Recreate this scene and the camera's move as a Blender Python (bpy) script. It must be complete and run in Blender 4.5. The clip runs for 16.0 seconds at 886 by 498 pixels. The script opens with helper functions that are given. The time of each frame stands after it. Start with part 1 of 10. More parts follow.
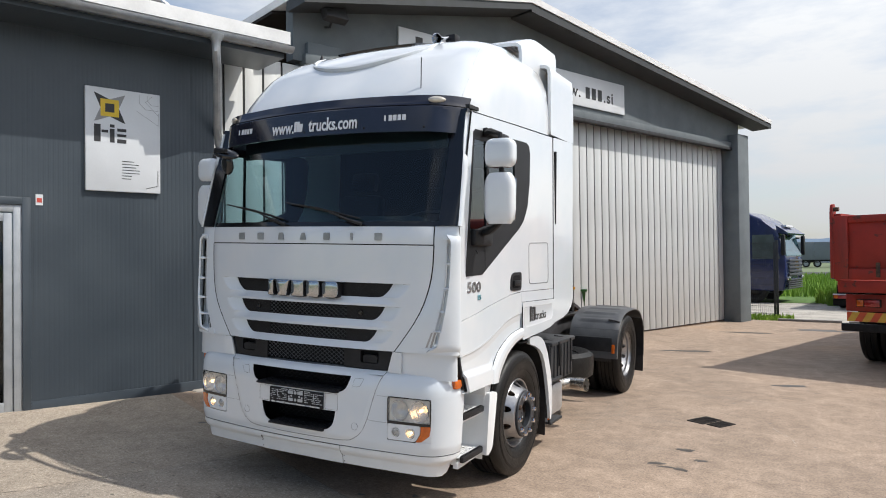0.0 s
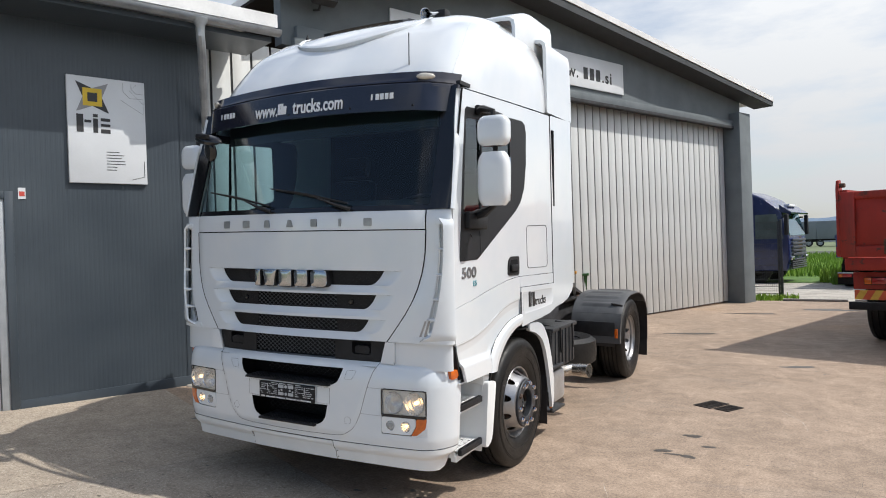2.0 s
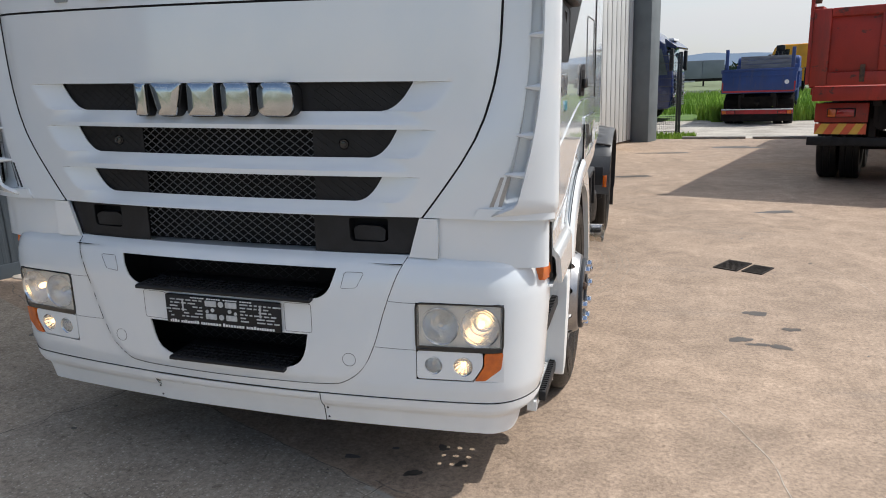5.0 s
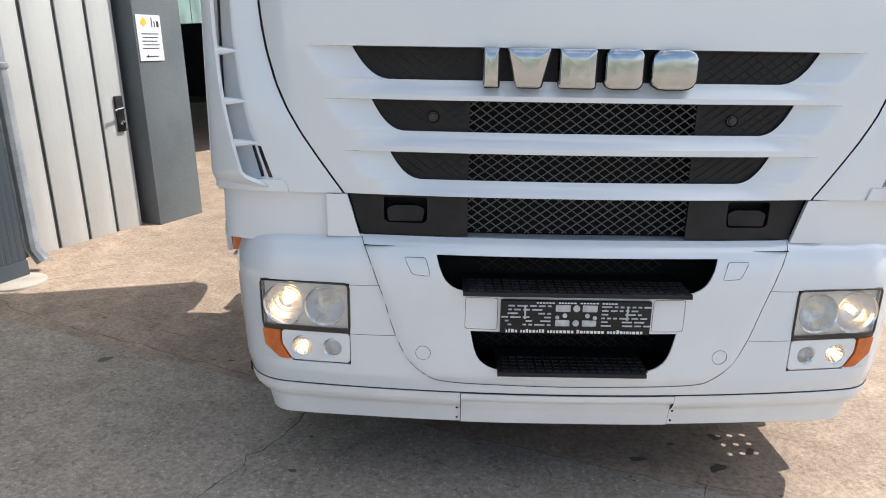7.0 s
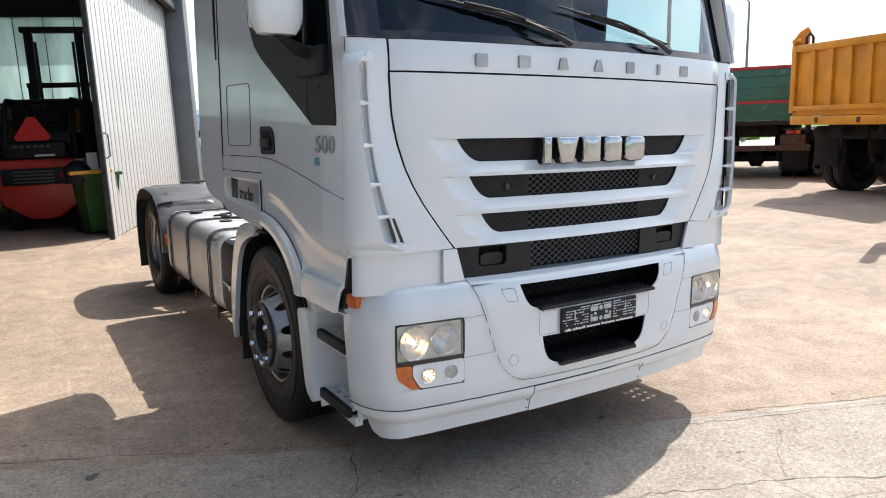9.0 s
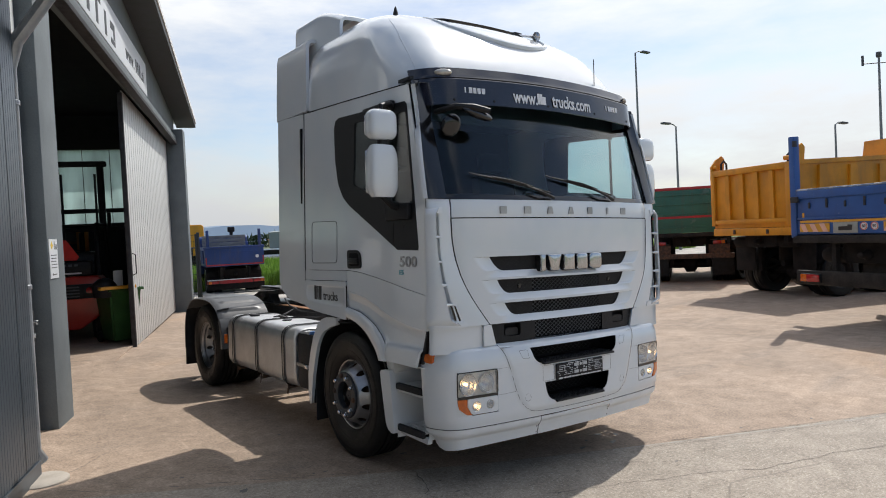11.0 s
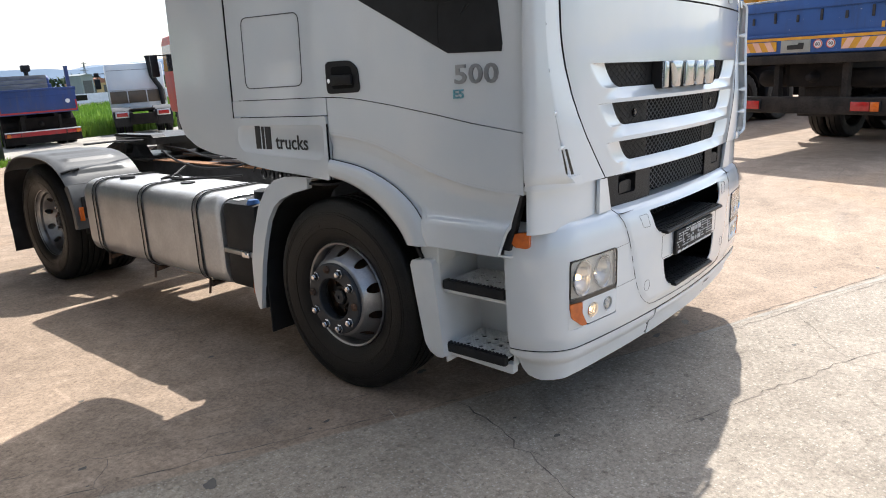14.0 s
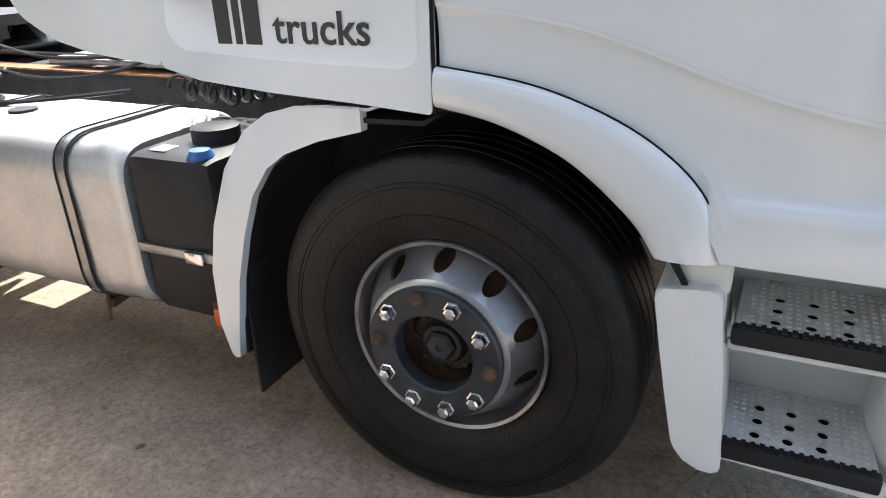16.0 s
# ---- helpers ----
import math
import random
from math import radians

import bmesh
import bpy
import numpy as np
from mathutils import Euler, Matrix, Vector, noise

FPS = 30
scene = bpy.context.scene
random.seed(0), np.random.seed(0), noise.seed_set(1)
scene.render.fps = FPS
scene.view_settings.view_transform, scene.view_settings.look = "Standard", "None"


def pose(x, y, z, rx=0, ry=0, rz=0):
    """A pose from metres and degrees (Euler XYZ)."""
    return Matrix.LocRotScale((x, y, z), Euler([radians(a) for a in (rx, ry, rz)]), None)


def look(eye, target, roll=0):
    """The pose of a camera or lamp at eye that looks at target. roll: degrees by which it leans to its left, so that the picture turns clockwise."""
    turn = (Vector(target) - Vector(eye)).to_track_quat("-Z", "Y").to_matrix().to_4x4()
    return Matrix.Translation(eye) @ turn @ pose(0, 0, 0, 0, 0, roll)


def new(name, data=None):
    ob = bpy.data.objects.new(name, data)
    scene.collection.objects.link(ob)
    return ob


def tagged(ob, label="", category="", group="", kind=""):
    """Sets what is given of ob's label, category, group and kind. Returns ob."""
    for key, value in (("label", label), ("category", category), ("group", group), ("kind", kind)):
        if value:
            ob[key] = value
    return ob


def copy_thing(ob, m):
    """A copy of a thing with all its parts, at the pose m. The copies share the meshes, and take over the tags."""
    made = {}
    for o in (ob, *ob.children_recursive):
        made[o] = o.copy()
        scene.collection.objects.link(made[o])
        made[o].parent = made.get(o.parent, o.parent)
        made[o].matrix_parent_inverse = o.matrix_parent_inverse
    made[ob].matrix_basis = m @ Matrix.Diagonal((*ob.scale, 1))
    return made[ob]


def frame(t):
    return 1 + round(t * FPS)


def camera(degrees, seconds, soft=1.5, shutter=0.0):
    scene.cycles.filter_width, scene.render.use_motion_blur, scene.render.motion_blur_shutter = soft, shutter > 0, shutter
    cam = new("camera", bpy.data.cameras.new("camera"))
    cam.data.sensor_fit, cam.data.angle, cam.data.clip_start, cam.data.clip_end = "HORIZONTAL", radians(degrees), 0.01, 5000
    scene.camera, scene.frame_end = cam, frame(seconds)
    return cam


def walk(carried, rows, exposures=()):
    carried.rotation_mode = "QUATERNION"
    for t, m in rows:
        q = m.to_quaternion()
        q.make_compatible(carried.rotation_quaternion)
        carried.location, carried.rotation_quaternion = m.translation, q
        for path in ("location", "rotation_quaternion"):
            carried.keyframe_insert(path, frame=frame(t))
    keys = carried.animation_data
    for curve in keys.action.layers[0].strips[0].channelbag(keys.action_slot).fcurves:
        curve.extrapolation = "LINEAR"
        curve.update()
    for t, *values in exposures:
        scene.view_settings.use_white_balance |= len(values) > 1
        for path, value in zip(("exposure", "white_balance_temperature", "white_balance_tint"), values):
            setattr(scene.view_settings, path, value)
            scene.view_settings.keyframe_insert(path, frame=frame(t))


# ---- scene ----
cam = camera(65.8, 16.0, soft=1.0)
PATH = [
    (0, (3.44, -3.983, 1.808), (2.47, -2.234, 1.834), -0.7),
    (0.5, (3.489, -3.95, 1.806), (2.525, -2.198, 1.82), -1.6),
    (1, (3.48, -3.931, 1.806), (2.506, -2.184, 1.82), -1.9),
    (1.5, (3.465, -3.887, 1.807), (2.503, -2.133, 1.813), -1.9),
    (2, (3.384, -3.758, 1.784), (2.409, -2.012, 1.775), -2.0),
    (2.5, (3.152, -3.458, 1.754), (2.152, -1.732, 1.606), -2.4),
    (3, (3.002, -3.057, 1.695), (2.018, -1.337, 1.423), -2.0),
    (5.5, (1.085, -2.198, 1.615), (0.618, -0.317, 1.123), -2.0),
    (6, (0.601, -2.2, 1.612), (0.234, -0.303, 1.097), -1.2),
    (6.5, (0.083, -2.233, 1.632), (-0.109, -0.316, 1.094), -0.4),
    (7, (-0.417, -2.207, 1.658), (-0.453, -0.287, 1.098), -0.9),
    (7.5, (-0.985, -2.179, 1.666), (-0.68, -0.289, 1.089), 0.5),
    (8, (-1.448, -2.042, 1.711), (-0.859, -0.24, 1.075), -1.2),
    (8.5, (-1.933, -2.163, 1.713), (-1.055, -0.45, 1.171), -1.9),
    (9, (-2.383, -2.454, 1.753), (-1.36, -0.776, 1.385), -2.0),
    (11.5, (-4.087, -3.757, 1.877), (-2.913, -2.138, 1.83), -3.0),
    (12, (-4.201, -3.377, 1.805), (-3.023, -1.764, 1.704), -3.2),
    (12.5, (-4.092, -2.872, 1.752), (-2.849, -1.319, 1.546), -2.2),
    (13, (-3.93, -2.354, 1.736), (-2.643, -0.86, 1.407), -3.0),
    (13.5, (-3.75, -1.799, 1.742), (-2.344, -0.451, 1.292), -3.5),
    (14, (-3.468, -1.313, 1.723), (-2.012, -0.047, 1.196), -3.7),
    (14.5, (-3.263, -0.774, 1.721), (-1.715, 0.348, 1.134), -3.5),
    (15, (-2.951, -0.325, 1.672), (-1.395, 0.746, 1.013), -4.2),
    (15.5, (-2.784, 0.176, 1.634), (-1.2, 1.074, 0.807), -3.2),
    (16, (-2.608, 0.632, 1.577), (-0.995, 1.441, 0.713), -3.0),
]
STOPS = [(0, 0.03), (2, 0.02), (3, 0.06), (5.5, 0.10), (6, 0.31), (6.5, 0.53), (7, 0.64), (8, 0.72), (9, 0.71), (11.5, -0.12), (12.5, 0.02), (13.5, 0.46), (14.5, 0.97), (15.0, 1.10), (15.5, 1.38), (16, 1.74)]   # the exposure follows the shade
walk(cam, [(t, look(eye, target, roll)) for t, eye, target, roll in PATH], STOPS)

# ---- light ----
SUN_AZ, SUN_EL = math.atan2(0.33, 0.94), radians(52)   # towards the sun, from +x to +y
world = bpy.data.worlds.new("world")
scene.world = world
world.use_nodes = True
wn, wl = world.node_tree.nodes, world.node_tree.links
wn.clear()
w_out, w_bg, w_sky = wn.new("ShaderNodeOutputWorld"), wn.new("ShaderNodeBackground"), wn.new("ShaderNodeTexSky")
w_sky.sky_type, w_sky.sun_disc = "NISHITA", False
w_sky.sun_elevation, w_sky.sun_rotation = SUN_EL, math.pi / 2 - SUN_AZ
w_sky.air_density, w_sky.dust_density, w_sky.altitude = 1.0, 1.6, 300
w_co, w_map, w_noise, w_ramp, w_mix = (wn.new("ShaderNode" + k) for k in ("TexCoord", "Mapping", "TexNoise", "ValToRGB", "MixRGB"))
w_map.inputs["Scale"].default_value = (1.0, 1.0, 3.6)
w_map.inputs["Location"].default_value = (0.35, 0.2, 0.1)
w_noise.inputs["Scale"].default_value, w_noise.inputs["Detail"].default_value, w_noise.inputs["Roughness"].default_value = 1.9, 9, 0.58
w_ramp.color_ramp.elements[0].position, w_ramp.color_ramp.elements[1].position = 0.435, 0.68
w_near = wn.new("ShaderNodeValToRGB")   # clouds are brighter on the sun's side
w_near.color_ramp.elements[0].color, w_near.color_ramp.elements[1].color = (0.60, 0.63, 0.67, 1), (0.94, 0.95, 0.96, 1)
w_lift = wn.new("ShaderNodeVectorMath")
w_lift.operation = "SCALE"
w_half = wn.new("ShaderNodeMath")
w_half.operation = "MULTIPLY_ADD"
w_half.inputs[1].default_value, w_half.inputs[2].default_value = 0.5, 0.5
wl.new(w_half.outputs[0], w_near.inputs["Fac"])
wl.new(w_near.outputs["Color"], w_lift.inputs[0])
w_high = wn.new("ShaderNodeMath")   # and brighter overhead than at the horizon
w_high.operation = "MULTIPLY_ADD"
w_high.inputs[1].default_value, w_high.inputs[2].default_value = 10.5, 5.4
wl.new(w_high.outputs[0], w_lift.inputs["Scale"])
wl.new(w_lift.outputs["Vector"], w_mix.inputs["Color2"])
wl.new(w_co.outputs["Generated"], w_map.inputs["Vector"])
wl.new(w_map.outputs["Vector"], w_noise.inputs["Vector"])
w_sep, w_add = wn.new("ShaderNodeSeparateXYZ"), wn.new("ShaderNodeMath")   # more cloud towards the sun's side
w_add.operation = "MULTIPLY_ADD"
w_add.inputs[1].default_value = 0.10
wl.new(w_co.outputs["Generated"], w_sep.inputs["Vector"])
wl.new(w_sep.outputs["X"], w_add.inputs[0])
wl.new(w_sep.outputs["Z"], w_high.inputs[0])
wl.new(w_sep.outputs["X"], w_half.inputs[0])
w_clear = wn.new("ShaderNodeMath")   # and a clearer sky behind the visitor
w_clear.operation = "MULTIPLY_ADD"
w_clear.inputs[1].default_value = 0.115
wl.new(w_sep.outputs["Y"], w_clear.inputs[0])
wl.new(w_noise.outputs["Fac"], w_clear.inputs[2])
wl.new(w_clear.outputs[0], w_add.inputs[2])
wl.new(w_add.outputs[0], w_ramp.inputs["Fac"])
wl.new(w_ramp.outputs["Color"], w_mix.inputs["Fac"])
wl.new(w_sky.outputs["Color"], w_mix.inputs["Color1"])
wl.new(w_mix.outputs["Color"], w_bg.inputs["Color"])
wl.new(w_bg.outputs["Background"], w_out.inputs["Surface"])
w_bg.inputs["Strength"].default_value = 0.142
sun = new("sun", bpy.data.lights.new("sun", "SUN"))
sun.data.energy, sun.data.angle, sun.data.color = 3.8, radians(0.53), (1.0, 0.96, 0.90)
sun.matrix_world = look((0, 0, 0), (-math.cos(SUN_AZ) * math.cos(SUN_EL), -math.sin(SUN_AZ) * math.cos(SUN_EL), -math.sin(SUN_EL)))
scene.view_settings.exposure = 0.0

# ---- materials ----
def surf(name, col, col2=None, scale=6.0, rough=0.5, metal=0.0, bump=0.0, bscale=60.0, fine=0.25, coat=0.0, spec=0.5, rvar=0.1, coords="Object", stretch=(1, 1, 1)):
    """A surface with colour that drifts at two scales, uneven gloss and fine relief."""
    m = bpy.data.materials.new(name)
    m.use_nodes = True
    n, l = m.node_tree.nodes, m.node_tree.links
    b = n["Principled BSDF"]
    col2 = col2 or tuple(c * 0.86 for c in col)
    tc, mp = n.new("ShaderNodeTexCoord"), n.new("ShaderNodeMapping")
    mp.inputs["Scale"].default_value = stretch
    l.new(tc.outputs[coords], mp.inputs["Vector"])
    big, small = n.new("ShaderNodeTexNoise"), n.new("ShaderNodeTexNoise")
    big.inputs["Scale"].default_value, big.inputs["Detail"].default_value = scale, 6
    small.inputs["Scale"].default_value, small.inputs["Detail"].default_value = bscale, 4
    for t in (big, small):
        l.new(mp.outputs["Vector"], t.inputs["Vector"])
    add = n.new("ShaderNodeMath")
    add.operation = "MULTIPLY_ADD"
    add.inputs[1].default_value = fine
    l.new(small.outputs["Fac"], add.inputs[0])
    l.new(big.outputs["Fac"], add.inputs[2])
    ramp = n.new("ShaderNodeValToRGB")
    e = ramp.color_ramp.elements
    e[0].position, e[1].position = 0.35 + fine / 2, 0.65 + fine / 2
    e[0].color, e[1].color = (*col2, 1), (*col, 1)
    l.new(add.outputs[0], ramp.inputs["Fac"])
    l.new(ramp.outputs["Color"], b.inputs["Base Color"])
    rr = n.new("ShaderNodeMapRange")
    rr.inputs["To Min"].default_value, rr.inputs["To Max"].default_value = max(rough - rvar, 0.02), min(rough + rvar, 1)
    l.new(big.outputs["Fac"], rr.inputs["Value"])
    l.new(rr.outputs["Result"], b.inputs["Roughness"])
    b.inputs["Metallic"].default_value = metal
    b.inputs["Coat Weight"].default_value = coat
    b.inputs["Coat Roughness"].default_value = 0.05
    b.inputs["Specular IOR Level"].default_value = spec
    if bump:
        bp = n.new("ShaderNodeBump")
        bp.inputs["Strength"].default_value, bp.inputs["Distance"].default_value = bump, 0.01
        l.new(small.outputs["Fac"], bp.inputs["Height"])
        l.new(bp.outputs["Normal"], b.inputs["Normal"])
    return m


def glass(name, tint, rough=0.0, haze=0.0):
    """Thin tinted glass: a clear part, perhaps clouded, and a mirror part that grows at grazing angles."""
    m = bpy.data.materials.new(name)
    m.use_nodes = True
    n, l = m.node_tree.nodes, m.node_tree.links
    n.clear()
    out, mix, tr, gl, fr, pw, ma = (n.new("ShaderNode" + k) for k in ("OutputMaterial", "MixShader", "BsdfTransparent", "BsdfGlossy", "LayerWeight", "Math", "Math"))
    tr.inputs["Color"].default_value = (*tint, 1)
    gl.inputs["Roughness"].default_value = rough
    fr.inputs["Blend"].default_value = 0.5
    pw.operation, ma.operation = "POWER", "MULTIPLY_ADD"
    pw.inputs[1].default_value, ma.inputs[1].default_value, ma.inputs[2].default_value = 3.2, 0.9, 0.055
    l.new(fr.outputs["Facing"], pw.inputs[0])
    l.new(pw.outputs[0], ma.inputs[0])
    l.new(ma.outputs[0], mix.inputs[0])
    cloudy, veil = n.new("ShaderNodeMixShader"), n.new("ShaderNodeBsdfDiffuse")
    cloudy.inputs[0].default_value = haze
    veil.inputs["Color"].default_value = (0.78, 0.75, 0.70, 1)
    l.new(tr.outputs[0], cloudy.inputs[1])
    l.new(veil.outputs[0], cloudy.inputs[2])
    l.new(cloudy.outputs[0], mix.inputs[1])
    l.new(gl.outputs[0], mix.inputs[2])
    l.new(mix.outputs[0], out.inputs["Surface"])
    return m


def glow(name, col, strength):
    m = bpy.data.materials.new(name)
    m.use_nodes = True
    b = m.node_tree.nodes["Principled BSDF"]
    b.inputs["Base Color"].default_value = (*col, 1)
    b.inputs["Emission Color"].default_value = (*col, 1)
    b.inputs["Emission Strength"].default_value = strength
    return m


WHITE = surf("white_paint", (0.728, 0.750, 0.765), (0.665, 0.708, 0.745), 2.2, 0.20, 0, 0.015, 9, 0.1, coat=1.0, rvar=0.06)
WHITE_PLASTIC = surf("white_plastic", (0.775, 0.79, 0.795), (0.72, 0.735, 0.74), 5, 0.38, 0, 0.05, 200, 0.1)
NAVY = surf("visor_navy", (0.014, 0.016, 0.03), (0.01, 0.011, 0.02), 8, 0.14, 0, 0, 50, 0.2, coat=0.5)
BLACK = surf("black_plastic", (0.020, 0.020, 0.022), (0.012, 0.012, 0.013), 12, 0.5, 0, 0.15, 300, 0.3, spec=0.28)
GLOSSBLACK = surf("gloss_black", (0.010, 0.010, 0.012), (0.008, 0.008, 0.009), 8, 0.12, 0, 0, 50, 0.2, coat=0.3)
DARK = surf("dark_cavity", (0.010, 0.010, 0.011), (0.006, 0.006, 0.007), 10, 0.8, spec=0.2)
GREYPLASTIC = surf("grey_plastic", (0.085, 0.09, 0.10), (0.06, 0.064, 0.07), 6, 0.6, 0, 0.1, 220, 0.2)
SOFTBLACK = surf("soft_black_plastic", (0.040, 0.041, 0.044), (0.024, 0.025, 0.027), 7, 0.5, 0, 0.12, 180, 0.3, spec=0.35)
RUBBER = surf("tyre_rubber", (0.0135, 0.0125, 0.0118), (0.0065, 0.0065, 0.0065), 9, 0.46, 0, 0.3, 110, 0.6, spec=0.30, rvar=0.22)
STEEL = surf("rim_steel", (0.43, 0.43, 0.435), (0.29, 0.29, 0.30), 9, 0.34, 0.88, 0.06, 120, 0.3)
CHROME = surf("chrome", (0.75, 0.76, 0.78), (0.66, 0.67, 0.69), 10, 0.10, 1.0, rvar=0.05)
ALU = surf("tank_aluminium", (0.60, 0.60, 0.60), (0.44, 0.44, 0.45), 3.5, 0.42, 0.75, 0.06, 60, 0.3, rvar=0.15)
HUBGREY = surf("hub_grey", (0.042, 0.046, 0.054), (0.026, 0.029, 0.034), 14, 0.45, 0.2, 0.05, 120)
RUST = surf("rusty_steel", (0.14, 0.075, 0.045), (0.05, 0.035, 0.028), 16, 0.8, 0.1, 0.3, 90, 0.4)
FRAMEGREY = surf("chassis_grey", (0.055, 0.055, 0.06), (0.03, 0.03, 0.032), 9, 0.7, 0, 0.15, 80, 0.3, spec=0.25)
ORANGE = surf("orange_lens", (0.68, 0.145, 0.010), (0.52, 0.10, 0.008), 30, 0.15, 0, 0.1, 220, 0.3, coat=0.5)
REDLENS = surf("red_lens", (0.45, 0.02, 0.02), (0.3, 0.015, 0.015), 20, 0.2, coat=0.5)
LAMPLENS = glass("lamp_lens", (0.95, 0.95, 0.94), haze=0.22)
REFLECTOR = surf("lamp_reflector", (0.85, 0.84, 0.82), (0.75, 0.74, 0.72), 30, 0.24, 1.0)
BULB = glow("lit_bulb", (1.0, 0.66, 0.33), 4.2)
WINDSCREEN = glass("windscreen_glass", (0.50, 0.70, 0.75))
SIDEGLASS = glass("side_glass", (0.66, 0.77, 0.78))
LETTERBLACK = surf("letter_black", (0.02, 0.02, 0.022), (0.015, 0.015, 0.016), 20, 0.4)
LETTERWHITE = surf("letter_white", (0.8, 0.8, 0.8), (0.72, 0.72, 0.73), 20, 0.4)
WALLGREY = surf("panel_anthracite", (0.056, 0.070, 0.084), (0.045, 0.057, 0.070), 1.6, 0.36, 0, 0.05, 30, 0.15)
HALLGREY = surf("hall_render_grey", (0.150, 0.172, 0.182), (0.115, 0.133, 0.143), 2.2, 0.8, 0, 0.25, 60, 0.3)
GATEMETAL = surf("gate_metal", (0.57, 0.58, 0.57), (0.47, 0.475, 0.465), 1.2, 0.5, 0.1, 0.04, 25, 0.2, stretch=(3, 3, 0.5))
ROOFWHITE = surf("roof_white", (0.78, 0.78, 0.77), (0.66, 0.66, 0.65), 3, 0.5, 0, 0.05, 40)
ZINC = surf("zinc_gutter", (0.42, 0.44, 0.46), (0.30, 0.32, 0.34), 6, 0.4, 0.6, 0.05, 60, 0.3)


# ---- mesh helpers ----
def thing(name, label, category, m=None, group="", kind=""):
    ob = new(name)
    ob.empty_display_size = 0.2
    if m is not None:
        ob.matrix_basis = m
    return tagged(ob, label, category, group, kind)


def part(name, bm, material, parent=None, label="", smooth=35.0, m=None):
    """One bmesh as one mesh object, under a thing or a part."""
    me = bpy.data.meshes.new(name)
    bmesh.ops.recalc_face_normals(bm, faces=bm.faces)
    bm.edges.index_update()
    rims = [e.index for e in bm.edges if e.is_boundary]
    bm.to_mesh(me)
    bm.free()
    me.materials.append(material)
    if smooth:
        me.shade_smooth()
        me.set_sharp_from_angle(angle=radians(smooth))
        sharp = me.attributes.get("sharp_edge") or me.attributes.new("sharp_edge", "BOOLEAN", "EDGE")
        for k in rims:
            sharp.data[k].value = True
    ob = new(name, me)
    ob.parent = parent
    if m is not None:
        ob.matrix_basis = m
    if label:
        ob["label"] = label
    return ob


def box(bm, x0, x1, y0, y1, z0, z1, bevel=0.0, m=None):
    vs = [bm.verts.new((x, y, z)) for z in (z0, z1) for x, y in ((x0, y0), (x1, y0), (x1, y1), (x0, y1))]
    fs = [bm.faces.new([vs[i] for i in q]) for q in ((3, 2, 1, 0), (4, 5, 6, 7), (0, 1, 5, 4), (1, 2, 6, 5), (2, 3, 7, 6), (3, 0, 4, 7))]
    if bevel:
        es = list({e for f in fs for e in f.edges})
        r = bmesh.ops.bevel(bm, geom=es, offset=bevel, segments=2, affect="EDGES", profile=0.5)
        vs = list({v for f in r["faces"] for v in f.verts})
    if m is not None:
        bmesh.ops.transform(bm, matrix=m, verts=vs)
    return bm


def abox(x0, x1, y0, y1, z0, z1, bevel=0.0):
    return box(bmesh.new(), x0, x1, y0, y1, z0, z1, bevel)


def tube(bm, pts, r, seg=8, caps=True):
    """A round bar along points; r is one radius or one per point."""
    pts = [Vector(p) for p in pts]
    rs = r if isinstance(r, (list, tuple)) else [r] * len(pts)
    rings, up = [], None
    for i, p in enumerate(pts):
        d = (pts[min(i + 1, len(pts) - 1)] - pts[max(i - 1, 0)]).normalized()
        if up is None:
            up = d.orthogonal().normalized()
        up = (up - d * up.dot(d)).normalized()
        w = d.cross(up)
        rings.append([bm.verts.new(p + rs[i] * (math.cos(a) * up + math.sin(a) * w)) for a in (2 * math.pi * k / seg for k in range(seg))])
    for a, b in zip(rings, rings[1:]):
        for k in range(seg):
            bm.faces.new((a[k], a[(k + 1) % seg], b[(k + 1) % seg], b[k]))
    if caps:
        bm.faces.new(rings[0][::-1])
        bm.faces.new(rings[-1])
    return bm


def spin(bm, profile, centre, axis="x", seg=32, flip=1, a0=0.0, a1=2 * math.pi):
    """Turns a profile of (radius, along) round an axis through centre."""
    c, full = Vector(centre), a1 - a0 > 6.28
    n = seg if full else seg + 1
    rings = []
    for r, t in profile:
        ring = []
        for k in range(n):
            a = a0 + (a1 - a0) * k / seg
            u, v = r * math.cos(a), r * math.sin(a)
            off = {"x": (t * flip, u, v), "y": (u, t * flip, v), "z": (u, v, t * flip)}[axis]
            ring.append(bm.verts.new(c + Vector(off)))
        rings.append(ring)
    for a, b in zip(rings, rings[1:]):
        for k in range(n if full else n - 1):
            bm.faces.new((a[k], a[(k + 1) % n], b[(k + 1) % n], b[k]))
    if full:
        for ring, (r, t) in ((rings[0], profile[0]), (rings[-1], profile[-1])):
            if 0 < r < 0.03:
                bm.faces.new(ring)
    return bm


def prism(bm, poly, d0, d1, plane="yz"):
    """A polygon pushed out from d0 to d1 across its plane."""
    put = {"yz": lambda a, b, d: (d, a, b), "xz": lambda a, b, d: (a, d, b), "xy": lambda a, b, d: (a, b, d)}[plane]
    lo, hi = [bm.verts.new(put(a, b, d0)) for a, b in poly], [bm.verts.new(put(a, b, d1)) for a, b in poly]
    n = len(poly)
    bm.faces.new(lo[::-1])
    bm.faces.new(hi)
    for k in range(n):
        bm.faces.new((lo[k], lo[(k + 1) % n], hi[(k + 1) % n], hi[k]))
    return bm


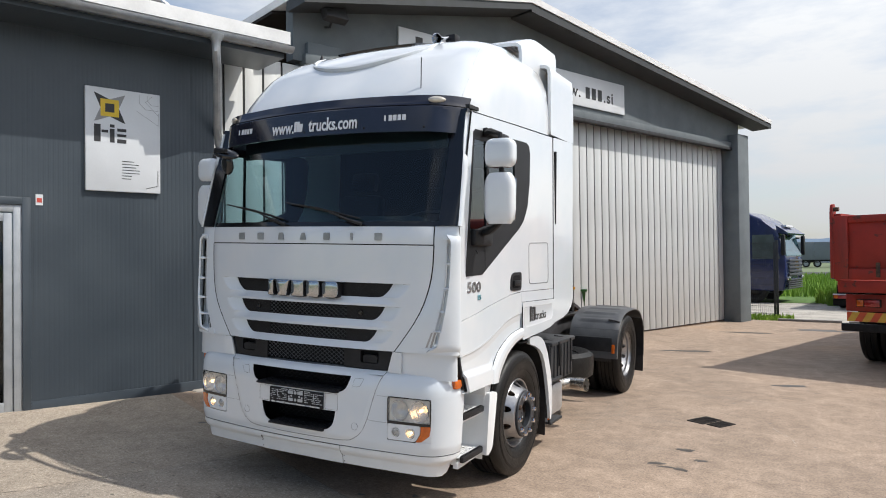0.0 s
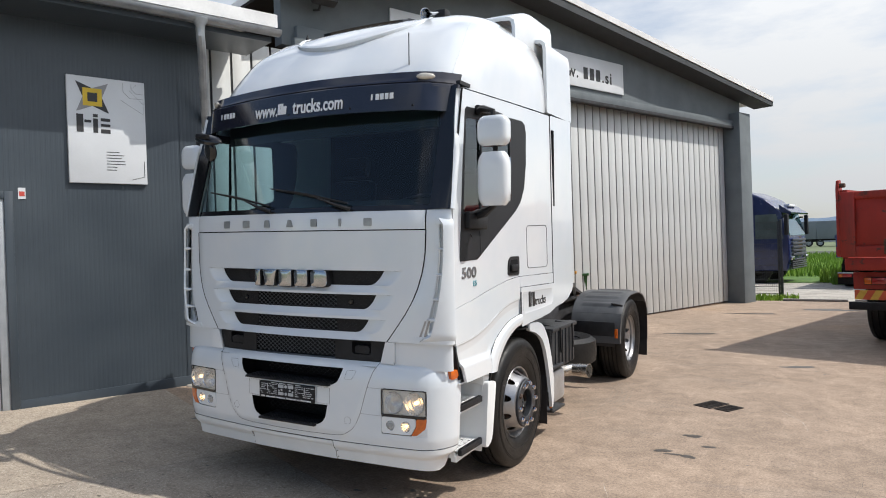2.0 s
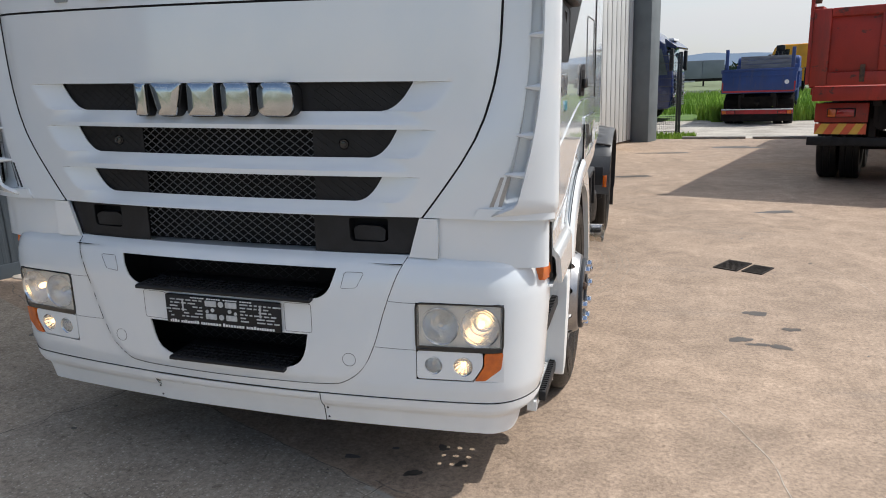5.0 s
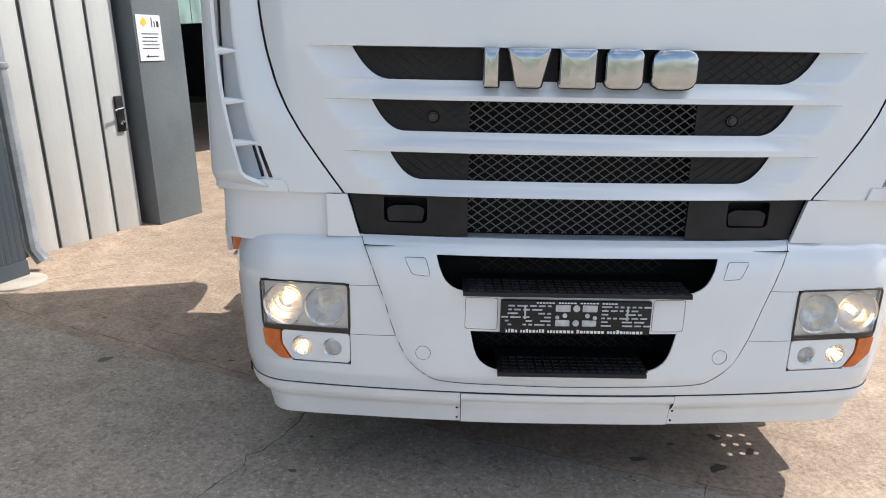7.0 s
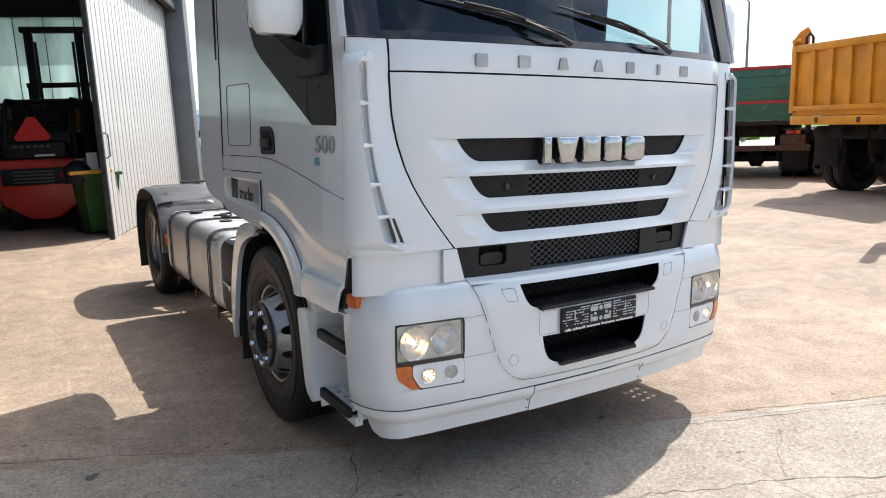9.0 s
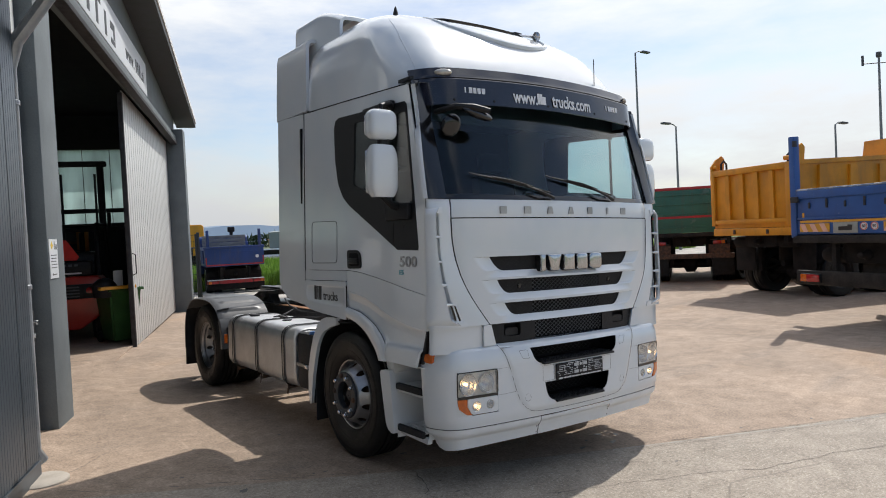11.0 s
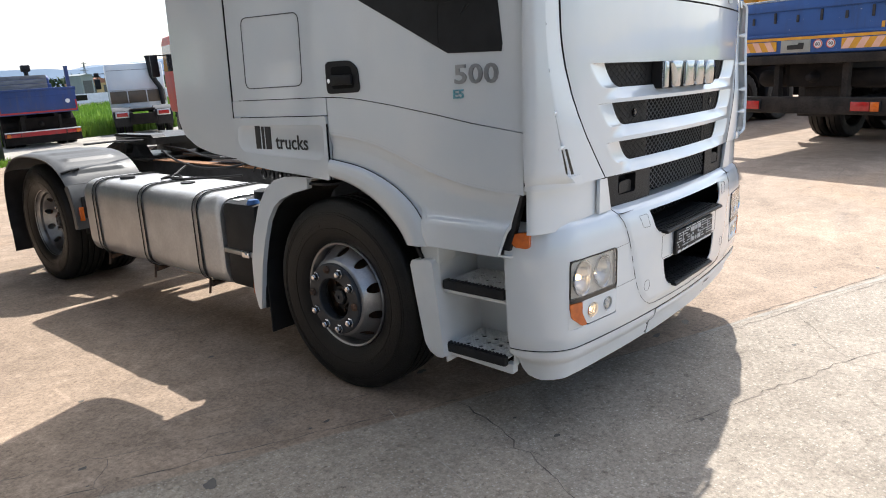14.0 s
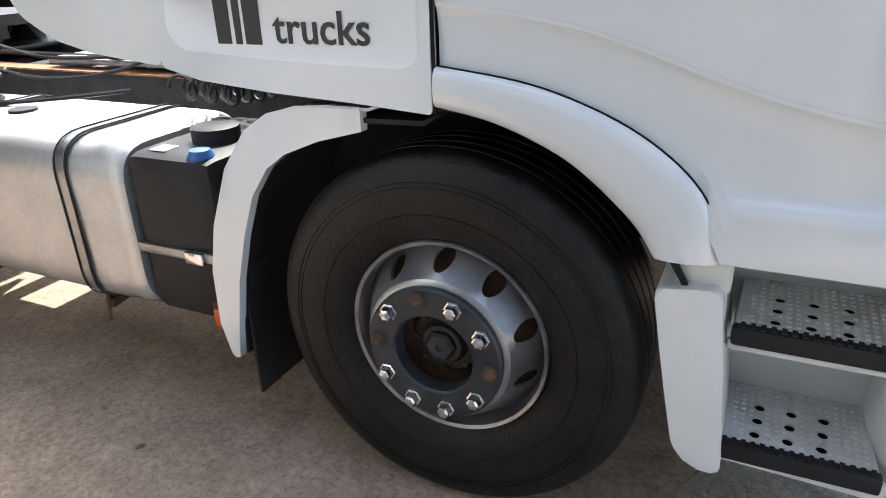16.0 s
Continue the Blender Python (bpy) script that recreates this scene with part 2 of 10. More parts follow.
def sheet(bm, fn, nu, nv, keep=None):
    """A grid of fn(u, v) over the unit square; keep(i, j) tells which cells stay."""
    vs = [[bm.verts.new(fn(i / nu, j / nv)) for i in range(nu + 1)] for j in range(nv + 1)]
    for j in range(nv):
        for i in range(nu):
            if keep is None or keep(i, j):
                bm.faces.new((vs[j][i], vs[j][i + 1], vs[j + 1][i + 1], vs[j + 1][i]))
    loose = [v for v in bm.verts if not v.link_faces]
    bmesh.ops.delete(bm, geom=loose, context="VERTS")
    return bm


def thick(ob, t, offset=-1.0):
    md = ob.modifiers.new("thickness", "SOLIDIFY")
    md.thickness, md.offset = t, offset
    return ob


def lettering(name, words, size, m, material, parent=None, depth=0.004, label="", bold=0.0, align="CENTER", space=1.0, squeeze=1.0):
    """Words as a mesh, upright in its own x-y plane."""
    cu = bpy.data.curves.new(name, "FONT")
    cu.body, cu.size, cu.extrude, cu.offset = words, size, depth, bold
    cu.align_x, cu.align_y, cu.space_character, cu.resolution_u = align, "BOTTOM_BASELINE", space, 3
    tmp = bpy.data.objects.new(name, cu)
    scene.collection.objects.link(tmp)
    bpy.context.view_layer.update()
    me = bpy.data.meshes.new_from_object(tmp.evaluated_get(bpy.context.evaluated_depsgraph_get()))
    bpy.data.objects.remove(tmp)
    bpy.data.curves.remove(cu)
    me.transform(Matrix.Diagonal((squeeze, 1, 1, 1)))
    me.materials.clear()
    me.materials.append(material)
    me.name = name
    ob = new(name, me)
    ob.parent, ob.matrix_basis = parent, m
    if label:
        ob["label"] = label
    return ob


def lerp(table, t):
    """Straight-line reading of a table of (t, value)."""
    if t <= table[0][0]:
        return table[0][1]
    for (a, va), (b, vb) in zip(table, table[1:]):
        if t <= b:
            return va + (vb - va) * (t - a) / (b - a)
    return table[-1][1]


def smooth_lerp(table, t):
    """Reading of a table with rounded joins."""
    k = 0.04
    return (lerp(table, t - k) + lerp(table, t) * 2 + lerp(table, t + k)) / 4


def ground_z(x):
    """The yard lies flat and climbs gently towards the buildings."""
    return 0.033 * math.log1p(math.exp(min(-(x + 0.2) / 0.6, 40)))


B_U, B_IN = Vector((0.3453, 0.9385, 0)), Vector((-0.9385, 0.3453, 0))   # along the buildings' front, and into them
B_M = Matrix(((B_U.x, B_IN.x, 0, 0), (B_U.y, B_IN.y, 0, 0), (0, 0, 1, 0), (0, 0, 0, 1)))


# ---- ground ----
def concrete_material():
    m = bpy.data.materials.new("yard_concrete")
    m.use_nodes = True
    n, l = m.node_tree.nodes, m.node_tree.links
    b = n["Principled BSDF"]
    tc = n.new("ShaderNodeTexCoord")

    def tex(scale, detail, rough=0.55, distort=0.0, stretch=None):
        t = n.new("ShaderNodeTexNoise")
        t.inputs["Scale"].default_value, t.inputs["Detail"].default_value = scale, detail
        t.inputs["Roughness"].default_value, t.inputs["Distortion"].default_value = rough, distort
        if stretch:
            mp = n.new("ShaderNodeMapping")
            mp.inputs["Scale"].default_value = stretch
            l.new(tc.outputs["Object"], mp.inputs["Vector"])
            l.new(mp.outputs["Vector"], t.inputs["Vector"])
        else:
            l.new(tc.outputs["Object"], t.inputs["Vector"])
        return t

    def ramp(src, lo, hi, c0, c1):
        r = n.new("ShaderNodeValToRGB")
        e = r.color_ramp.elements
        e[0].position, e[1].position, e[0].color, e[1].color = lo, hi, (*c0, 1), (*c1, 1)
        l.new(src, r.inputs["Fac"])
        return r.outputs["Color"]

    def mix(fac, a, bb, mode="MIX"):
        x = n.new("ShaderNodeMixRGB")
        x.blend_type = mode
        for s, v in ((x.inputs["Fac"], fac), (x.inputs["Color1"], a), (x.inputs["Color2"], bb)):
            if isinstance(v, (float, int)):
                s.default_value = v
            elif isinstance(v, tuple):
                s.default_value = (*v, 1)
            else:
                l.new(v, s)
        return x.outputs["Color"]

    def math_node(op, a, b2, c2=None):
        x = n.new("ShaderNodeMath")
        x.operation = op
        for s, v in zip(x.inputs, (a, b2, c2)):
            if isinstance(v, (float, int)):
                s.default_value = v
            elif v is not None:
                l.new(v, s)
        return x.outputs[0]

    # two pours: smooth trowelled concrete by the buildings, coarse exposed aggregate in front, parted by a joint
    sep = n.new("ShaderNodeSeparateXYZ")
    l.new(tc.outputs["Object"], sep.inputs["Vector"])
    side = math_node("MULTIPLY_ADD", sep.outputs["X"], 0.375, math_node("MULTIPLY", sep.outputs["Y"], 0.927))
    smooth_pour = ramp(math_node("MULTIPLY_ADD", side, 1.0, 0.5), 0.775, 0.785, (0, 0, 0), (1, 1, 1))
    across = math_node("MULTIPLY_ADD", sep.outputs["X"], 0.917, math_node("MULTIPLY", sep.outputs["Y"], -0.399))
    dark_slab = ramp(math_node("MULTIPLY_ADD", across, 0.1, 0.6278), 0.4995, 0.5005, (1.05, 1.04, 1.02), (0.93, 0.94, 0.95))
    cloud = tex(0.45, 8, 0.6, 0.6).outputs["Fac"]
    warm = ramp(cloud, 0.30, 0.70, (0.330, 0.250, 0.188), (0.440, 0.330, 0.245))
    grey = ramp(cloud, 0.30, 0.70, (0.336, 0.286, 0.232), (0.432, 0.366, 0.296))
    blotch = ramp(tex(1.6, 9, 0.68, 1.5).outputs["Fac"], 0.36, 0.64, (0.78, 0.775, 0.77), (1.09, 1.09, 1.09))
    warm = mix(1.0, warm, blotch, "MULTIPLY")
    rusty = ramp(tex(0.30, 6, 0.6, 1.2).outputs["Fac"], 0.56, 0.74, (0, 0, 0), (1, 1, 1))
    warm = mix(rusty, warm, mix(0.5, warm, (0.46, 0.30, 0.18)))
    drag = ramp(tex(1.3, 6, 0.62, 0.8, (0.30, 1.7, 1)).outputs["Fac"], 0.56, 0.74, (0, 0, 0), (1, 1, 1))
    warm = mix(drag, warm, mix(0.28, warm, (0.20, 0.185, 0.17)))
    scuff = ramp(tex(9, 4, 0.6, 0.4, (1.4, 0.12, 1)).outputs["Fac"], 0.60, 0.68, (1, 1, 1), (1.12, 1.12, 1.13))
    warm = mix(1.0, warm, scuff, "MULTIPLY")
    mottle = ramp(tex(7, 12, 0.78).outputs["Fac"], 0.34, 0.66, (0.79, 0.785, 0.78), (1.13, 1.13, 1.13))
    warm = mix(1.0, warm, mottle, "MULTIPLY")
    # coarse pour: worn hollows and pale stones
    grey = mix(1.0, grey, dark_slab, "MULTIPLY")
    worn_in = ramp(tex(3.2, 10, 0.72, 0.8).outputs["Fac"], 0.36, 0.62, (0.78, 0.77, 0.76), (1.08, 1.08, 1.08))
    grey = mix(1.0, grey, worn_in, "MULTIPLY")
    stones = n.new("ShaderNodeTexVoronoi")
    stones.inputs["Scale"].default_value = 75
    l.new(tc.outputs["Object"], stones.inputs["Vector"])
    tint = n.new("ShaderNodeSeparateXYZ")
    l.new(stones.outputs["Color"], tint.inputs["Vector"])
    pebble = math_node("MULTIPLY", ramp(stones.outputs["Distance"], 0.28, 0.46, (1, 1, 1), (0, 0, 0)), ramp(tint.outputs["X"], 0.66, 0.80, (0, 0, 0), (1, 1, 1)))
    grey = mix(math_node("MULTIPLY", pebble, 0.55), grey, (0.60, 0.55, 0.48))
    hollow = ramp(tex(26, 3, 0.55).outputs["Fac"], 0.30, 0.38, (0.55, 0.53, 0.51), (1, 1, 1))
    grey = mix(0.7, grey, hollow, "MULTIPLY")
    base = mix(smooth_pour, grey, warm)
    pits = ramp(tex(22, 2, 0.5).outputs["Fac"], 0.25, 0.31, (0.42, 0.40, 0.38), (1, 1, 1))
    base = mix(0.6, base, pits, "MULTIPLY")
    speck = ramp(tex(48, 5, 0.7).outputs["Fac"], 0.30, 0.70, (0.62, 0.62, 0.62), (1.30, 1.30, 1.30))
    base = mix(1.0, base, speck, "MULTIPLY")
    grit = ramp(tex(170, 3, 0.7).outputs["Fac"], 0.34, 0.44, (0.48, 0.46, 0.44), (1, 1, 1))
    base = mix(0.7, base, grit, "MULTIPLY")
    # hairline cracks
    warp = tex(1.3, 5)
    wm = n.new("ShaderNodeMixRGB")
    wm.inputs["Fac"].default_value = 0.16
    l.new(tc.outputs["Object"], wm.inputs["Color1"])
    l.new(warp.outputs["Color"], wm.inputs["Color2"])
    vo = n.new("ShaderNodeTexVoronoi")
    vo.feature = "DISTANCE_TO_EDGE"
    vo.inputs["Scale"].default_value = 0.42
    l.new(wm.outputs["Color"], vo.inputs["Vector"])
    crack = ramp(vo.outputs["Distance"], 0.0010, 0.0035, (0, 0, 0), (1, 1, 1))
    patch = ramp(tex(0.25, 3).outputs["Fac"], 0.54, 0.60, (0, 0, 0), (1, 1, 1))
    crack = mix(patch, (1.0, 1.0, 1.0), crack)
    base = mix(crack, mix(0.5, base, (0.12, 0.10, 0.085)), base)
    l.new(base, b.inputs["Base Color"])
    rr = n.new("ShaderNodeMapRange")
    rr.inputs["To Min"].default_value, rr.inputs["To Max"].default_value = 0.7, 0.95
    l.new(warp.outputs["Fac"], rr.inputs["Value"])
    l.new(rr.outputs["Result"], b.inputs["Roughness"])
    bp = n.new("ShaderNodeBump")
    bp.inputs["Strength"].default_value, bp.inputs["Distance"].default_value = 0.45, 0.008
    hs = mix(0.5, tex(95, 5, 0.7).outputs["Fac"], mix(0.5, crack, pebble))
    l.new(hs, bp.inputs["Height"])
    l.new(bp.outputs["Normal"], b.inputs["Normal"])
    return m


CONCRETE = concrete_material()
GRAVEL = surf("gravel", (0.46, 0.43, 0.38), (0.27, 0.25, 0.22), 1.2, 0.95, 0, 0.8, 28, 0.8)
GRASSGROUND = surf("grass_ground", (0.12, 0.22, 0.03), (0.06, 0.13, 0.02), 0.6, 0.9, 0, 0.8, 9, 0.6)
ASPHALT = surf("asphalt", (0.075, 0.075, 0.075), (0.05, 0.05, 0.05), 0.8, 0.9, 0, 0.3, 40, 0.4)
FARLAND = surf("far_land", (0.16, 0.20, 0.10), (0.10, 0.13, 0.06), 0.02, 0.95, 0, 0, 0.3, 0.4)


def land(name, xs, ys, lift, material, label, category):
    bm = bmesh.new()
    vs = [[bm.verts.new((x, y, ground_z(max(x, -7)) + lift)) for x in xs] for y in ys]
    for j in range(len(ys) - 1):
        for i in range(len(xs) - 1):
            bm.faces.new((vs[j][i], vs[j][i + 1], vs[j + 1][i + 1], vs[j + 1][i]))
    return tagged(part(name, bm, material), label, category, kind="structure")


near_x = [-7 + 0.5 * k for k in range(23)]
land("ground", [-1500, -300, -60, -20, *near_x, 12, 30, 100, 400, 1500], [-1500, -300, -60, -20, -8, 0, 8, 16, 30, 100, 400, 1500], -0.03, FARLAND, "flat green countryside reaching to the hazy horizon", "ground")
land("pavement", [-20, -12, *near_x, 8, 16, 30, 60], [-40, -20, -10, -5, 0, 5, 10, 16.6], 0.0, CONCRETE, "worn sunlit concrete yard with stains and cracks", "yard")
land("gravel_lot", [-6, -3, 0, 2, 3.4], [24.2, 28.5], -0.006, GRAVEL, "pale gravel under the parked lorry", "gravel")
land("gravel_lot", [-3, 0, 2, 4, 8, 16, 40, 90], [16.6, 20, 24.2], -0.012, GRAVEL, "pale dusty gravel parking strip behind the yard", "gravel")
land("grass_field", [-60, -10, 0, 10, 30, 80, 160], [24.2, 40, 61], -0.008, GRASSGROUND, "bright green grass field beside the lot", "grass field")
land("road", [-200, -50, 0, 60, 300], [61, 70], 0.02, ASPHALT, "grey road on the far side of the field", "road")


# ---- office building ----
def ribbed(bm, s0, s1, z0, z1, d, pitch, depth, m=B_M, duty=0.5):
    """A vertical sheet with shallow ribs, facing out of the building."""
    n = max(1, round((s1 - s0) / pitch))
    w = (s1 - s0) / n
    pts = []
    for k in range(n):
        a = s0 + k * w
        pts += [(a, d), (a + w * duty, d), (a + w * (duty + 0.08), d + depth), (a + w * 0.92, d + depth)]
    pts.append((s1, d))
    lo = [bm.verts.new(m @ Vector((s, dd, z0))) for s, dd in pts]
    hi = [bm.verts.new(m @ Vector((s, dd, z1))) for s, dd in pts]
    for k in range(len(pts) - 1):
        bm.faces.new((lo[k], lo[k + 1], hi[k + 1], hi[k]))
    return bm


def bbox(bm, s0, s1, d0, d1, z0, z1, bevel=0.0):
    return box(bm, s0, s1, d0, d1, z0, z1, bevel, B_M)


def abbox(*a):
    return bbox(bmesh.new(), *a)


OFF_D = 3.98
office = thing("wall_office", "anthracite ribbed sandwich-panel office wall", "wall", kind="structure")
for i, (a, b, z0, z1) in enumerate(((-9.0, -2.3, 0.0, 4.4), (-2.3, -1.1, 2.5, 4.4), (-1.1, 0.69, 0.0, 4.4), (0.70, 0.98, 0.0, 4.4))):
    part("wall_panel", ribbed(bmesh.new(), a, b, z0, z1, OFF_D, 0.05, 0.0014), WALLGREY, office, smooth=0)
part("backing", bbox(bbox(bbox(bmesh.new(), -9, -2.3, OFF_D + 0.006, OFF_D + 0.12, -0.1, 4.4), -2.3, -1.1, OFF_D + 0.006, OFF_D + 0.12, 2.5, 4.4), -1.1, 0.975, OFF_D + 0.006, OFF_D + 0.12, -0.1, 4.4), WALLGREY, office)
part("return_wall", abbox(0.86, 0.975, OFF_D + 0.12, 9, -0.1, 4.4), WALLGREY, office)
part("base_flashing", abbox(-1.08, 0.98, OFF_D - 0.014, OFF_D - 0.002, 0.1, 0.30, 0.003), WALLGREY, office)

door = thing("door_1", "grey aluminium glazed entrance door in the office wall", "door", kind="structure")
FRAMEALU = surf("door_aluminium", (0.42, 0.44, 0.46), (0.36, 0.38, 0.40), 8, 0.45, 0.4)
bm = bmesh.new()
for a, b, z0, z1 in ((-2.3, -2.22, 0.1, 2.44), (-1.24, -1.16, 0.1, 2.44), (-2.22, -1.24, 2.36, 2.44), (-2.22, -1.24, 0.1, 0.2)):
    bbox(bm, a, b, OFF_D + 0.0, OFF_D + 0.08, z0, z1, 0.005)
part("door_frame", bm, FRAMEALU, door)
bm = bmesh.new()
for a, b, z0, z1 in ((-2.21, -2.13, 0.21, 2.35), (-1.33, -1.25, 0.21, 2.35), (-2.13, -1.33, 2.26, 2.35), (-2.13, -1.33, 0.21, 0.32)):
    bbox(bm, a, b, OFF_D + 0.012, OFF_D + 0.07, z0, z1, 0.005)
part("door_leaf", bm, FRAMEALU, door)
part("pane", abbox(-2.13, -1.33, OFF_D + 0.04, OFF_D + 0.05, 0.32, 2.26), glass("door_glass", (0.10, 0.12, 0.14)), door)
part("door_casing", bbox(bbox(bmesh.new(), -1.16, -1.08, OFF_D - 0.02, OFF_D + 0.03, 0.1, 2.52, 0.004), -2.4, -1.16, OFF_D - 0.02, OFF_D + 0.03, 2.44, 2.52, 0.004), WALLGREY, door)

roof = thing("roof_office", "white sheet-metal eave with zinc gutter over the office", "roof", kind="structure")
part("soffit", abbox(-9, 1.66, OFF_D - 0.62, OFF_D + 0.1, 4.40, 4.46), WALLGREY, roof)
part("sheet", prism(bmesh.new(), [(OFF_D - 0.72, 4.56), (OFF_D - 0.72, 4.72), (9, 5.9), (9, 5.8)], -9, 1.70, "yz"), ROOFWHITE, roof, m=B_M)
bm = bmesh.new()
prof = [(0.075 * math.cos(a), 0.075 * math.sin(a)) for a in (math.pi + math.pi * k / 8 for k in range(9))]
lo = [bm.verts.new((-9, OFF_D - 0.72 + a, 4.52 + b)) for a, b in prof]
hi = [bm.verts.new((1.72, OFF_D - 0.72 + a, 4.52 + b)) for a, b in prof]
for k in range(8):
    bm.faces.new((lo[k], lo[k + 1], hi[k + 1], hi[k]))
bm.faces.new(hi)
thick(part("gutter", bm, ZINC, roof, m=B_M), 0.006)
bm = bmesh.new()
tube(bm, [(0.72, OFF_D - 0.72, 4.44), (0.72, OFF_D - 0.72, 4.30), (0.78, OFF_D - 0.60, 4.12), (1.02, OFF_D - 0.02, 3.45), (1.08, OFF_D + 0.06, 3.25), (1.09, OFF_D + 0.06, 0.35), (1.12, OFF_D + 0.02, 0.25)], 0.05, 10)
part("downpipe", bm, ZINC, roof, m=B_M)
part("outlet", spin(bmesh.new(), [(0.05, -0.14), (0.055, -0.06), (0.095, 0.0), (0.095, 0.02)], (0.72, OFF_D - 0.72, 4.47), "z", 14), ZINC, roof, m=B_M)
bm = bmesh.new()
for z in (3.0, 1.6):
    spin(bm, [(0.054, -0.02), (0.060, -0.015), (0.060, 0.015), (0.054, 0.02)], (1.09, OFF_D + 0.06, z), "z", 12)
part("pipe_clip", bm, ZINC, roof, m=B_M)

# ---- hall ----
HALL_D, GATE_D = 4.30, 4.46
RIDGE, LEFT, RIGHT = (6.9, 6.45), (2.2, 5.52), (16.6, 5.40)


def hall_top(s):
    return lerp([LEFT, RIDGE, RIGHT], s)


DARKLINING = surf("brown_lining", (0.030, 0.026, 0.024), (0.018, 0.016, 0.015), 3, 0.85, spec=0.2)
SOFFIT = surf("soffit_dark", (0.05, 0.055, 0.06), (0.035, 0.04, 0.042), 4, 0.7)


def milky(name, col):
    """A thin milky sheet that lets daylight through."""
    m = bpy.data.materials.new(name)
    m.use_nodes = True
    n, l = m.node_tree.nodes, m.node_tree.links
    n.clear()
    out, mix, tr, df, no, rp, tc, mp = (n.new("ShaderNode" + k) for k in ("OutputMaterial", "MixShader", "BsdfTranslucent", "BsdfDiffuse", "TexNoise", "ValToRGB", "TexCoord", "Mapping"))
    mp.inputs["Scale"].default_value = (2, 2, 0.5)
    no.inputs["Scale"].default_value, no.inputs["Detail"].default_value = 1.5, 6
    rp.color_ramp.elements[0].position, rp.color_ramp.elements[1].position = 0.3, 0.65
    rp.color_ramp.elements[0].color, rp.color_ramp.elements[1].color = (*(c * 0.7 for c in col), 1), (*col, 1)
    l.new(tc.outputs["Object"], mp.inputs["Vector"])
    l.new(mp.outputs["Vector"], no.inputs["Vector"])
    l.new(no.outputs["Fac"], rp.inputs["Fac"])
    l.new(rp.outputs["Color"], tr.inputs["Color"])
    l.new(rp.outputs["Color"], df.inputs["Color"])
    mix.inputs[0].default_value = 0.25
    l.new(tr.outputs[0], mix.inputs[1])
    l.new(df.outputs[0], mix.inputs[2])
    l.new(mix.outputs[0], out.inputs["Surface"])
    return m


hall = thing("wall_hall", "grey rendered gable front of the workshop hall", "wall", kind="structure")
bm = bmesh.new()
front = [(2.45, 4.72), (15.9, 4.86), (15.9, hall_top(15.9)), RIDGE, (2.3, 5.54), (2.3, 4.72)]
prism(bm, front, HALL_D, HALL_D + 0.2, "xz")
part("gable", bm, HALLGREY, hall, m=B_M)
part("lintel", abbox(2.45, 15.4, HALL_D - 0.10, HALL_D + 0.08, 4.66, 4.82, 0.01), HALLGREY, hall)
part("pillar_near", abbox(2.50, 3.07, 4.22, 4.62, -0.1, 5.0, 0.012), HALLGREY, hall)
part("pillar_far", abbox(15.30, 15.90, 4.02, 4.60, -0.1, 5.02, 0.012), HALLGREY, hall)
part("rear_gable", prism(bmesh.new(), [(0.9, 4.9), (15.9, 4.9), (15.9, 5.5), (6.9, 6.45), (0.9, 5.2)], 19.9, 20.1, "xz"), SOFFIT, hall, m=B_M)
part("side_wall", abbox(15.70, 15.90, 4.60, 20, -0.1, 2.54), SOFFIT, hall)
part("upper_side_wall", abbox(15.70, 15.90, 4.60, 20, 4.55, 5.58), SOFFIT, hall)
part("left_wall", abbox(0.9, 1.1, 9.0, 20, -0.1, 5.3), HALLGREY, hall)
part("back_wall", abbox(0.9, 15.9, 20, 20.2, -0.1, 6.4), HALLGREY, hall)
hroof = thing("roof_hall", "low white metal gable roof of the hall with dark soffit", "roof", kind="structure")
for a, b in ((LEFT, RIDGE), (RIDGE, (RIGHT[0] + 0.15, RIGHT[1] - 0.02))):
    part("roof_sheet", prism(bmesh.new(), [(a[0], a[1] + 0.02), (b[0], b[1] + 0.02), (b[0], b[1] + 0.14), (a[0], a[1] + 0.14)], HALL_D - 0.55, 20.3, "xz"), ROOFWHITE, hroof, m=B_M)
    part("soffit", prism(bmesh.new(), [(a[0], a[1] - 0.14), (b[0], b[1] - 0.10), (b[0], b[1] + 0.016), (a[0], a[1] + 0.016)], HALL_D - 0.53, HALL_D - 0.004, "xz"), SOFFIT, hroof, m=B_M)
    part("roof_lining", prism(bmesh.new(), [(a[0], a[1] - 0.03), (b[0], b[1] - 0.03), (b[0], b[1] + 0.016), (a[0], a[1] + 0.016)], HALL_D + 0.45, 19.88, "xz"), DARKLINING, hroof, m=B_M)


def gate_leaf(name, s0, s1, d, z1, label, pitch=0.257):
    leaf = thing(name, label, "gate", kind="structure")
    n = max(1, round((s1 - s0) / pitch))
    w = (s1 - s0) / n
    bm = abbox(0.016, w - 0.016, 0, 0.018, 0, z1, 0.004)
    bm.transform(B_M.inverted())
    base = part("panel", bm, GATEMETAL, leaf, m=B_M @ pose(s0, d, 0.06))
    for k in range(1, n):
        ob = new("panel", base.data)
        ob.parent, ob.matrix_basis = leaf, B_M @ pose(s0 + k * w, d, 0.06)
    # dark colour in the gaps stands in for the shaded sides of the ribs
    part("backing", abbox(s0, s1, d + 0.014, d + 0.05, 0.04, z1), FRAMEGREY, leaf)
    return leaf


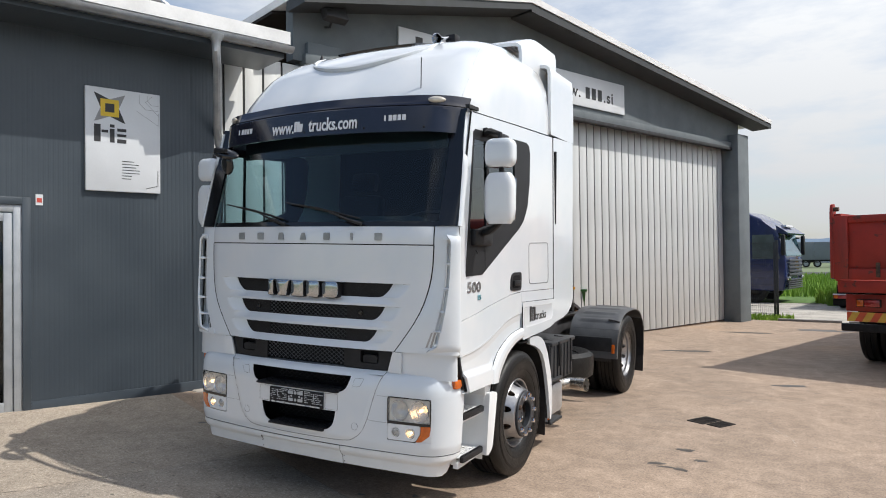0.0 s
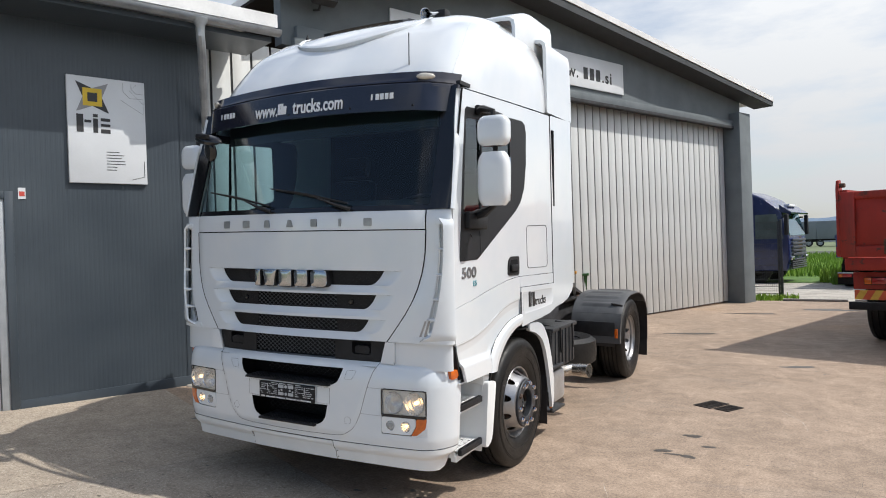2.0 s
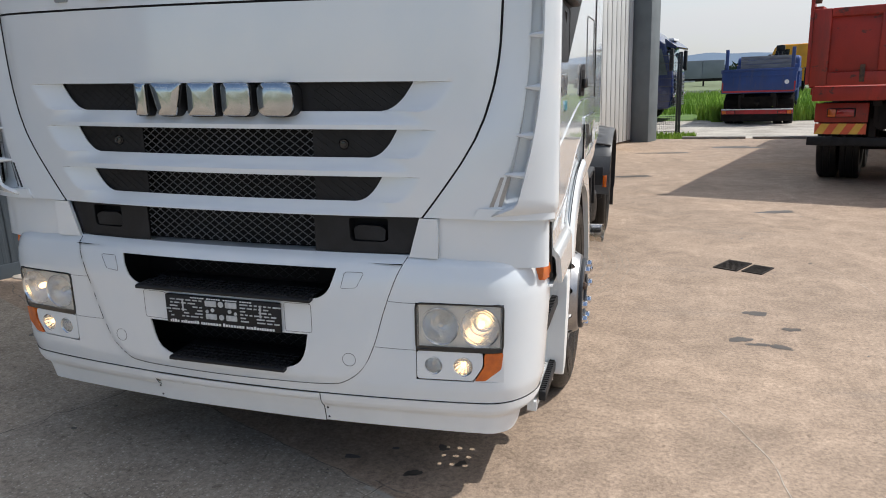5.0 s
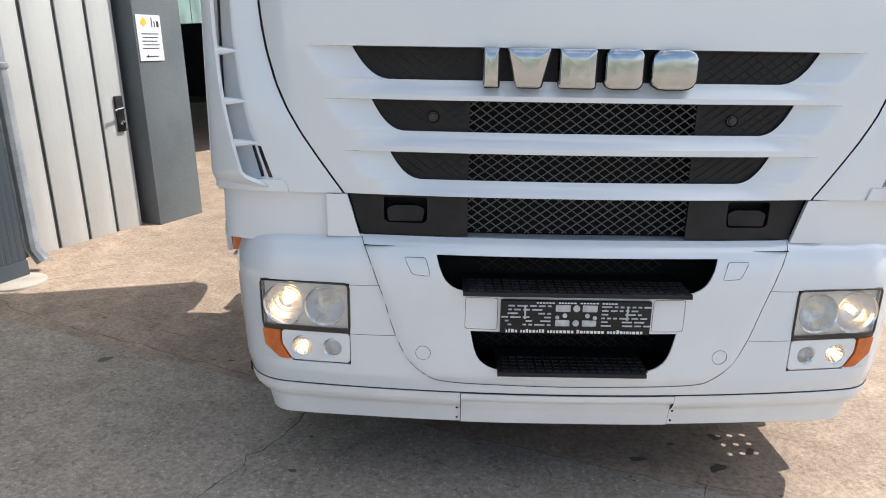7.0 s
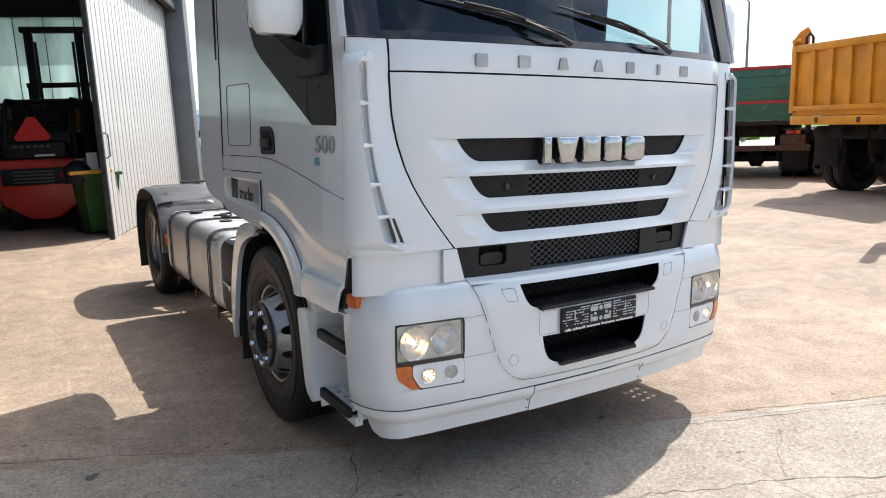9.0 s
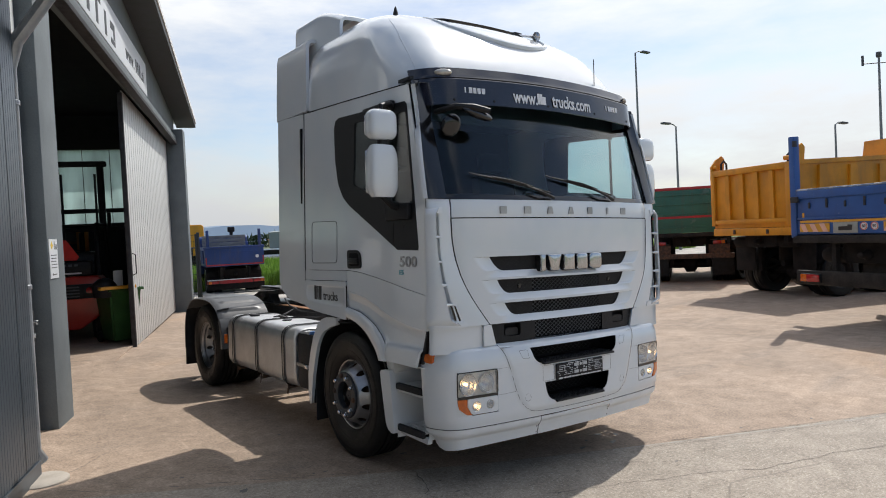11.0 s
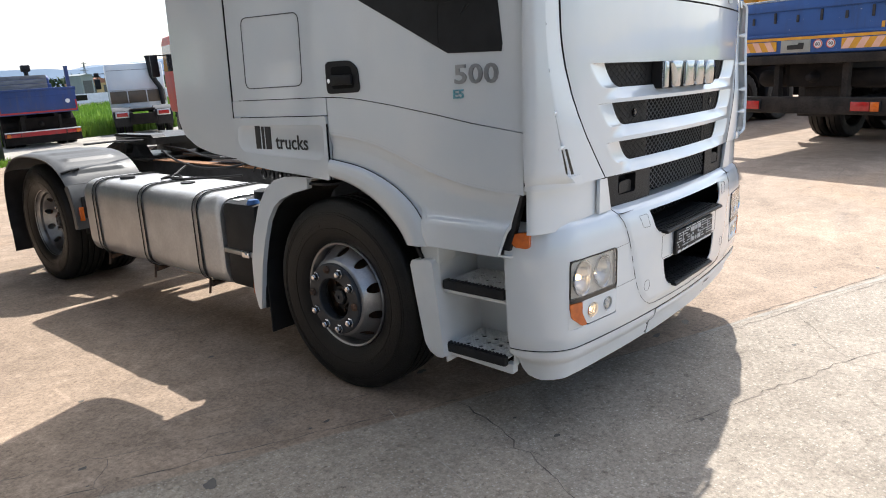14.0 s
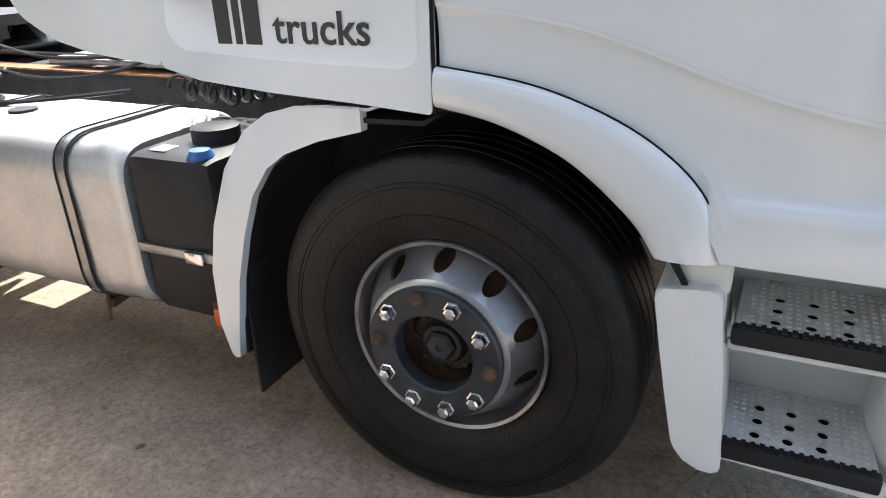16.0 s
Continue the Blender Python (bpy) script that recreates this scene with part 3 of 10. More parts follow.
main_gate = gate_leaf("gate_main", 8.60, 15.28, GATE_D, 4.62, "closed half of the light grey vertical-panel sliding gate")
part("edge_post", abbox(8.52, 8.60, GATE_D - 0.02, GATE_D + 0.06, 0.03, 4.62, 0.006), FRAMEGREY, main_gate)
part("handle", tube(bmesh.new(), [B_M @ Vector(p) for p in ((8.72, GATE_D, 1.35), (8.72, GATE_D - 0.06, 1.38), (8.72, GATE_D - 0.06, 1.72), (8.72, GATE_D, 1.75))], 0.010), FRAMEGREY, main_gate)
side_gate = gate_leaf("gate_side", 0.985, 2.44, 4.36, 4.6, "narrow light grey vertical-panel door beside the pillar", 0.30)
lever = part("handle_plate", abbox(2.30, 2.38, 4.335, 4.358, 1.02, 1.32, 0.008), BLACK, side_gate)
part("lever", tube(bmesh.new(), [B_M @ Vector(q) for q in ((2.34, 4.335, 1.22), (2.34, 4.29, 1.22), (2.24, 4.28, 1.21))], 0.011), CHROME, lever)
part("lock", spin(bmesh.new(), [(0.001, 0.02), (0.022, 0.018), (0.024, 0.0)], (0, 0, 0), "y", 14, -1), CHROME, lever, m=B_M @ pose(2.34, 4.335, 1.09))
track = thing("gate_track", "dark steel sliding track above the hall gate", "gate track", kind="structure")
part("rail", abbox(3.1, 15.4, HALL_D - 0.12, HALL_D + 0.02, 4.60, 4.67, 0.004), FRAMEGREY, track)

part_floor = part("floor", abbox(1.1, 15.7, 4.5, 20, -0.2, 0.10), CONCRETE)
tagged(part_floor, "dark stained concrete workshop floor", "floor", kind="structure")

# milky light panels in the hall's far side wall
lights = thing("window_light_panels", "milky translucent corrugated daylight panels", "window", kind="structure")
MILKY = milky("milky_panel", (0.74, 0.86, 0.84))
for k in range(22):
    d0 = 4.62 + 0.68 * k
    part("pane", abbox(15.78, 15.784, d0 + 0.006, d0 + 0.674, 2.545, 4.545), MILKY, lights)
    part("mullion", abbox(15.77, 15.795, d0 - 0.006, d0 + 0.006, 2.545, 4.545), FRAMEGREY, lights)

CHEV = surf("sticker_red", (0.6, 0.08, 0.05), (0.5, 0.06, 0.04), 8, 0.5)

# ---- boards and small fittings on the buildings ----
EMBLEMGREY = surf("logo_midgrey", (0.30, 0.30, 0.31), (0.26, 0.26, 0.27), 10, 0.5)
LOGOGREY = surf("logo_charcoal", (0.03, 0.03, 0.032), (0.024, 0.024, 0.026), 10, 0.5)
LOGOYELLOW = surf("logo_yellow", (0.75, 0.52, 0.03), (0.66, 0.45, 0.03), 10, 0.5)
BOARDWHITE = surf("board_white", (0.72, 0.74, 0.76), (0.66, 0.68, 0.70), 2, 0.35)
sign = thing("wall_sign", "white board with charcoal and yellow emblem shapes on the office wall", "sign")
sg = part("board", abbox(-0.54, 0.29, OFF_D - 0.045, OFF_D - 0.002, 2.63, 3.83, 0.006), BOARDWHITE, sign)


def flat(name, s0, s1, d, z0, z1, mt, parent, depth=0.004):
    return part(name, abbox(s0, s1, d - depth, d - 0.0005, z0, z1), mt, parent)


def slab(name, pts, d, mt, parent, depth=0.004):
    """A flat shape of (along, height) points laid on a wall at depth d."""
    return part(name, prism(bmesh.new(), pts, d - depth, d - 0.0005, "xz"), mt, parent, m=B_M)


SD = OFF_D - 0.045
slab("emblem_field", [(-0.38, 3.50), (-0.18, 3.50), (-0.18, 3.70), (-0.38, 3.70)], SD, LOGOYELLOW, sg, 0.003)
slab("emblem_square", [(-0.33, 3.55), (-0.23, 3.55), (-0.23, 3.65), (-0.33, 3.65)], SD, LOGOGREY, sg, 0.005)
slab("emblem_wing", [(-0.45, 3.43), (-0.28, 3.50), (-0.38, 3.50), (-0.38, 3.60)], SD, EMBLEMGREY, sg)
slab("emblem_wing", [(-0.11, 3.77), (-0.28, 3.70), (-0.18, 3.70), (-0.18, 3.60)], SD, EMBLEMGREY, sg)
slab("emblem_wing", [(-0.45, 3.77), (-0.38, 3.60), (-0.38, 3.70), (-0.28, 3.70)], SD, LOGOGREY, sg)
slab("emblem_wing", [(-0.11, 3.43), (-0.18, 3.60), (-0.18, 3.50), (-0.28, 3.50)], SD, LOGOGREY, sg)
for a, b, z0, z1 in ((-0.45, -0.38, 3.20, 3.40), (-0.37, -0.30, 3.31, 3.34), (-0.28, -0.23, 3.20, 3.36), (-0.28, -0.23, 3.375, 3.41), (-0.20, -0.10, 3.20, 3.245), (-0.20, -0.10, 3.275, 3.305), (-0.20, -0.10, 3.335, 3.37)):
    flat("emblem_block", a, b, SD, z0, z1, LOGOGREY, sg)
rs = random.Random(3)
for k in range(7):
    flat("text_bar", -0.15, -0.15 + rs.uniform(0.10, 0.26), SD, 2.985 - 0.034 * k, 2.993 - 0.034 * k, LOGOGREY, sg, 0.002)
bm = bmesh.new()
for pts in (((0.05, 3.80), (0.05, 3.70), (0.12, 3.63), (0.27, 3.63)), ((0.14, 3.80), (0.14, 3.74), (0.19, 3.69), (0.27, 3.69)), ((0.02, 3.60), (0.27, 3.45), (0.27, 3.60)), ((0.20, 3.80), (0.12, 3.72), (0.27, 3.57))):
    tube(bm, [(a, SD - 0.001, z) for a, z in pts], 0.0022, 4)
part("line_drawing", bm, EMBLEMGREY, sg, m=B_M)
bm = bmesh.new()
tube(bm, [(0.26, SD - 0.002, 2.9), (0.26, SD - 0.002, 2.72), (0.12, SD - 0.002, 2.68)], 0.003, 4)
part("corner_line", bm, LOGOGREY, sg, m=B_M)

HD = HALL_D - 0.04
board = thing("hall_sign", "long white company board over the hall gate", "sign")
hb = part("board", abbox(4.2, 10.5, HD, HALL_D - 0.002, 4.94, 5.60, 0.008), BOARDWHITE, board)
lettering("web_prefix", "www.", 0.34, B_M @ pose(8.05, HD - 0.003, 5.12, 90), LOGOGREY, hb, 0.002, bold=0.006, align="LEFT", space=1.15)
for k in range(3):
    flat("name_block", 9.10 + 0.21 * k, 9.24 + 0.21 * k, HD, 5.12, 5.36, LOGOGREY, hb)
lettering("web_ending", ".si", 0.34, B_M @ pose(9.72, HD - 0.003, 5.12, 90), LOGOGREY, hb, 0.002, bold=0.006, align="LEFT", space=1.2)
slab("emblem_square", [(4.7, 5.26), (4.92, 5.06), (5.14, 5.26), (4.92, 5.46)], HD, LOGOYELLOW, hb)
for a, b, z0, z1 in ((4.55, 4.7, 5.3, 5.5), (5.14, 5.3, 5.3, 5.5), (4.55, 4.7, 5.02, 5.2), (5.14, 5.3, 5.02, 5.2), (5.7, 5.84, 5.02, 5.5), (5.88, 6.06, 5.36, 5.46), (6.3, 6.44, 5.02, 5.38), (6.75, 7.09, 5.02, 5.1), (6.97, 7.09, 5.12, 5.24), (6.75, 7.09, 5.24, 5.36)):
    flat("emblem_block", a, b, HD, z0, z1, LOGOGREY, hb)

notice = thing("pillar_notice", "small white notice with emblem and arrow on the pillar", "notice")
nb = part("board", abbox(2.52, 2.80, 4.212, 4.218, 1.60, 1.98), BOARDWHITE, notice)
slab("emblem_square", [(2.56, 1.92), (2.60, 1.88), (2.64, 1.92), (2.60, 1.96)], 4.212, LOGOYELLOW, nb, 0.002)
for a, b, z0, z1 in ((2.69, 2.70, 1.88, 1.96), (2.72, 2.73, 1.88, 1.93), (2.75, 2.775, 1.88, 1.93)):
    flat("emblem_block", a, b, 4.212, z0, z1, LOGOGREY, nb, 0.002)
for k in range(5):
    flat("text_bar", 2.56 + 0.01 * (k % 2), 2.76 - 0.012 * (k % 3), 4.212, 1.82 - 0.030 * k, 1.828 - 0.030 * k, GREYPLASTIC, nb, 0.0015)
flat("arrow_shaft", 2.61, 2.73, 4.212, 1.633, 1.641, LOGOGREY, nb, 0.0015)
slab("arrow_head", [(2.585, 1.637), (2.615, 1.622), (2.615, 1.652)], 4.212, LOGOGREY, nb, 0.0015)

sticker = thing("alarm_sticker", "small white and red warning sticker beside the door", "sticker")
sb = part("board", abbox(-1.03, -0.96, OFF_D - 0.008, OFF_D - 0.001, 2.44, 2.56), BOARDWHITE, sticker)
flat("red_patch", -1.02, -0.97, OFF_D - 0.008, 2.47, 2.52, CHEV, sb, 0.002)

flood = thing("floodlight", "dark grey wall floodlight under the hall roof", "floodlight")
part("lamp_body", abox(-0.19, 0.19, -0.07, 0.07, -0.14, 0.14, 0.02), SOFTBLACK, flood, m=B_M @ pose(2.84, HALL_D - 0.26, 5.44, -25))
part("bracket", tube(bmesh.new(), [B_M @ Vector(q) for q in ((2.84, HALL_D, 5.30), (2.84, HALL_D - 0.14, 5.26), (2.84, HALL_D - 0.24, 5.40))], 0.018), SOFTBLACK, flood)
part("lamp_glass", abox(-0.11, 0.11, -0.056, -0.051, -0.085, 0.085), REFLECTOR, flood, m=B_M @ pose(2.84, HALL_D - 0.26, 5.44, -25))

plinth = thing("pipe_plinth", "pale round concrete plinth at the downpipe foot", "plinth", pose(-3.40, 2.16, ground_z(-3.4) - 0.01))
part("disc", spin(bmesh.new(), [(0.004, 0.03), (0.17, 0.03), (0.185, 0.02), (0.19, -0.05)], (0, 0, 0), "z", 28), surf("plinth_concrete", (0.46, 0.41, 0.35), (0.36, 0.32, 0.27), 5, 0.9, 0, 0.3, 60), plinth)

# tiled roof of the building behind the office
ROOFTILE = surf("grey_roof_tile", (0.10, 0.098, 0.095), (0.06, 0.058, 0.056), 6, 0.8, 0, 0.3, 50, 0.4)
back_house = thing("roof_behind", "grey tiled roof with white verge behind the office", "roof", kind="structure")
SLOPE = math.degrees(math.atan2(1.5, 2.6))
RB = B_M @ pose(0, 5.9, 5.2, SLOPE)
part("roof_deck", box(bmesh.new(), -2.0, 1.75, 0, 3.0, -0.08, -0.01), ROOFTILE, back_house, m=RB)
part("verge_board", box(bmesh.new(), 1.76, 1.84, -0.05, 3.0, -0.16, 0.06, 0.006), ROOFWHITE, back_house, m=RB)
part("gable_wall", abbox(-2.0, 1.72, 6.0, 6.15, 3.2, 5.18), WALLGREY, back_house)
tile_me = None
for r in range(9):
    for k in range(12):
        m = RB @ pose(1.60 - 0.30 * k - 0.15 * (r % 2), 0.05 + 0.32 * r, 0.02, 3)
        if tile_me is None:
            first = part("roof_tile", abox(-0.145, 0.145, 0.0, 0.36, -0.012, 0.012), ROOFTILE, back_house, m=m, smooth=0)
            tile_me = first.data
        else:
            ob = new("roof_tile", tile_me)
            ob.parent, ob.matrix_basis = back_house, m

# ---- tractor unit ----
TRUCK = pose(-0.036, 0, 0.03, 0, 1.7, 0.5)
truck = thing("tractor_truck", "white high-roof tractor truck with dark visor and lit headlights", "truck", TRUCK)


def front_y(x, z):
    """The cab's front surface: gently bowed, with round corners, leaning back above the bonnet."""
    a = min(abs(x), 1.249)
    y = 0.015 + 0.085 * a * a
    if a > 0.95:
        y += 0.32 * (1 - math.sqrt(max(0.0, 1 - ((a - 0.95) / 0.30) ** 2)))
    return y + smooth_lerp([(0, 0.0), (2.0, 0.0), (2.95, 0.27), (3.1, 0.36), (3.4, 0.62), (3.6, 0.92), (3.72, 1.4)], z)


def side_x(z):
    return 1.268 - 0.0185 * z


def loft(bm, rings, close=True):
    rv = [[bm.verts.new(p) for p in r] for r in rings]
    n = len(rings[0])
    for a, b in zip(rv, rv[1:]):
        for k in range(n if close else n - 1):
            bm.faces.new((a[k], a[(k + 1) % n], b[(k + 1) % n], b[k]))
    return rv


def flat_panel(outer, holes, place):
    """A thin panel from an outline with holes, laid by place(a, b)."""
    bm = bmesh.new()
    edges = []
    for loop in (outer, *holes):
        vs = [bm.verts.new(place(a, b)) for a, b in loop]
        edges += [bm.edges.new((vs[k], vs[(k + 1) % len(vs)])) for k in range(len(vs))]
    bmesh.ops.triangle_fill(bm, edges=edges, use_beauty=True, use_dissolve=False)
    return bm


def rounded(poly, r, n=4):
    """A polygon with its corners rounded."""
    out, m = [], len(poly)
    for k in range(m):
        p, a, b = Vector(poly[k]), Vector(poly[k - 1]), Vector(poly[(k + 1) % m])
        d = min(r, (a - p).length * 0.45, (b - p).length * 0.45)
        s, e = p + (a - p).normalized() * d, p + (b - p).normalized() * d
        for i in range(n + 1):
            t = i / n
            out.append(tuple(s * (1 - t) ** 2 + p * 2 * t * (1 - t) + e * t * t))
    return out


def on_side(sx, off=0.0):
    return lambda y, z: (sx * (side_x(z) + off), y, z)


def along(pts, u):
    """A smooth curve through points, read from 0 to 1."""
    k = min(max(u, 0.0), 1.0) * (len(pts) - 1)
    i = min(int(k), len(pts) - 2)
    t = k - i
    p = [Vector(pts[min(max(j, 0), len(pts) - 1)]) for j in (i - 1, i, i + 1, i + 2)]
    return 0.5 * (2 * p[1] + (p[2] - p[0]) * t + (2 * p[0] - 5 * p[1] + 4 * p[2] - p[3]) * t * t + (3 * p[1] - p[0] - 3 * p[2] + p[3]) * t ** 3)


# -- bonnet with its grille slots --
SLOTS = ((1.195, 1.287), (1.355, 1.455), (1.520, 1.620))
SLOT_END = []
for (z0, z1), top, tail in zip(SLOTS, (0.634, 0.693, 0.754), (0.100, 0.103, 0.118)):
    SLOT_END += [(z0 + (z1 - z0) * v, top - tail * w) for v, w in ((0, 1.0), (0.05, 0.80), (0.12, 0.66), (0.21, 0.54), (0.33, 0.42), (0.50, 0.28), (0.68, 0.17), (0.88, 0.06), (1.0, 0.0))]
BONNET_EDGE = [(1.145, 0.785), (1.20, 0.826), (1.27, 0.876), (1.34, 0.924), (1.42, 0.970), (1.50, 1.004), (1.6, 1.032), (1.68, 1.046), (1.75, 1.053), (1.895, 1.058)]
rows_z = [1.145]
for z0, z1 in SLOTS:
    rows_z += [z0 - 0.046, z0 - 0.034, z0 - 0.022, z0 - 0.010, z0, z0 + 0.005, z0 + 0.012, z0 + 0.021, z0 + 0.033, z0 + 0.050, z0 + 0.068, z1 - 0.010, z1, z1 + 0.003, z1 + 0.016]
rows_z += [1.66, 1.70, 1.75, 1.80, 1.85, 1.895]
NA, NB, NP = 14, 18, 9


def bonnet_point(col, z):
    """Columns run from the right edge of the bonnet over the slots to the left edge."""
    i = col - (NA + NB)
    sgn, i = (-1 if i < 0 else 1), abs(i)
    xs, xe = lerp(SLOT_END, z), lerp(BONNET_EDGE, z)
    if i <= NA:
        x = xs * i / NA
    elif i <= NA + NP:
        x = xs + 0.15 * (i - NA) / NP
    else:
        x = xs + 0.15 + (xe - xs - 0.15) * (i - NA - NP) / (NB - NP)
    y = front_y(x, z)
    fade = min(1.0, max(0.0, 1 - (x - xs) / 0.145))
    for z0, z1 in SLOTS:   # a sloping sill under each slot, a pocket beyond its ends and a sharp brow over it
        if z0 - 0.045 < z <= z1 + 0.001:
            up = min(1.0, (z - z0 + 0.045) / 0.045)
            y += 0.034 * fade ** 0.9 * up * (1.6 - 0.6 * up)
    return (sgn * x, y, z)


bm = bmesh.new()
nc = 2 * (NA + NB)
vs = [[bm.verts.new(bonnet_point(c, z)) for c in range(nc + 1)] for z in rows_z]
for j in range(len(rows_z) - 1):
    zm = (rows_z[j] + rows_z[j + 1]) / 2
    for c in range(nc):
        if any(a < zm < b for a, b in SLOTS) and abs(c + 0.5 - nc / 2) < NA:
            continue
        bm.faces.new((vs[j][c], vs[j][c + 1], vs[j + 1][c + 1], vs[j + 1][c]))
bonnet = thick(part("bonnet", bm, WHITE, truck, smooth=32), 0.005)

for sgn in (-1, 1):
    ez = [1.145 + 0.75 * k / 24 for k in range(25)]
    part("bonnet_gap", tube(bmesh.new(), [(sgn * (lerp(BONNET_EDGE, z) + 0.004), front_y(lerp(BONNET_EDGE, z), z) + 0.003, z) for z in ez], 0.0045, 6), DARK, truck)
part("bonnet_gap", tube(bmesh.new(), [(x / 20 * 1.055, front_y(x / 20 * 1.055, 1.9) + 0.004, 1.899) for x in range(-20, 21)], 0.005, 6), DARK, truck)
bm = bmesh.new()
sheet(bm, lambda u, v: ((u * 2 - 1) * 1.058, front_y((u * 2 - 1) * 1.058, 1.9 + v * 0.13) - 0.002, 1.903 + v * 0.125), 36, 3)
thick(part("bonnet_top_strip", bm, WHITE, truck), 0.03)

# dark grille behind the slots
bm = bmesh.new()
for z0, z1, w in ((1.17, 1.30, 0.67), (1.335, 1.47, 0.715), (1.50, 1.635, 0.78)):
    for sgn in (-1, 1):
        x0 = 0.37
        sheet(bm, lambda u, v: (sgn * (x0 + u * (w - x0)), front_y(x0 + u * (w - x0), z0) + 0.045, z0 + v * (z1 - z0)), 8, 1)
sheet(bm, lambda u, v: ((u * 2 - 1) * 0.78, front_y((u * 2 - 1) * 0.78, 1.55) + 0.046, 1.50 + v * 0.135), 12, 1)
part("grille_panel", bm, BLACK, truck)
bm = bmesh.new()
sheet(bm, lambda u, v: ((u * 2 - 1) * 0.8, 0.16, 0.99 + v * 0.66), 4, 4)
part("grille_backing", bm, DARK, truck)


def diamond_mesh(x0, x1, z0, z1, y_of, pitch_x=0.042, pitch_z=0.030, r=0.0022):
    """Crossing bars of an expanded-metal grille, clipped to a rectangle."""
    bm = bmesh.new()
    k = pitch_z / pitch_x
    span = (x1 - x0) + (z1 - z0) / k
    n = int(span / pitch_x) + 1
    for sgn in (1, -1):
        for i in range(n + 1):
            c = i * pitch_x
            ends = []
            for z in (z0, z1):
                ends.append((x0 + c - (z - z0) / k if sgn > 0 else x1 - c + (z - z0) / k, z))
            (xa, za), (xb, zb) = ends
            t0, t1 = 0.0, 1.0
            dx = xb - xa
            for lim, lo in ((x0, True), (x1, False)):
                t = (lim - xa) / dx
                if (dx < 0) == lo:
                    t1 = min(t1, t)
                else:
                    t0 = max(t0, t)
            if t1 - t0 > 0.02:
                p, q = (xa + dx * t0, za + (zb - za) * t0), (xa + dx * t1, za + (zb - za) * t1)
                tube(bm, [(p[0], y_of(p[0]), p[1]), (q[0], y_of(q[0]), q[1])], r, 4, False)
    return bm


part("grille_mesh", diamond_mesh(-0.37, 0.37, 1.335, 1.47, lambda x: front_y(x, 1.4) + 0.05), GREYPLASTIC, truck)
part("grille_mesh", diamond_mesh(-0.37, 0.37, 1.175, 1.30, lambda x: front_y(x, 1.2) + 0.05), GREYPLASTIC, truck)
part("grille_mesh", diamond_mesh(-0.37, 0.37, 1.02, 1.14, lambda x: front_y(x, 1.1) + 0.032), GREYPLASTIC, truck)
for sgn in (-1, 1):
    for z0, z1, w in ((1.335, 1.47, 0.66), (1.18, 1.30, 0.60), (1.505, 1.63, 0.73)):
        bm = diamond_mesh(0.385, w, z0, z1, lambda x: front_y(x, 1.4) + 0.041, r=0.0013)
        bm.transform(Matrix.Diagonal((sgn, 1, 1, 1)))
        part("grille_relief", bm, BLACK, truck)

for sgn in (-1, 1):
    part("sensor_cap", spin(bmesh.new(), [(0.001, -0.004), (0.010, -0.003), (0.012, 0.001), (0.016, 0.001), (0.019, -0.003), (0.020, 0.004)], (sgn * 0.49, front_y(0.49, 1.4) + 0.040, 1.402), "y", 20), GLOSSBLACK, truck)

# band below the bonnet, with two grab recesses
for sgn in (-1, 1):
    foot = [(0.37 + 0.0608 * k, 1.005) for k in range(7)]
    head = [(0.775 - 0.0578 * k, 1.14) for k in range(8)]
    hole = rounded([(0.507, 1.056), (0.520, 1.045), (0.642, 1.045), (0.655, 1.056), (0.655, 1.134), (0.507, 1.134)], 0.010)
    at = lambda x, z: (sgn * x, front_y(x, 1.0) + 0.020, z)
    thick(part("lower_grille_band", flat_panel(foot + head, [hole], at), BLACK, truck), 0.004)
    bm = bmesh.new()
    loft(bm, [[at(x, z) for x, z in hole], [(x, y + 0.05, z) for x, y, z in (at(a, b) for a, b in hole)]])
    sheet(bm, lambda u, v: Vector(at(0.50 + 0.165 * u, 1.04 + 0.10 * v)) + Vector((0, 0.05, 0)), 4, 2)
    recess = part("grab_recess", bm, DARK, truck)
    y = at(0.545, 0)[1]
    part("grab_bar", prism(bmesh.new(), rounded([(sgn * 0.522, 1.049), (sgn * 0.640, 1.049), (sgn * 0.645, 1.092), (sgn * 0.622, 1.104), (sgn * 0.540, 1.104), (sgn * 0.517, 1.092)], 0.008), y + 0.012, y + 0.03, "xz"), BLACK, recess)

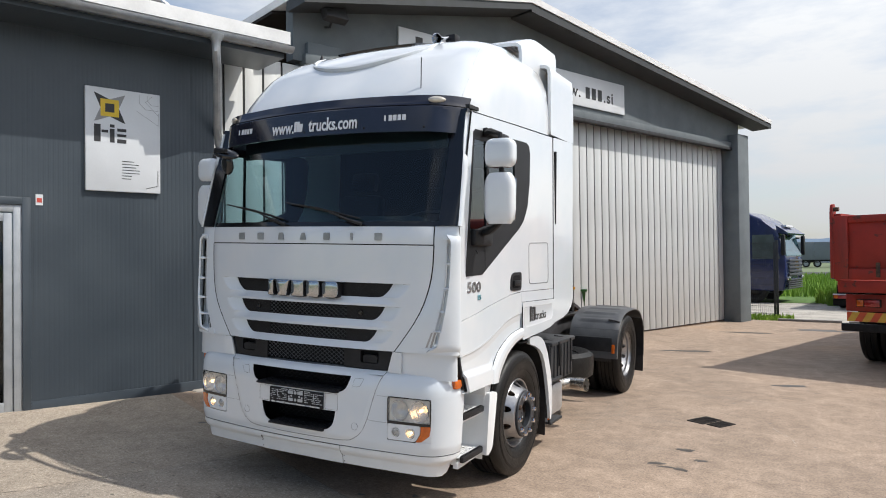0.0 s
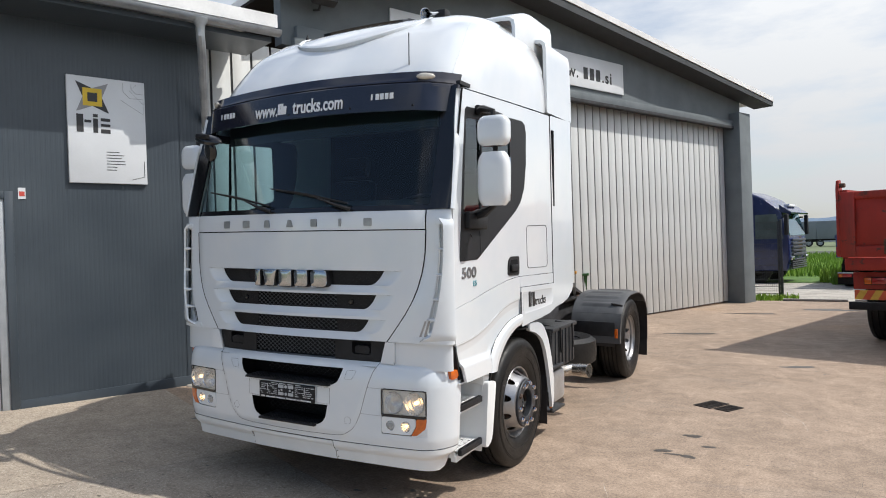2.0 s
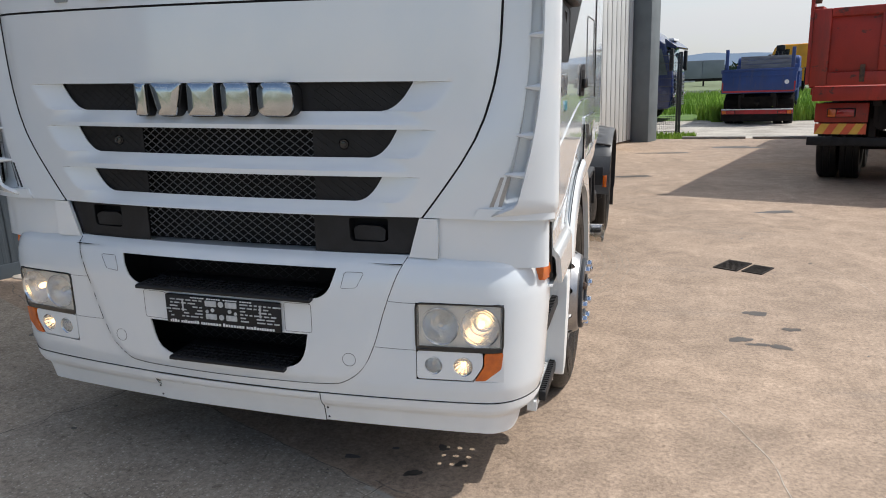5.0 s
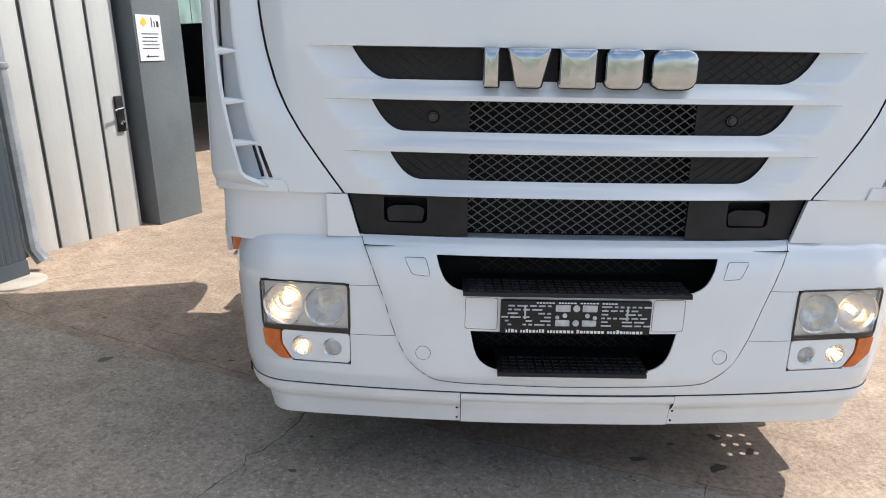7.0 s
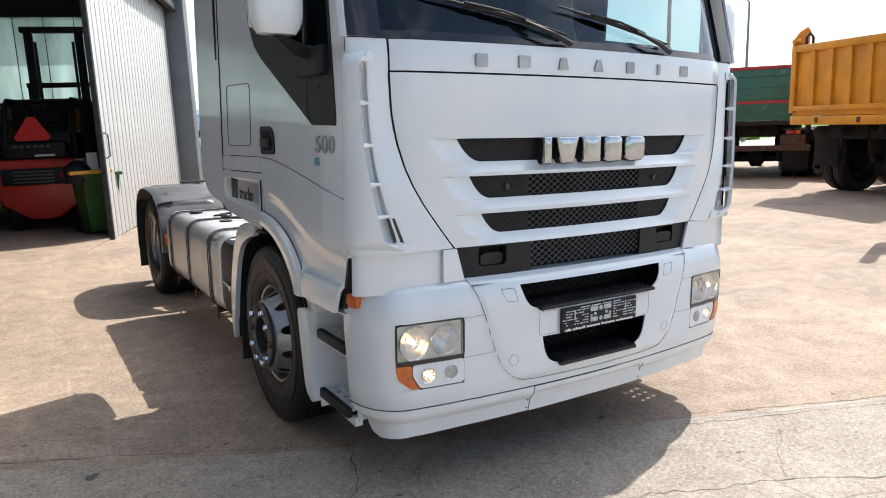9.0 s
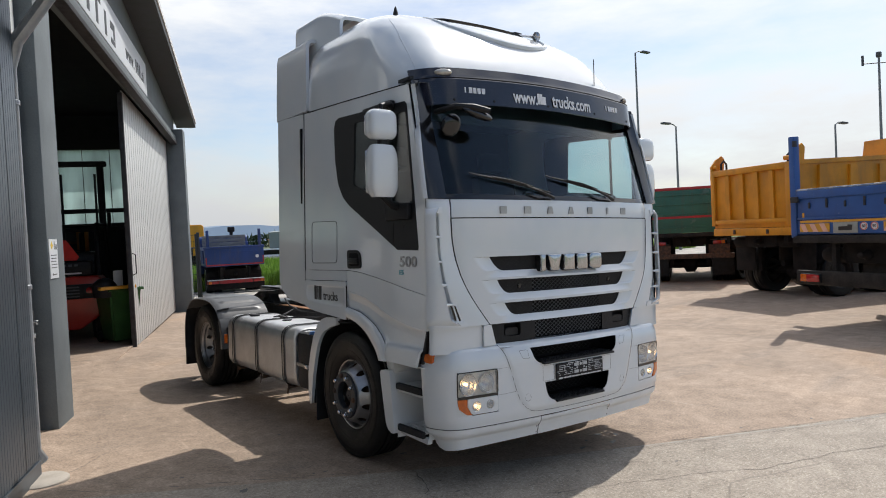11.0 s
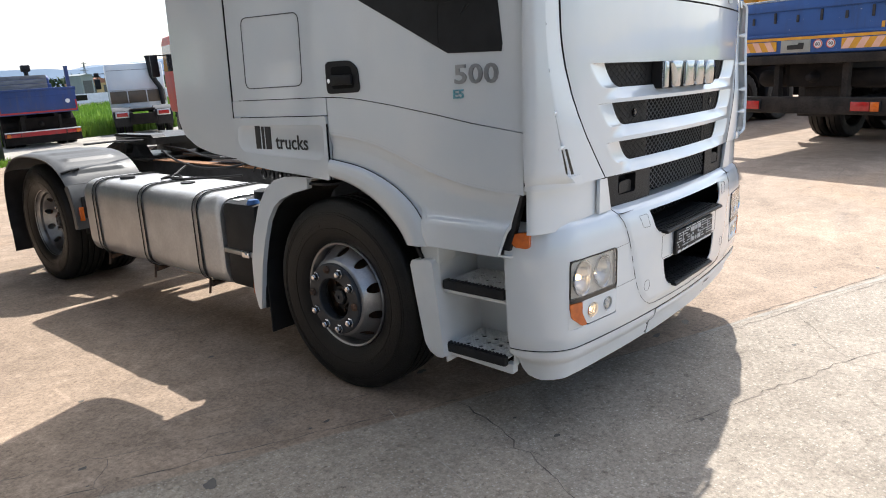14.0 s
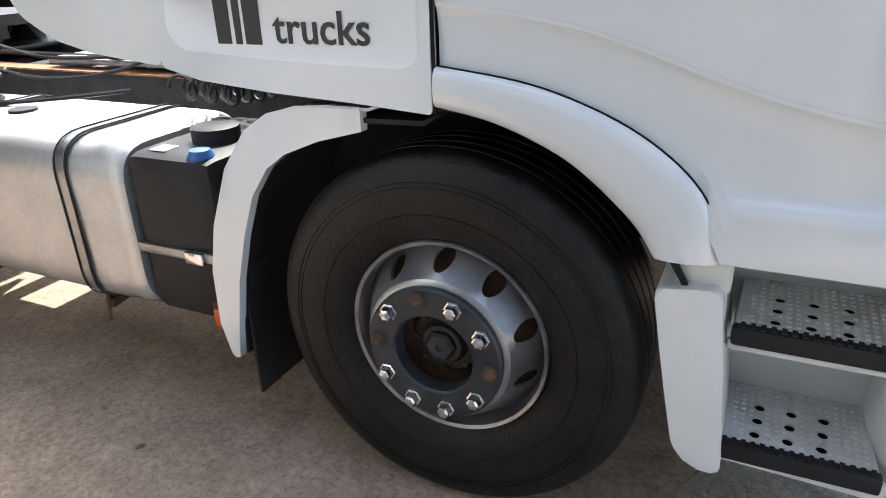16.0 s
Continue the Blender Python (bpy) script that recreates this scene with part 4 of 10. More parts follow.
# raised chrome badge plates and small model plates
LETTERCHROME = surf("badge_chrome", (0.50, 0.51, 0.52), (0.44, 0.45, 0.46), 25, 0.13, 1.0, rvar=0.03)
BADGE = ((-0.335, -0.285, [(0, 0), (1, 0), (1, 1), (0, 1)]), (-0.262, -0.123, [(0.22, 0), (0.78, 0), (1, 1), (0, 1)]), (-0.098, 0.018, [(0, 0), (1, 0), (1, 1), (0, 1)]), (0.045, 0.165, [(0, 0), (1, 0), (1, 1), (0, 1)]), (0.190, 0.335, [(0, 0), (1, 0), (1, 1), (0, 1)]))
for k, (x0, x1, shape) in enumerate(BADGE):
    poly = rounded([(x0 + (x1 - x0) * a, 1.503 + 0.122 * b) for a, b in shape], (0.006, 0.012, 0.012, 0.030, 0.045)[k])
    yb = front_y((x0 + x1) / 2, 1.55)
    xc, zc = (x0 + x1) / 2, 1.564
    inset = lambda d: [(x - d * max(-1, min(1, (x - xc) / (0.5 * (x1 - x0)))), z - d * max(-1, min(1, (z - zc) / 0.061))) for x, z in poly]
    bm = bmesh.new()
    rings = loft(bm, [[(x, yb - 0.008, z) for x, z in poly], [(x, yb - 0.019, z) for x, z in inset(0.001)], [(x, yb - 0.0225, z) for x, z in inset(0.006)], [(xc + (x - xc) * 0.45, yb - 0.0245, zc + (z - zc) * 0.45) for x, z in poly]])
    bm.faces.new(rings[-1])
    plate = part("badge_plate", bm, LETTERCHROME, truck, "polished chrome badge plate on the upper grille", smooth=50)
    part("badge_body", prism(bmesh.new(), [(x + 0.004, z - 0.003) for x, z in poly], yb - 0.0095, yb + 0.045, "xz"), BLACK, plate)
for k in range(7):
    x = -0.655 + k * 0.2183
    y = front_y(x, 1.93) - 0.006
    sk = (0.0, 0.0, 0.012, 0.018, 0.0, 0.0, 0.0)[k]
    w = (0.030, 0.032, 0.030, 0.030, 0.026, 0.010, 0.030)[k]
    part("model_plate", prism(bmesh.new(), rounded([(x - w, 1.928), (x + w, 1.928), (x + w - sk, 1.982), (x - w + sk, 1.982)], 0.008), y - 0.004, y + 0.008, "xz"), STEEL, truck)


# -- bumper --
def bumper_plan(t):
    """From the middle (0) round the corner to the side (1): x, y."""
    if t < 0.75:
        x = 1.0 * t / 0.75
        return x, -0.028 + 0.075 * x * x
    a = (t - 0.75) / 0.25 * math.pi / 2
    return 1.0 + 0.226 * math.sin(a), 0.047 + 0.255 * (1 - math.cos(a))


def bumper_out(z):
    """How far the bumper stands back from its fullest line."""
    return lerp([(0.28, 0.05), (0.36, 0.035), (0.44, 0.012), (0.50, 0.0), (0.86, 0.0), (0.93, 0.008), (0.975, 0.03), (1.0, 0.065)], z)


U_LINE = [(0.50, 0.49), (0.51, 0.50), (0.565, 0.565), (0.66, 0.612), (0.80, 0.655), (0.93, 0.702), (0.995, 0.735)]


def bumper_at(t, z, off=0.0):
    x, y = bumper_plan(abs(t))
    if z > 0.49:   # the middle panel stands proud inside its U-shaped joint
        k = min(max((lerp(U_LINE, z) + 0.004 - x) / 0.02, 0.0), 1.0) * min(1.0, (z - 0.49) / 0.03) * min(1.0, max(0.0, (1.0 - z) / 0.03))
        off += 0.009 * k * k * (3 - 2 * k)
    d = bumper_out(z) - off + 0.017 * min(1.0, max(0.0, (0.80 - z) / 0.36)) * min(1.0, max(0.0, (abs(t) - 0.72) / 0.2))
    nx, ny = (0.12 * x, 1.0) if abs(t) < 0.75 else (math.sin((abs(t) - 0.75) / 0.25 * math.pi / 2), math.cos((abs(t) - 0.75) / 0.25 * math.pi / 2))
    return Vector(((1 if t >= 0 else -1) * (x - d * nx), y + d * ny, z))


def t_of(x):
    return x * 0.75 if x < 1.0 else 0.75 + 0.25 * math.asin(min(1, (x - 1.0) / 0.226)) / (math.pi / 2)


OPEN_HI, OPEN_LO = (0.834, 0.953), (0.545, 0.690)
OPEN_END = [(0.545, 0.250), (0.549, 0.268), (0.555, 0.285), (0.566, 0.304), (0.58, 0.319), (0.60, 0.331), (0.63, 0.341), (0.66, 0.347), (0.690, 0.353), (0.71, 0.365), (0.81, 0.37), (0.834, 0.380), (0.838, 0.400), (0.846, 0.416), (0.856, 0.430), (0.868, 0.441), (0.885, 0.451), (0.915, 0.463), (0.953, 0.474)]
LAMP = (0.535, 0.838)
rows_b = [0.445, 0.47, 0.49, 0.505, 0.52, 0.535, 0.545, 0.549, 0.555, 0.566, 0.58, 0.60, 0.63, 0.66, 0.690, 0.71, 0.75, 0.81, 0.834, 0.838, 0.846, 0.856, 0.868, 0.885, 0.915, 0.953, 0.965, 0.975, 0.99, 1.0]
cols_b = [("o", 10), (t_of(0.772), 22), (t_of(1.092), 8), (1.0, 14)]


def bumper_cols(z):
    ts, prev = [0.0], 0.0
    for end, n in cols_b:
        e = t_of(lerp(OPEN_END, z)) if end == "o" else end
        ts += [prev + (e - prev) * (k + 1) / n for k in range(n)]
        prev = e
    return ts


bm = bmesh.new()
grid = []
for z in rows_b:
    ts = bumper_cols(z)
    grid.append([bm.verts.new(bumper_at(t, z)) for t in [-t for t in ts[:0:-1]] + ts])
half = len(bumper_cols(0.5)) - 1
for j in range(len(rows_b) - 1):
    zm = (rows_b[j] + rows_b[j + 1]) / 2
    for c in range(2 * half):
        i = c - half if c >= half else half - 1 - c
        if i < 10 and (OPEN_HI[0] < zm < OPEN_HI[1] or OPEN_LO[0] < zm < OPEN_LO[1]):
            continue
        if 32 <= i < 40 and LAMP[0] < zm < LAMP[1]:
            continue
        bm.faces.new((grid[j][c], grid[j][c + 1], grid[j + 1][c + 1], grid[j + 1][c]))
bumper = thick(part("bumper", bm, WHITE, truck, smooth=45), 0.006)


def seam(points, w=0.0018, material=None, name="panel_gap", parent=None):
    """A thin dark joint that follows points on a panel."""
    return part(name, tube(bmesh.new(), points, w, 4), material or DARK, parent or truck)


for sgn in (-1, 1):
    line = [(0.735, 0.995), (0.702, 0.93), (0.655, 0.80), (0.612, 0.66), (0.565, 0.565), (0.50, 0.51), (0.42, 0.488), (0.2, 0.482), (0.0, 0.480)]
    fine_line = [along([(x, z, 0) for x, z in line], k / 60) for k in range(61)]
    seam([bumper_at(sgn * t_of(max(0.0, p.x)), p.y, 0.0015) for p in fine_line], 0.0013)
    for z in (0.652, 0.834):
        x0 = lerp(U_LINE, z) + 0.004
        seam([bumper_at(sgn * t_of(x0 + (0.774 - x0) * k / 6), z + 0.004 * (1 - k / 6) ** 2, 0.0003) for k in range(7)], 0.0008)
    # towing-eye cover and jacking cover
    for (xc, zc, r) in ((0.515, 0.60, 0.026),):
        seam([bumper_at(sgn * t_of(xc + r * math.cos(a)), zc + r * math.sin(a), 0.0003) for a in (2 * math.pi * k / 20 for k in range(21))], 0.0008)
    for sq in ([(0.492, 0.880), (0.553, 0.885), (0.582, 0.942), (0.508, 0.942)], [(0.263, 0.698), (0.372, 0.698), (0.372, 0.812), (0.263, 0.812)]):
        sq = rounded(sq, 0.010)
        seam([bumper_at(sgn * t_of(x), z, 0.0003) for x, z in sq + sq[:1]], 0.0008)
seam([bumper_at(t / 40, 0.445, 0.001) for t in range(-40, 41)], 0.0018)

shelf = sheet(bmesh.new(), lambda u, v: bumper_at((u * 2 - 1) * 0.62, 0.999) + Vector((0, 0.075 * v, 0)), 160, 1)
part("bumper_shelf", shelf, WHITE, truck)

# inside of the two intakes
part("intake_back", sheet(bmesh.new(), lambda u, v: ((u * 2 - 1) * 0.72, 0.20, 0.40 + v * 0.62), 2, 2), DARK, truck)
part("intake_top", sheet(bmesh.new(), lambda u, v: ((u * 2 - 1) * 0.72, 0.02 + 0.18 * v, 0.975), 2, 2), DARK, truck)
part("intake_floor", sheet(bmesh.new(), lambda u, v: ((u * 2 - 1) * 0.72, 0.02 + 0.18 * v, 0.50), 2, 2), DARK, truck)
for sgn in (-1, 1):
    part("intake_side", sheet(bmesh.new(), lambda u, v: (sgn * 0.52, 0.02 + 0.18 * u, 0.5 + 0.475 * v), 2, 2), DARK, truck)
for z0, z1 in (OPEN_HI, OPEN_LO):
    part("intake_mesh", diamond_mesh(-0.33, 0.33, z0 + 0.02, z1 + 0.01, lambda x: 0.14, 0.05, 0.035), BLACK, truck)
for z, w0, w1 in ((0.838, 0.382, 0.395), (0.546, 0.257, 0.275)):
    side = rounded([(-0.060, z - 0.012), (0.14, z - 0.004), (0.14, z + 0.008), (-0.052, z + 0.004), (-0.060, z)], 0.003, 2)
    bm = bmesh.new()
    loft(bm, [[(x, y, q) for y, q in side] for x in (-w0, w0)])
    for ring in (-w0, w0):
        bm.faces.new([v for v in bm.verts if v.co.x == ring or abs(v.co.x - ring) < 1e-6])
    st = part("front_step", bm, BLACK, truck, "black ribbed plastic bumper step")
    bm = bmesh.new()
    for k in range(int(w0 * 2 / 0.03)):
        x = -w0 + 0.02 + k * 0.03
        for y in (-0.046, -0.02, 0.006, 0.032, 0.058):
            box(bm, x, x + 0.02, y, y + 0.016, z + 0.003, z + 0.0085 + 0.02 * max(0.0, y))
    part("tread_rib", bm, BLACK, st, smooth=0)
# plate holder with its blanks
pl = part("plate_holder", box(bmesh.new(), -0.254, 0.254, -0.052, -0.034, 0.692, 0.812, 0.006), BLACK, truck, "empty black number plate holder with dealer strip")
PALEGREY = surf("plate_pale", (0.55, 0.56, 0.57), (0.4, 0.41, 0.42), 40, 0.5)
bm = bmesh.new()
rng = random.Random(4)
for sgn in (-1, 1):
    for r in range(6):
        z, x = 0.724 + r * 0.0135, 0.085
        while x < 0.235:
            w = rng.choice((0.012, 0.022, 0.034))
            if rng.random() < 0.75:
                box(bm, min(sgn * x, sgn * (x + w)), max(sgn * x, sgn * (x + w)), -0.0545, -0.0515, z, z + 0.005)
            x += w + 0.008
part("holder_slot", bm, PALEGREY, pl, smooth=0)["kind"] = "stuff"
bm = bmesh.new()
for x, z, w, h in ((-0.045, 0.787, 0.050, 0.024), (0.045, 0.787, 0.050, 0.024), (-0.045, 0.734, 0.048, 0.022), (0.045, 0.734, 0.048, 0.022)):
    box(bm, x - w / 2, x + w / 2, -0.0545, -0.0515, z - h / 2, z + h / 2, 0.003)
for x, z, r in ((0, 0.787, 0.012), (0, 0.734, 0.011), (-0.038, 0.761, 0.008), (0.038, 0.761, 0.008), (-0.063, 0.754, 0.007), (0.063, 0.754, 0.007)):
    spin(bm, [(0.0005, -0.0030), (r, -0.0030), (r, 0.0)], (x, -0.0515, z), "y", 14)
for x in (-0.172, 0.172):
    box(bm, x - 0.003, x + 0.003, -0.0546, -0.0515, 0.747, 0.797)
part("holder_window", bm, PALEGREY, pl)["kind"] = "stuff"
bm = bmesh.new()
x = -0.235
for k in range(40):
    w = rng.choice((0.0055, 0.008, 0.0095))
    if x + w > 0.235:
        break
    box(bm, x, x + w, -0.0545, -0.0515, 0.698, 0.707 + 0.003 * (rng.random() < 0.3))
    x += w + (0.011 if k in (3, 11, 19, 27) else 0.0035)
for k in range(26):
    if k % 7 != 6:
        box(bm, -0.135 + k * 0.0105, -0.135 + k * 0.0105 + 0.0075, -0.0545, -0.0515, 0.8035, 0.8075)
part("dealer_strip", bm, LETTERWHITE, pl, smooth=0)["kind"] = "stuff"
# lower lip
LIP_LOW = [(0.0, 0.325), (0.55, 0.318), (0.8, 0.31), (0.90, 0.302), (0.955, 0.318), (0.985, 0.348), (1.0, 0.38)]


def lip_off(t, v, middle):
    """A rolled upper edge, then a lower face set back, more so round the corners."""
    bead = [(0.0, 0.002), (0.13, 0.005), (0.22, 0.002), (0.29, -0.013), (1.0, -0.016)] if middle else [(0.0, 0.002), (0.22, 0.006), (0.36, 0.002), (0.48, -0.014), (1.0, -0.016)]
    return lerp(bead, v) - 0.030 * max(0.0, (t - 0.80) / 0.2) * min(1.0, max(0.0, (v - 0.25) / 0.3))


def lip_at(t, v, middle=False, off=0.0):
    return bumper_at(t, 0.441 + (lerp(LIP_LOW, abs(t)) - 0.02 - 0.441) * v, lip_off(abs(t), v, middle) + off)


for name, t0, t1 in (("lip_middle", -0.285, 0.285), ("lip_corner", 0.287, 1.0), ("lip_corner", -1.0, -0.287)):
    bm = bmesh.new()
    sheet(bm, lambda u, v: lip_at(t0 + (t1 - t0) * u, v, "mid" in name), 48, 24)
    thick(part(name, bm, WHITE_PLASTIC, truck, smooth=50), 0.004)
for sgn in (-1, 1):
    seam([lip_at(sgn * 0.286, k / 8, False, 0.0005) for k in range(9)], 0.0015)
    for v in (0.56, 0.88):
        part("lip_screw", spin(bmesh.new(), [(0.0005, -0.002), (0.004, -0.0015), (0.005, 0.001)], lip_at(sgn * 0.296, v, False, 0.0), "y", 10), DARK, truck)
bm = bmesh.new()
for x in (-0.27, -0.16, -0.05, 0.07, 0.19, 0.28):
    p = lip_at(t_of(abs(x)) * (1 if x > 0 else -1), 0.27, True, 0.0)
    box(bm, p.x - 0.014, p.x + 0.014, p.y - 0.005, p.y + 0.008, p.z - 0.007, p.z + 0.004, 0.003)
part("lip_notch", bm, WHITE_PLASTIC, truck)["kind"] = "stuff"


# -- headlamps --
def bowl(bm, centre, r, depth, seg=28):
    """A lamp's reflector: a bowl of small flat facets."""
    prof = [(1.0, 0.0), (0.94, 0.25), (0.84, 0.45), (0.70, 0.66), (0.50, 0.84), (0.30, 0.94), (0.15, 1.0)]
    rings = []
    for i, (a, d) in enumerate(prof):
        rings.append([bm.verts.new(Vector(centre) + Vector((r * a * math.cos(q), depth * (d + (0.003 if k % 2 and 0 < i < 6 else 0.0)), r * a * math.sin(q)))) for k in range(seg) for q in (2 * math.pi * k / seg,)])
    for A, B in zip(rings, rings[1:]):
        for k in range(seg):
            bm.faces.new((A[k], A[(k + 1) % seg], B[(k + 1) % seg], B[k]))
    bm.faces.new(rings[-1])


def headlamp(sgn):
    yo = lambda x, z, off=0.0: bumper_at(sgn * t_of(x), z, off)
    unit = part("headlamp", bmesh.new(), DARK, truck, "rectangular twin headlamp with glowing low beam")
    # housing behind
    bm = bmesh.new()
    ring = rounded([(0.775, 0.54), (1.088, 0.54), (1.088, 0.835), (0.775, 0.835)], 0.015)
    loft(bm, [[yo(x, z, -0.004) for x, z in ring], [yo(x, z, -0.02) + Vector((0, 0.11, 0)) for x, z in ring]])
    part("housing", bm, GLOSSBLACK, unit)
    bm = bmesh.new()
    sheet(bm, lambda u, v: yo(0.775 + 0.313 * u, 0.54 + 0.295 * v, -0.02) + Vector((0, 0.11, 0)), 6, 4)
    part("rear_cover", bm, GLOSSBLACK, unit)
    # silver surround panel with two bowls
    hole = lambda x, r: [(x + r * math.cos(a), 0.748 + r * math.sin(a)) for a in (2 * math.pi * k / 24 for k in range(24))]
    bm = flat_panel([(0.782, 0.668), (0.85, 0.668), (0.93, 0.668), (1.0, 0.668), (1.083, 0.668), (1.083, 0.828), (1.0, 0.828), (0.93, 0.828), (0.85, 0.828), (0.782, 0.828)], [hole(0.860, 0.066), hole(1.004, 0.070)], lambda x, z: yo(x, z, -0.012))
    part("lamp_panel", bm, surf("lamp_panel_silver", (0.74, 0.71, 0.66), (0.66, 0.63, 0.58), 20, 0.3, 0.1), unit)
    for x, r, lit in ((0.860, 0.067, False), (1.004, 0.071, True)):
        bm = bmesh.new()
        c = yo(x, 0.748, -0.009)
        bowl(bm, c, r, 0.06, 32)
        part("reflector_bowl", bm, REFLECTOR, unit, smooth=12)
        bm = bmesh.new()
        spin(bm, [(r, 0.0), (r + 0.006, -0.005), (r + 0.006, 0.006)], c, "y", 28)
        part("bowl_ring", bm, CHROME, unit)
        bm = bmesh.new()
        spin(bm, [(0.001, 0.0), (0.009, 0.003), (0.013, 0.014), (0.012, 0.034), (0.001, 0.040)], c + Vector((0, 0.010, 0)), "y", 14)
        part("bulb", bm, BULB if lit else CHROME, unit)
    # clear lens
    bm = bmesh.new()
    sheet(bm, lambda u, v: yo(0.778 + 0.308 * u, 0.665 + 0.167 * v, 0.002), 12, 5)
    part("lens", bm, LAMPLENS, unit).visible_shadow = False
    fr = rounded([(0.774, 0.660), (1.090, 0.660), (1.090, 0.836), (0.774, 0.836)], 0.02)
    part("bezel", tube(bmesh.new(), [yo(x, z, 0.001) for x, z in fr + fr[:1]], 0.0045, 6), GLOSSBLACK, unit)
    part("lower_bezel", sheet(bmesh.new(), lambda u, v: yo(0.774 + 0.316 * u, 0.653 + 0.018 * v, 0.003), 12, 2), GLOSSBLACK, unit)
    # lower pod: fog lamp, cornering lamp and indicator
    bm = flat_panel(rounded([(0.775, 0.541), (0.985, 0.541), (1.02, 0.60), (1.02, 0.652), (0.775, 0.652)], 0.015), [[(x + r * math.cos(a), 0.596 + r * math.sin(a)) for a in (2 * math.pi * k / 20 for k in range(20))] for x, r in ((0.835, 0.031), (0.945, 0.034))], lambda x, z: yo(x, z, 0.0015))
    thick(part("fog_panel", bm, WHITE_PLASTIC, unit), 0.01)
    for x, r, lit in ((0.835, 0.031, False), (0.945, 0.034, True)):
        c = yo(x, 0.596, -0.002)
        bm = bmesh.new()
        bowl(bm, c, r, 0.04, 16)
        part("fog_bowl", bm, REFLECTOR, unit, smooth=0)
        bm = bmesh.new()
        spin(bm, [(0.006, 0.0), (0.010, 0.008), (0.008, 0.018), (0.001, 0.022)], c + Vector((0, 0.008, 0)), "y", 12)
        part("bulb", bm, BULB if lit else CHROME, unit)
        bm = bmesh.new()
        spin(bm, [(0.001, -0.004), (r * 0.6, -0.003), (r, 0.001)], c, "y", 20)
        part("fog_lens", bm, LAMPLENS, unit).visible_shadow = False
        bm = bmesh.new()
        spin(bm, [(r, -0.001), (r + 0.005, -0.004), (r + 0.006, 0.002)], c, "y", 20)
        part("fog_ring", bm, CHROME, unit)
    ind = rounded([(0.99, 0.541), (1.03, 0.545), (1.085, 0.59), (1.092, 0.652), (1.026, 0.652), (1.026, 0.60)], 0.008)
    bm = flat_panel(ind, [], lambda x, z: yo(x, z, 0.006))
    thick(part("indicator_lens", bm, ORANGE, unit), 0.015)
    fill = [(0.985, 0.533), (1.096, 0.533), (1.096, 0.650), (1.090, 0.622), (1.083, 0.592), (1.058, 0.570), (1.030, 0.547), (0.99, 0.542)]
    thick(part("corner_fill", flat_panel(fill, [], lambda x, z: yo(x, z, 0.001)), WHITE, unit), 0.02)


for sgn in (-1, 1):
    headlamp(sgn)
    # side repeater on the corner
    bm = bmesh.new()
    prism(bm, rounded([(-0.040, -0.034), (0.036, -0.029), (0.042, 0.025), (-0.036, 0.036)], 0.016), -0.022, 0.022, "yz")
    bmesh.ops.bevel(bm, geom=[e for e in bm.edges if abs(e.verts[0].co.x - e.verts[1].co.x) < 1e-5], offset=0.007, segments=3, affect="EDGES", profile=0.5)
    part("corner_indicator", bm, ORANGE, truck, "orange corner indicator", m=pose(sgn * 1.203, 0.228, 0.936, 0, 0, -14 * sgn))

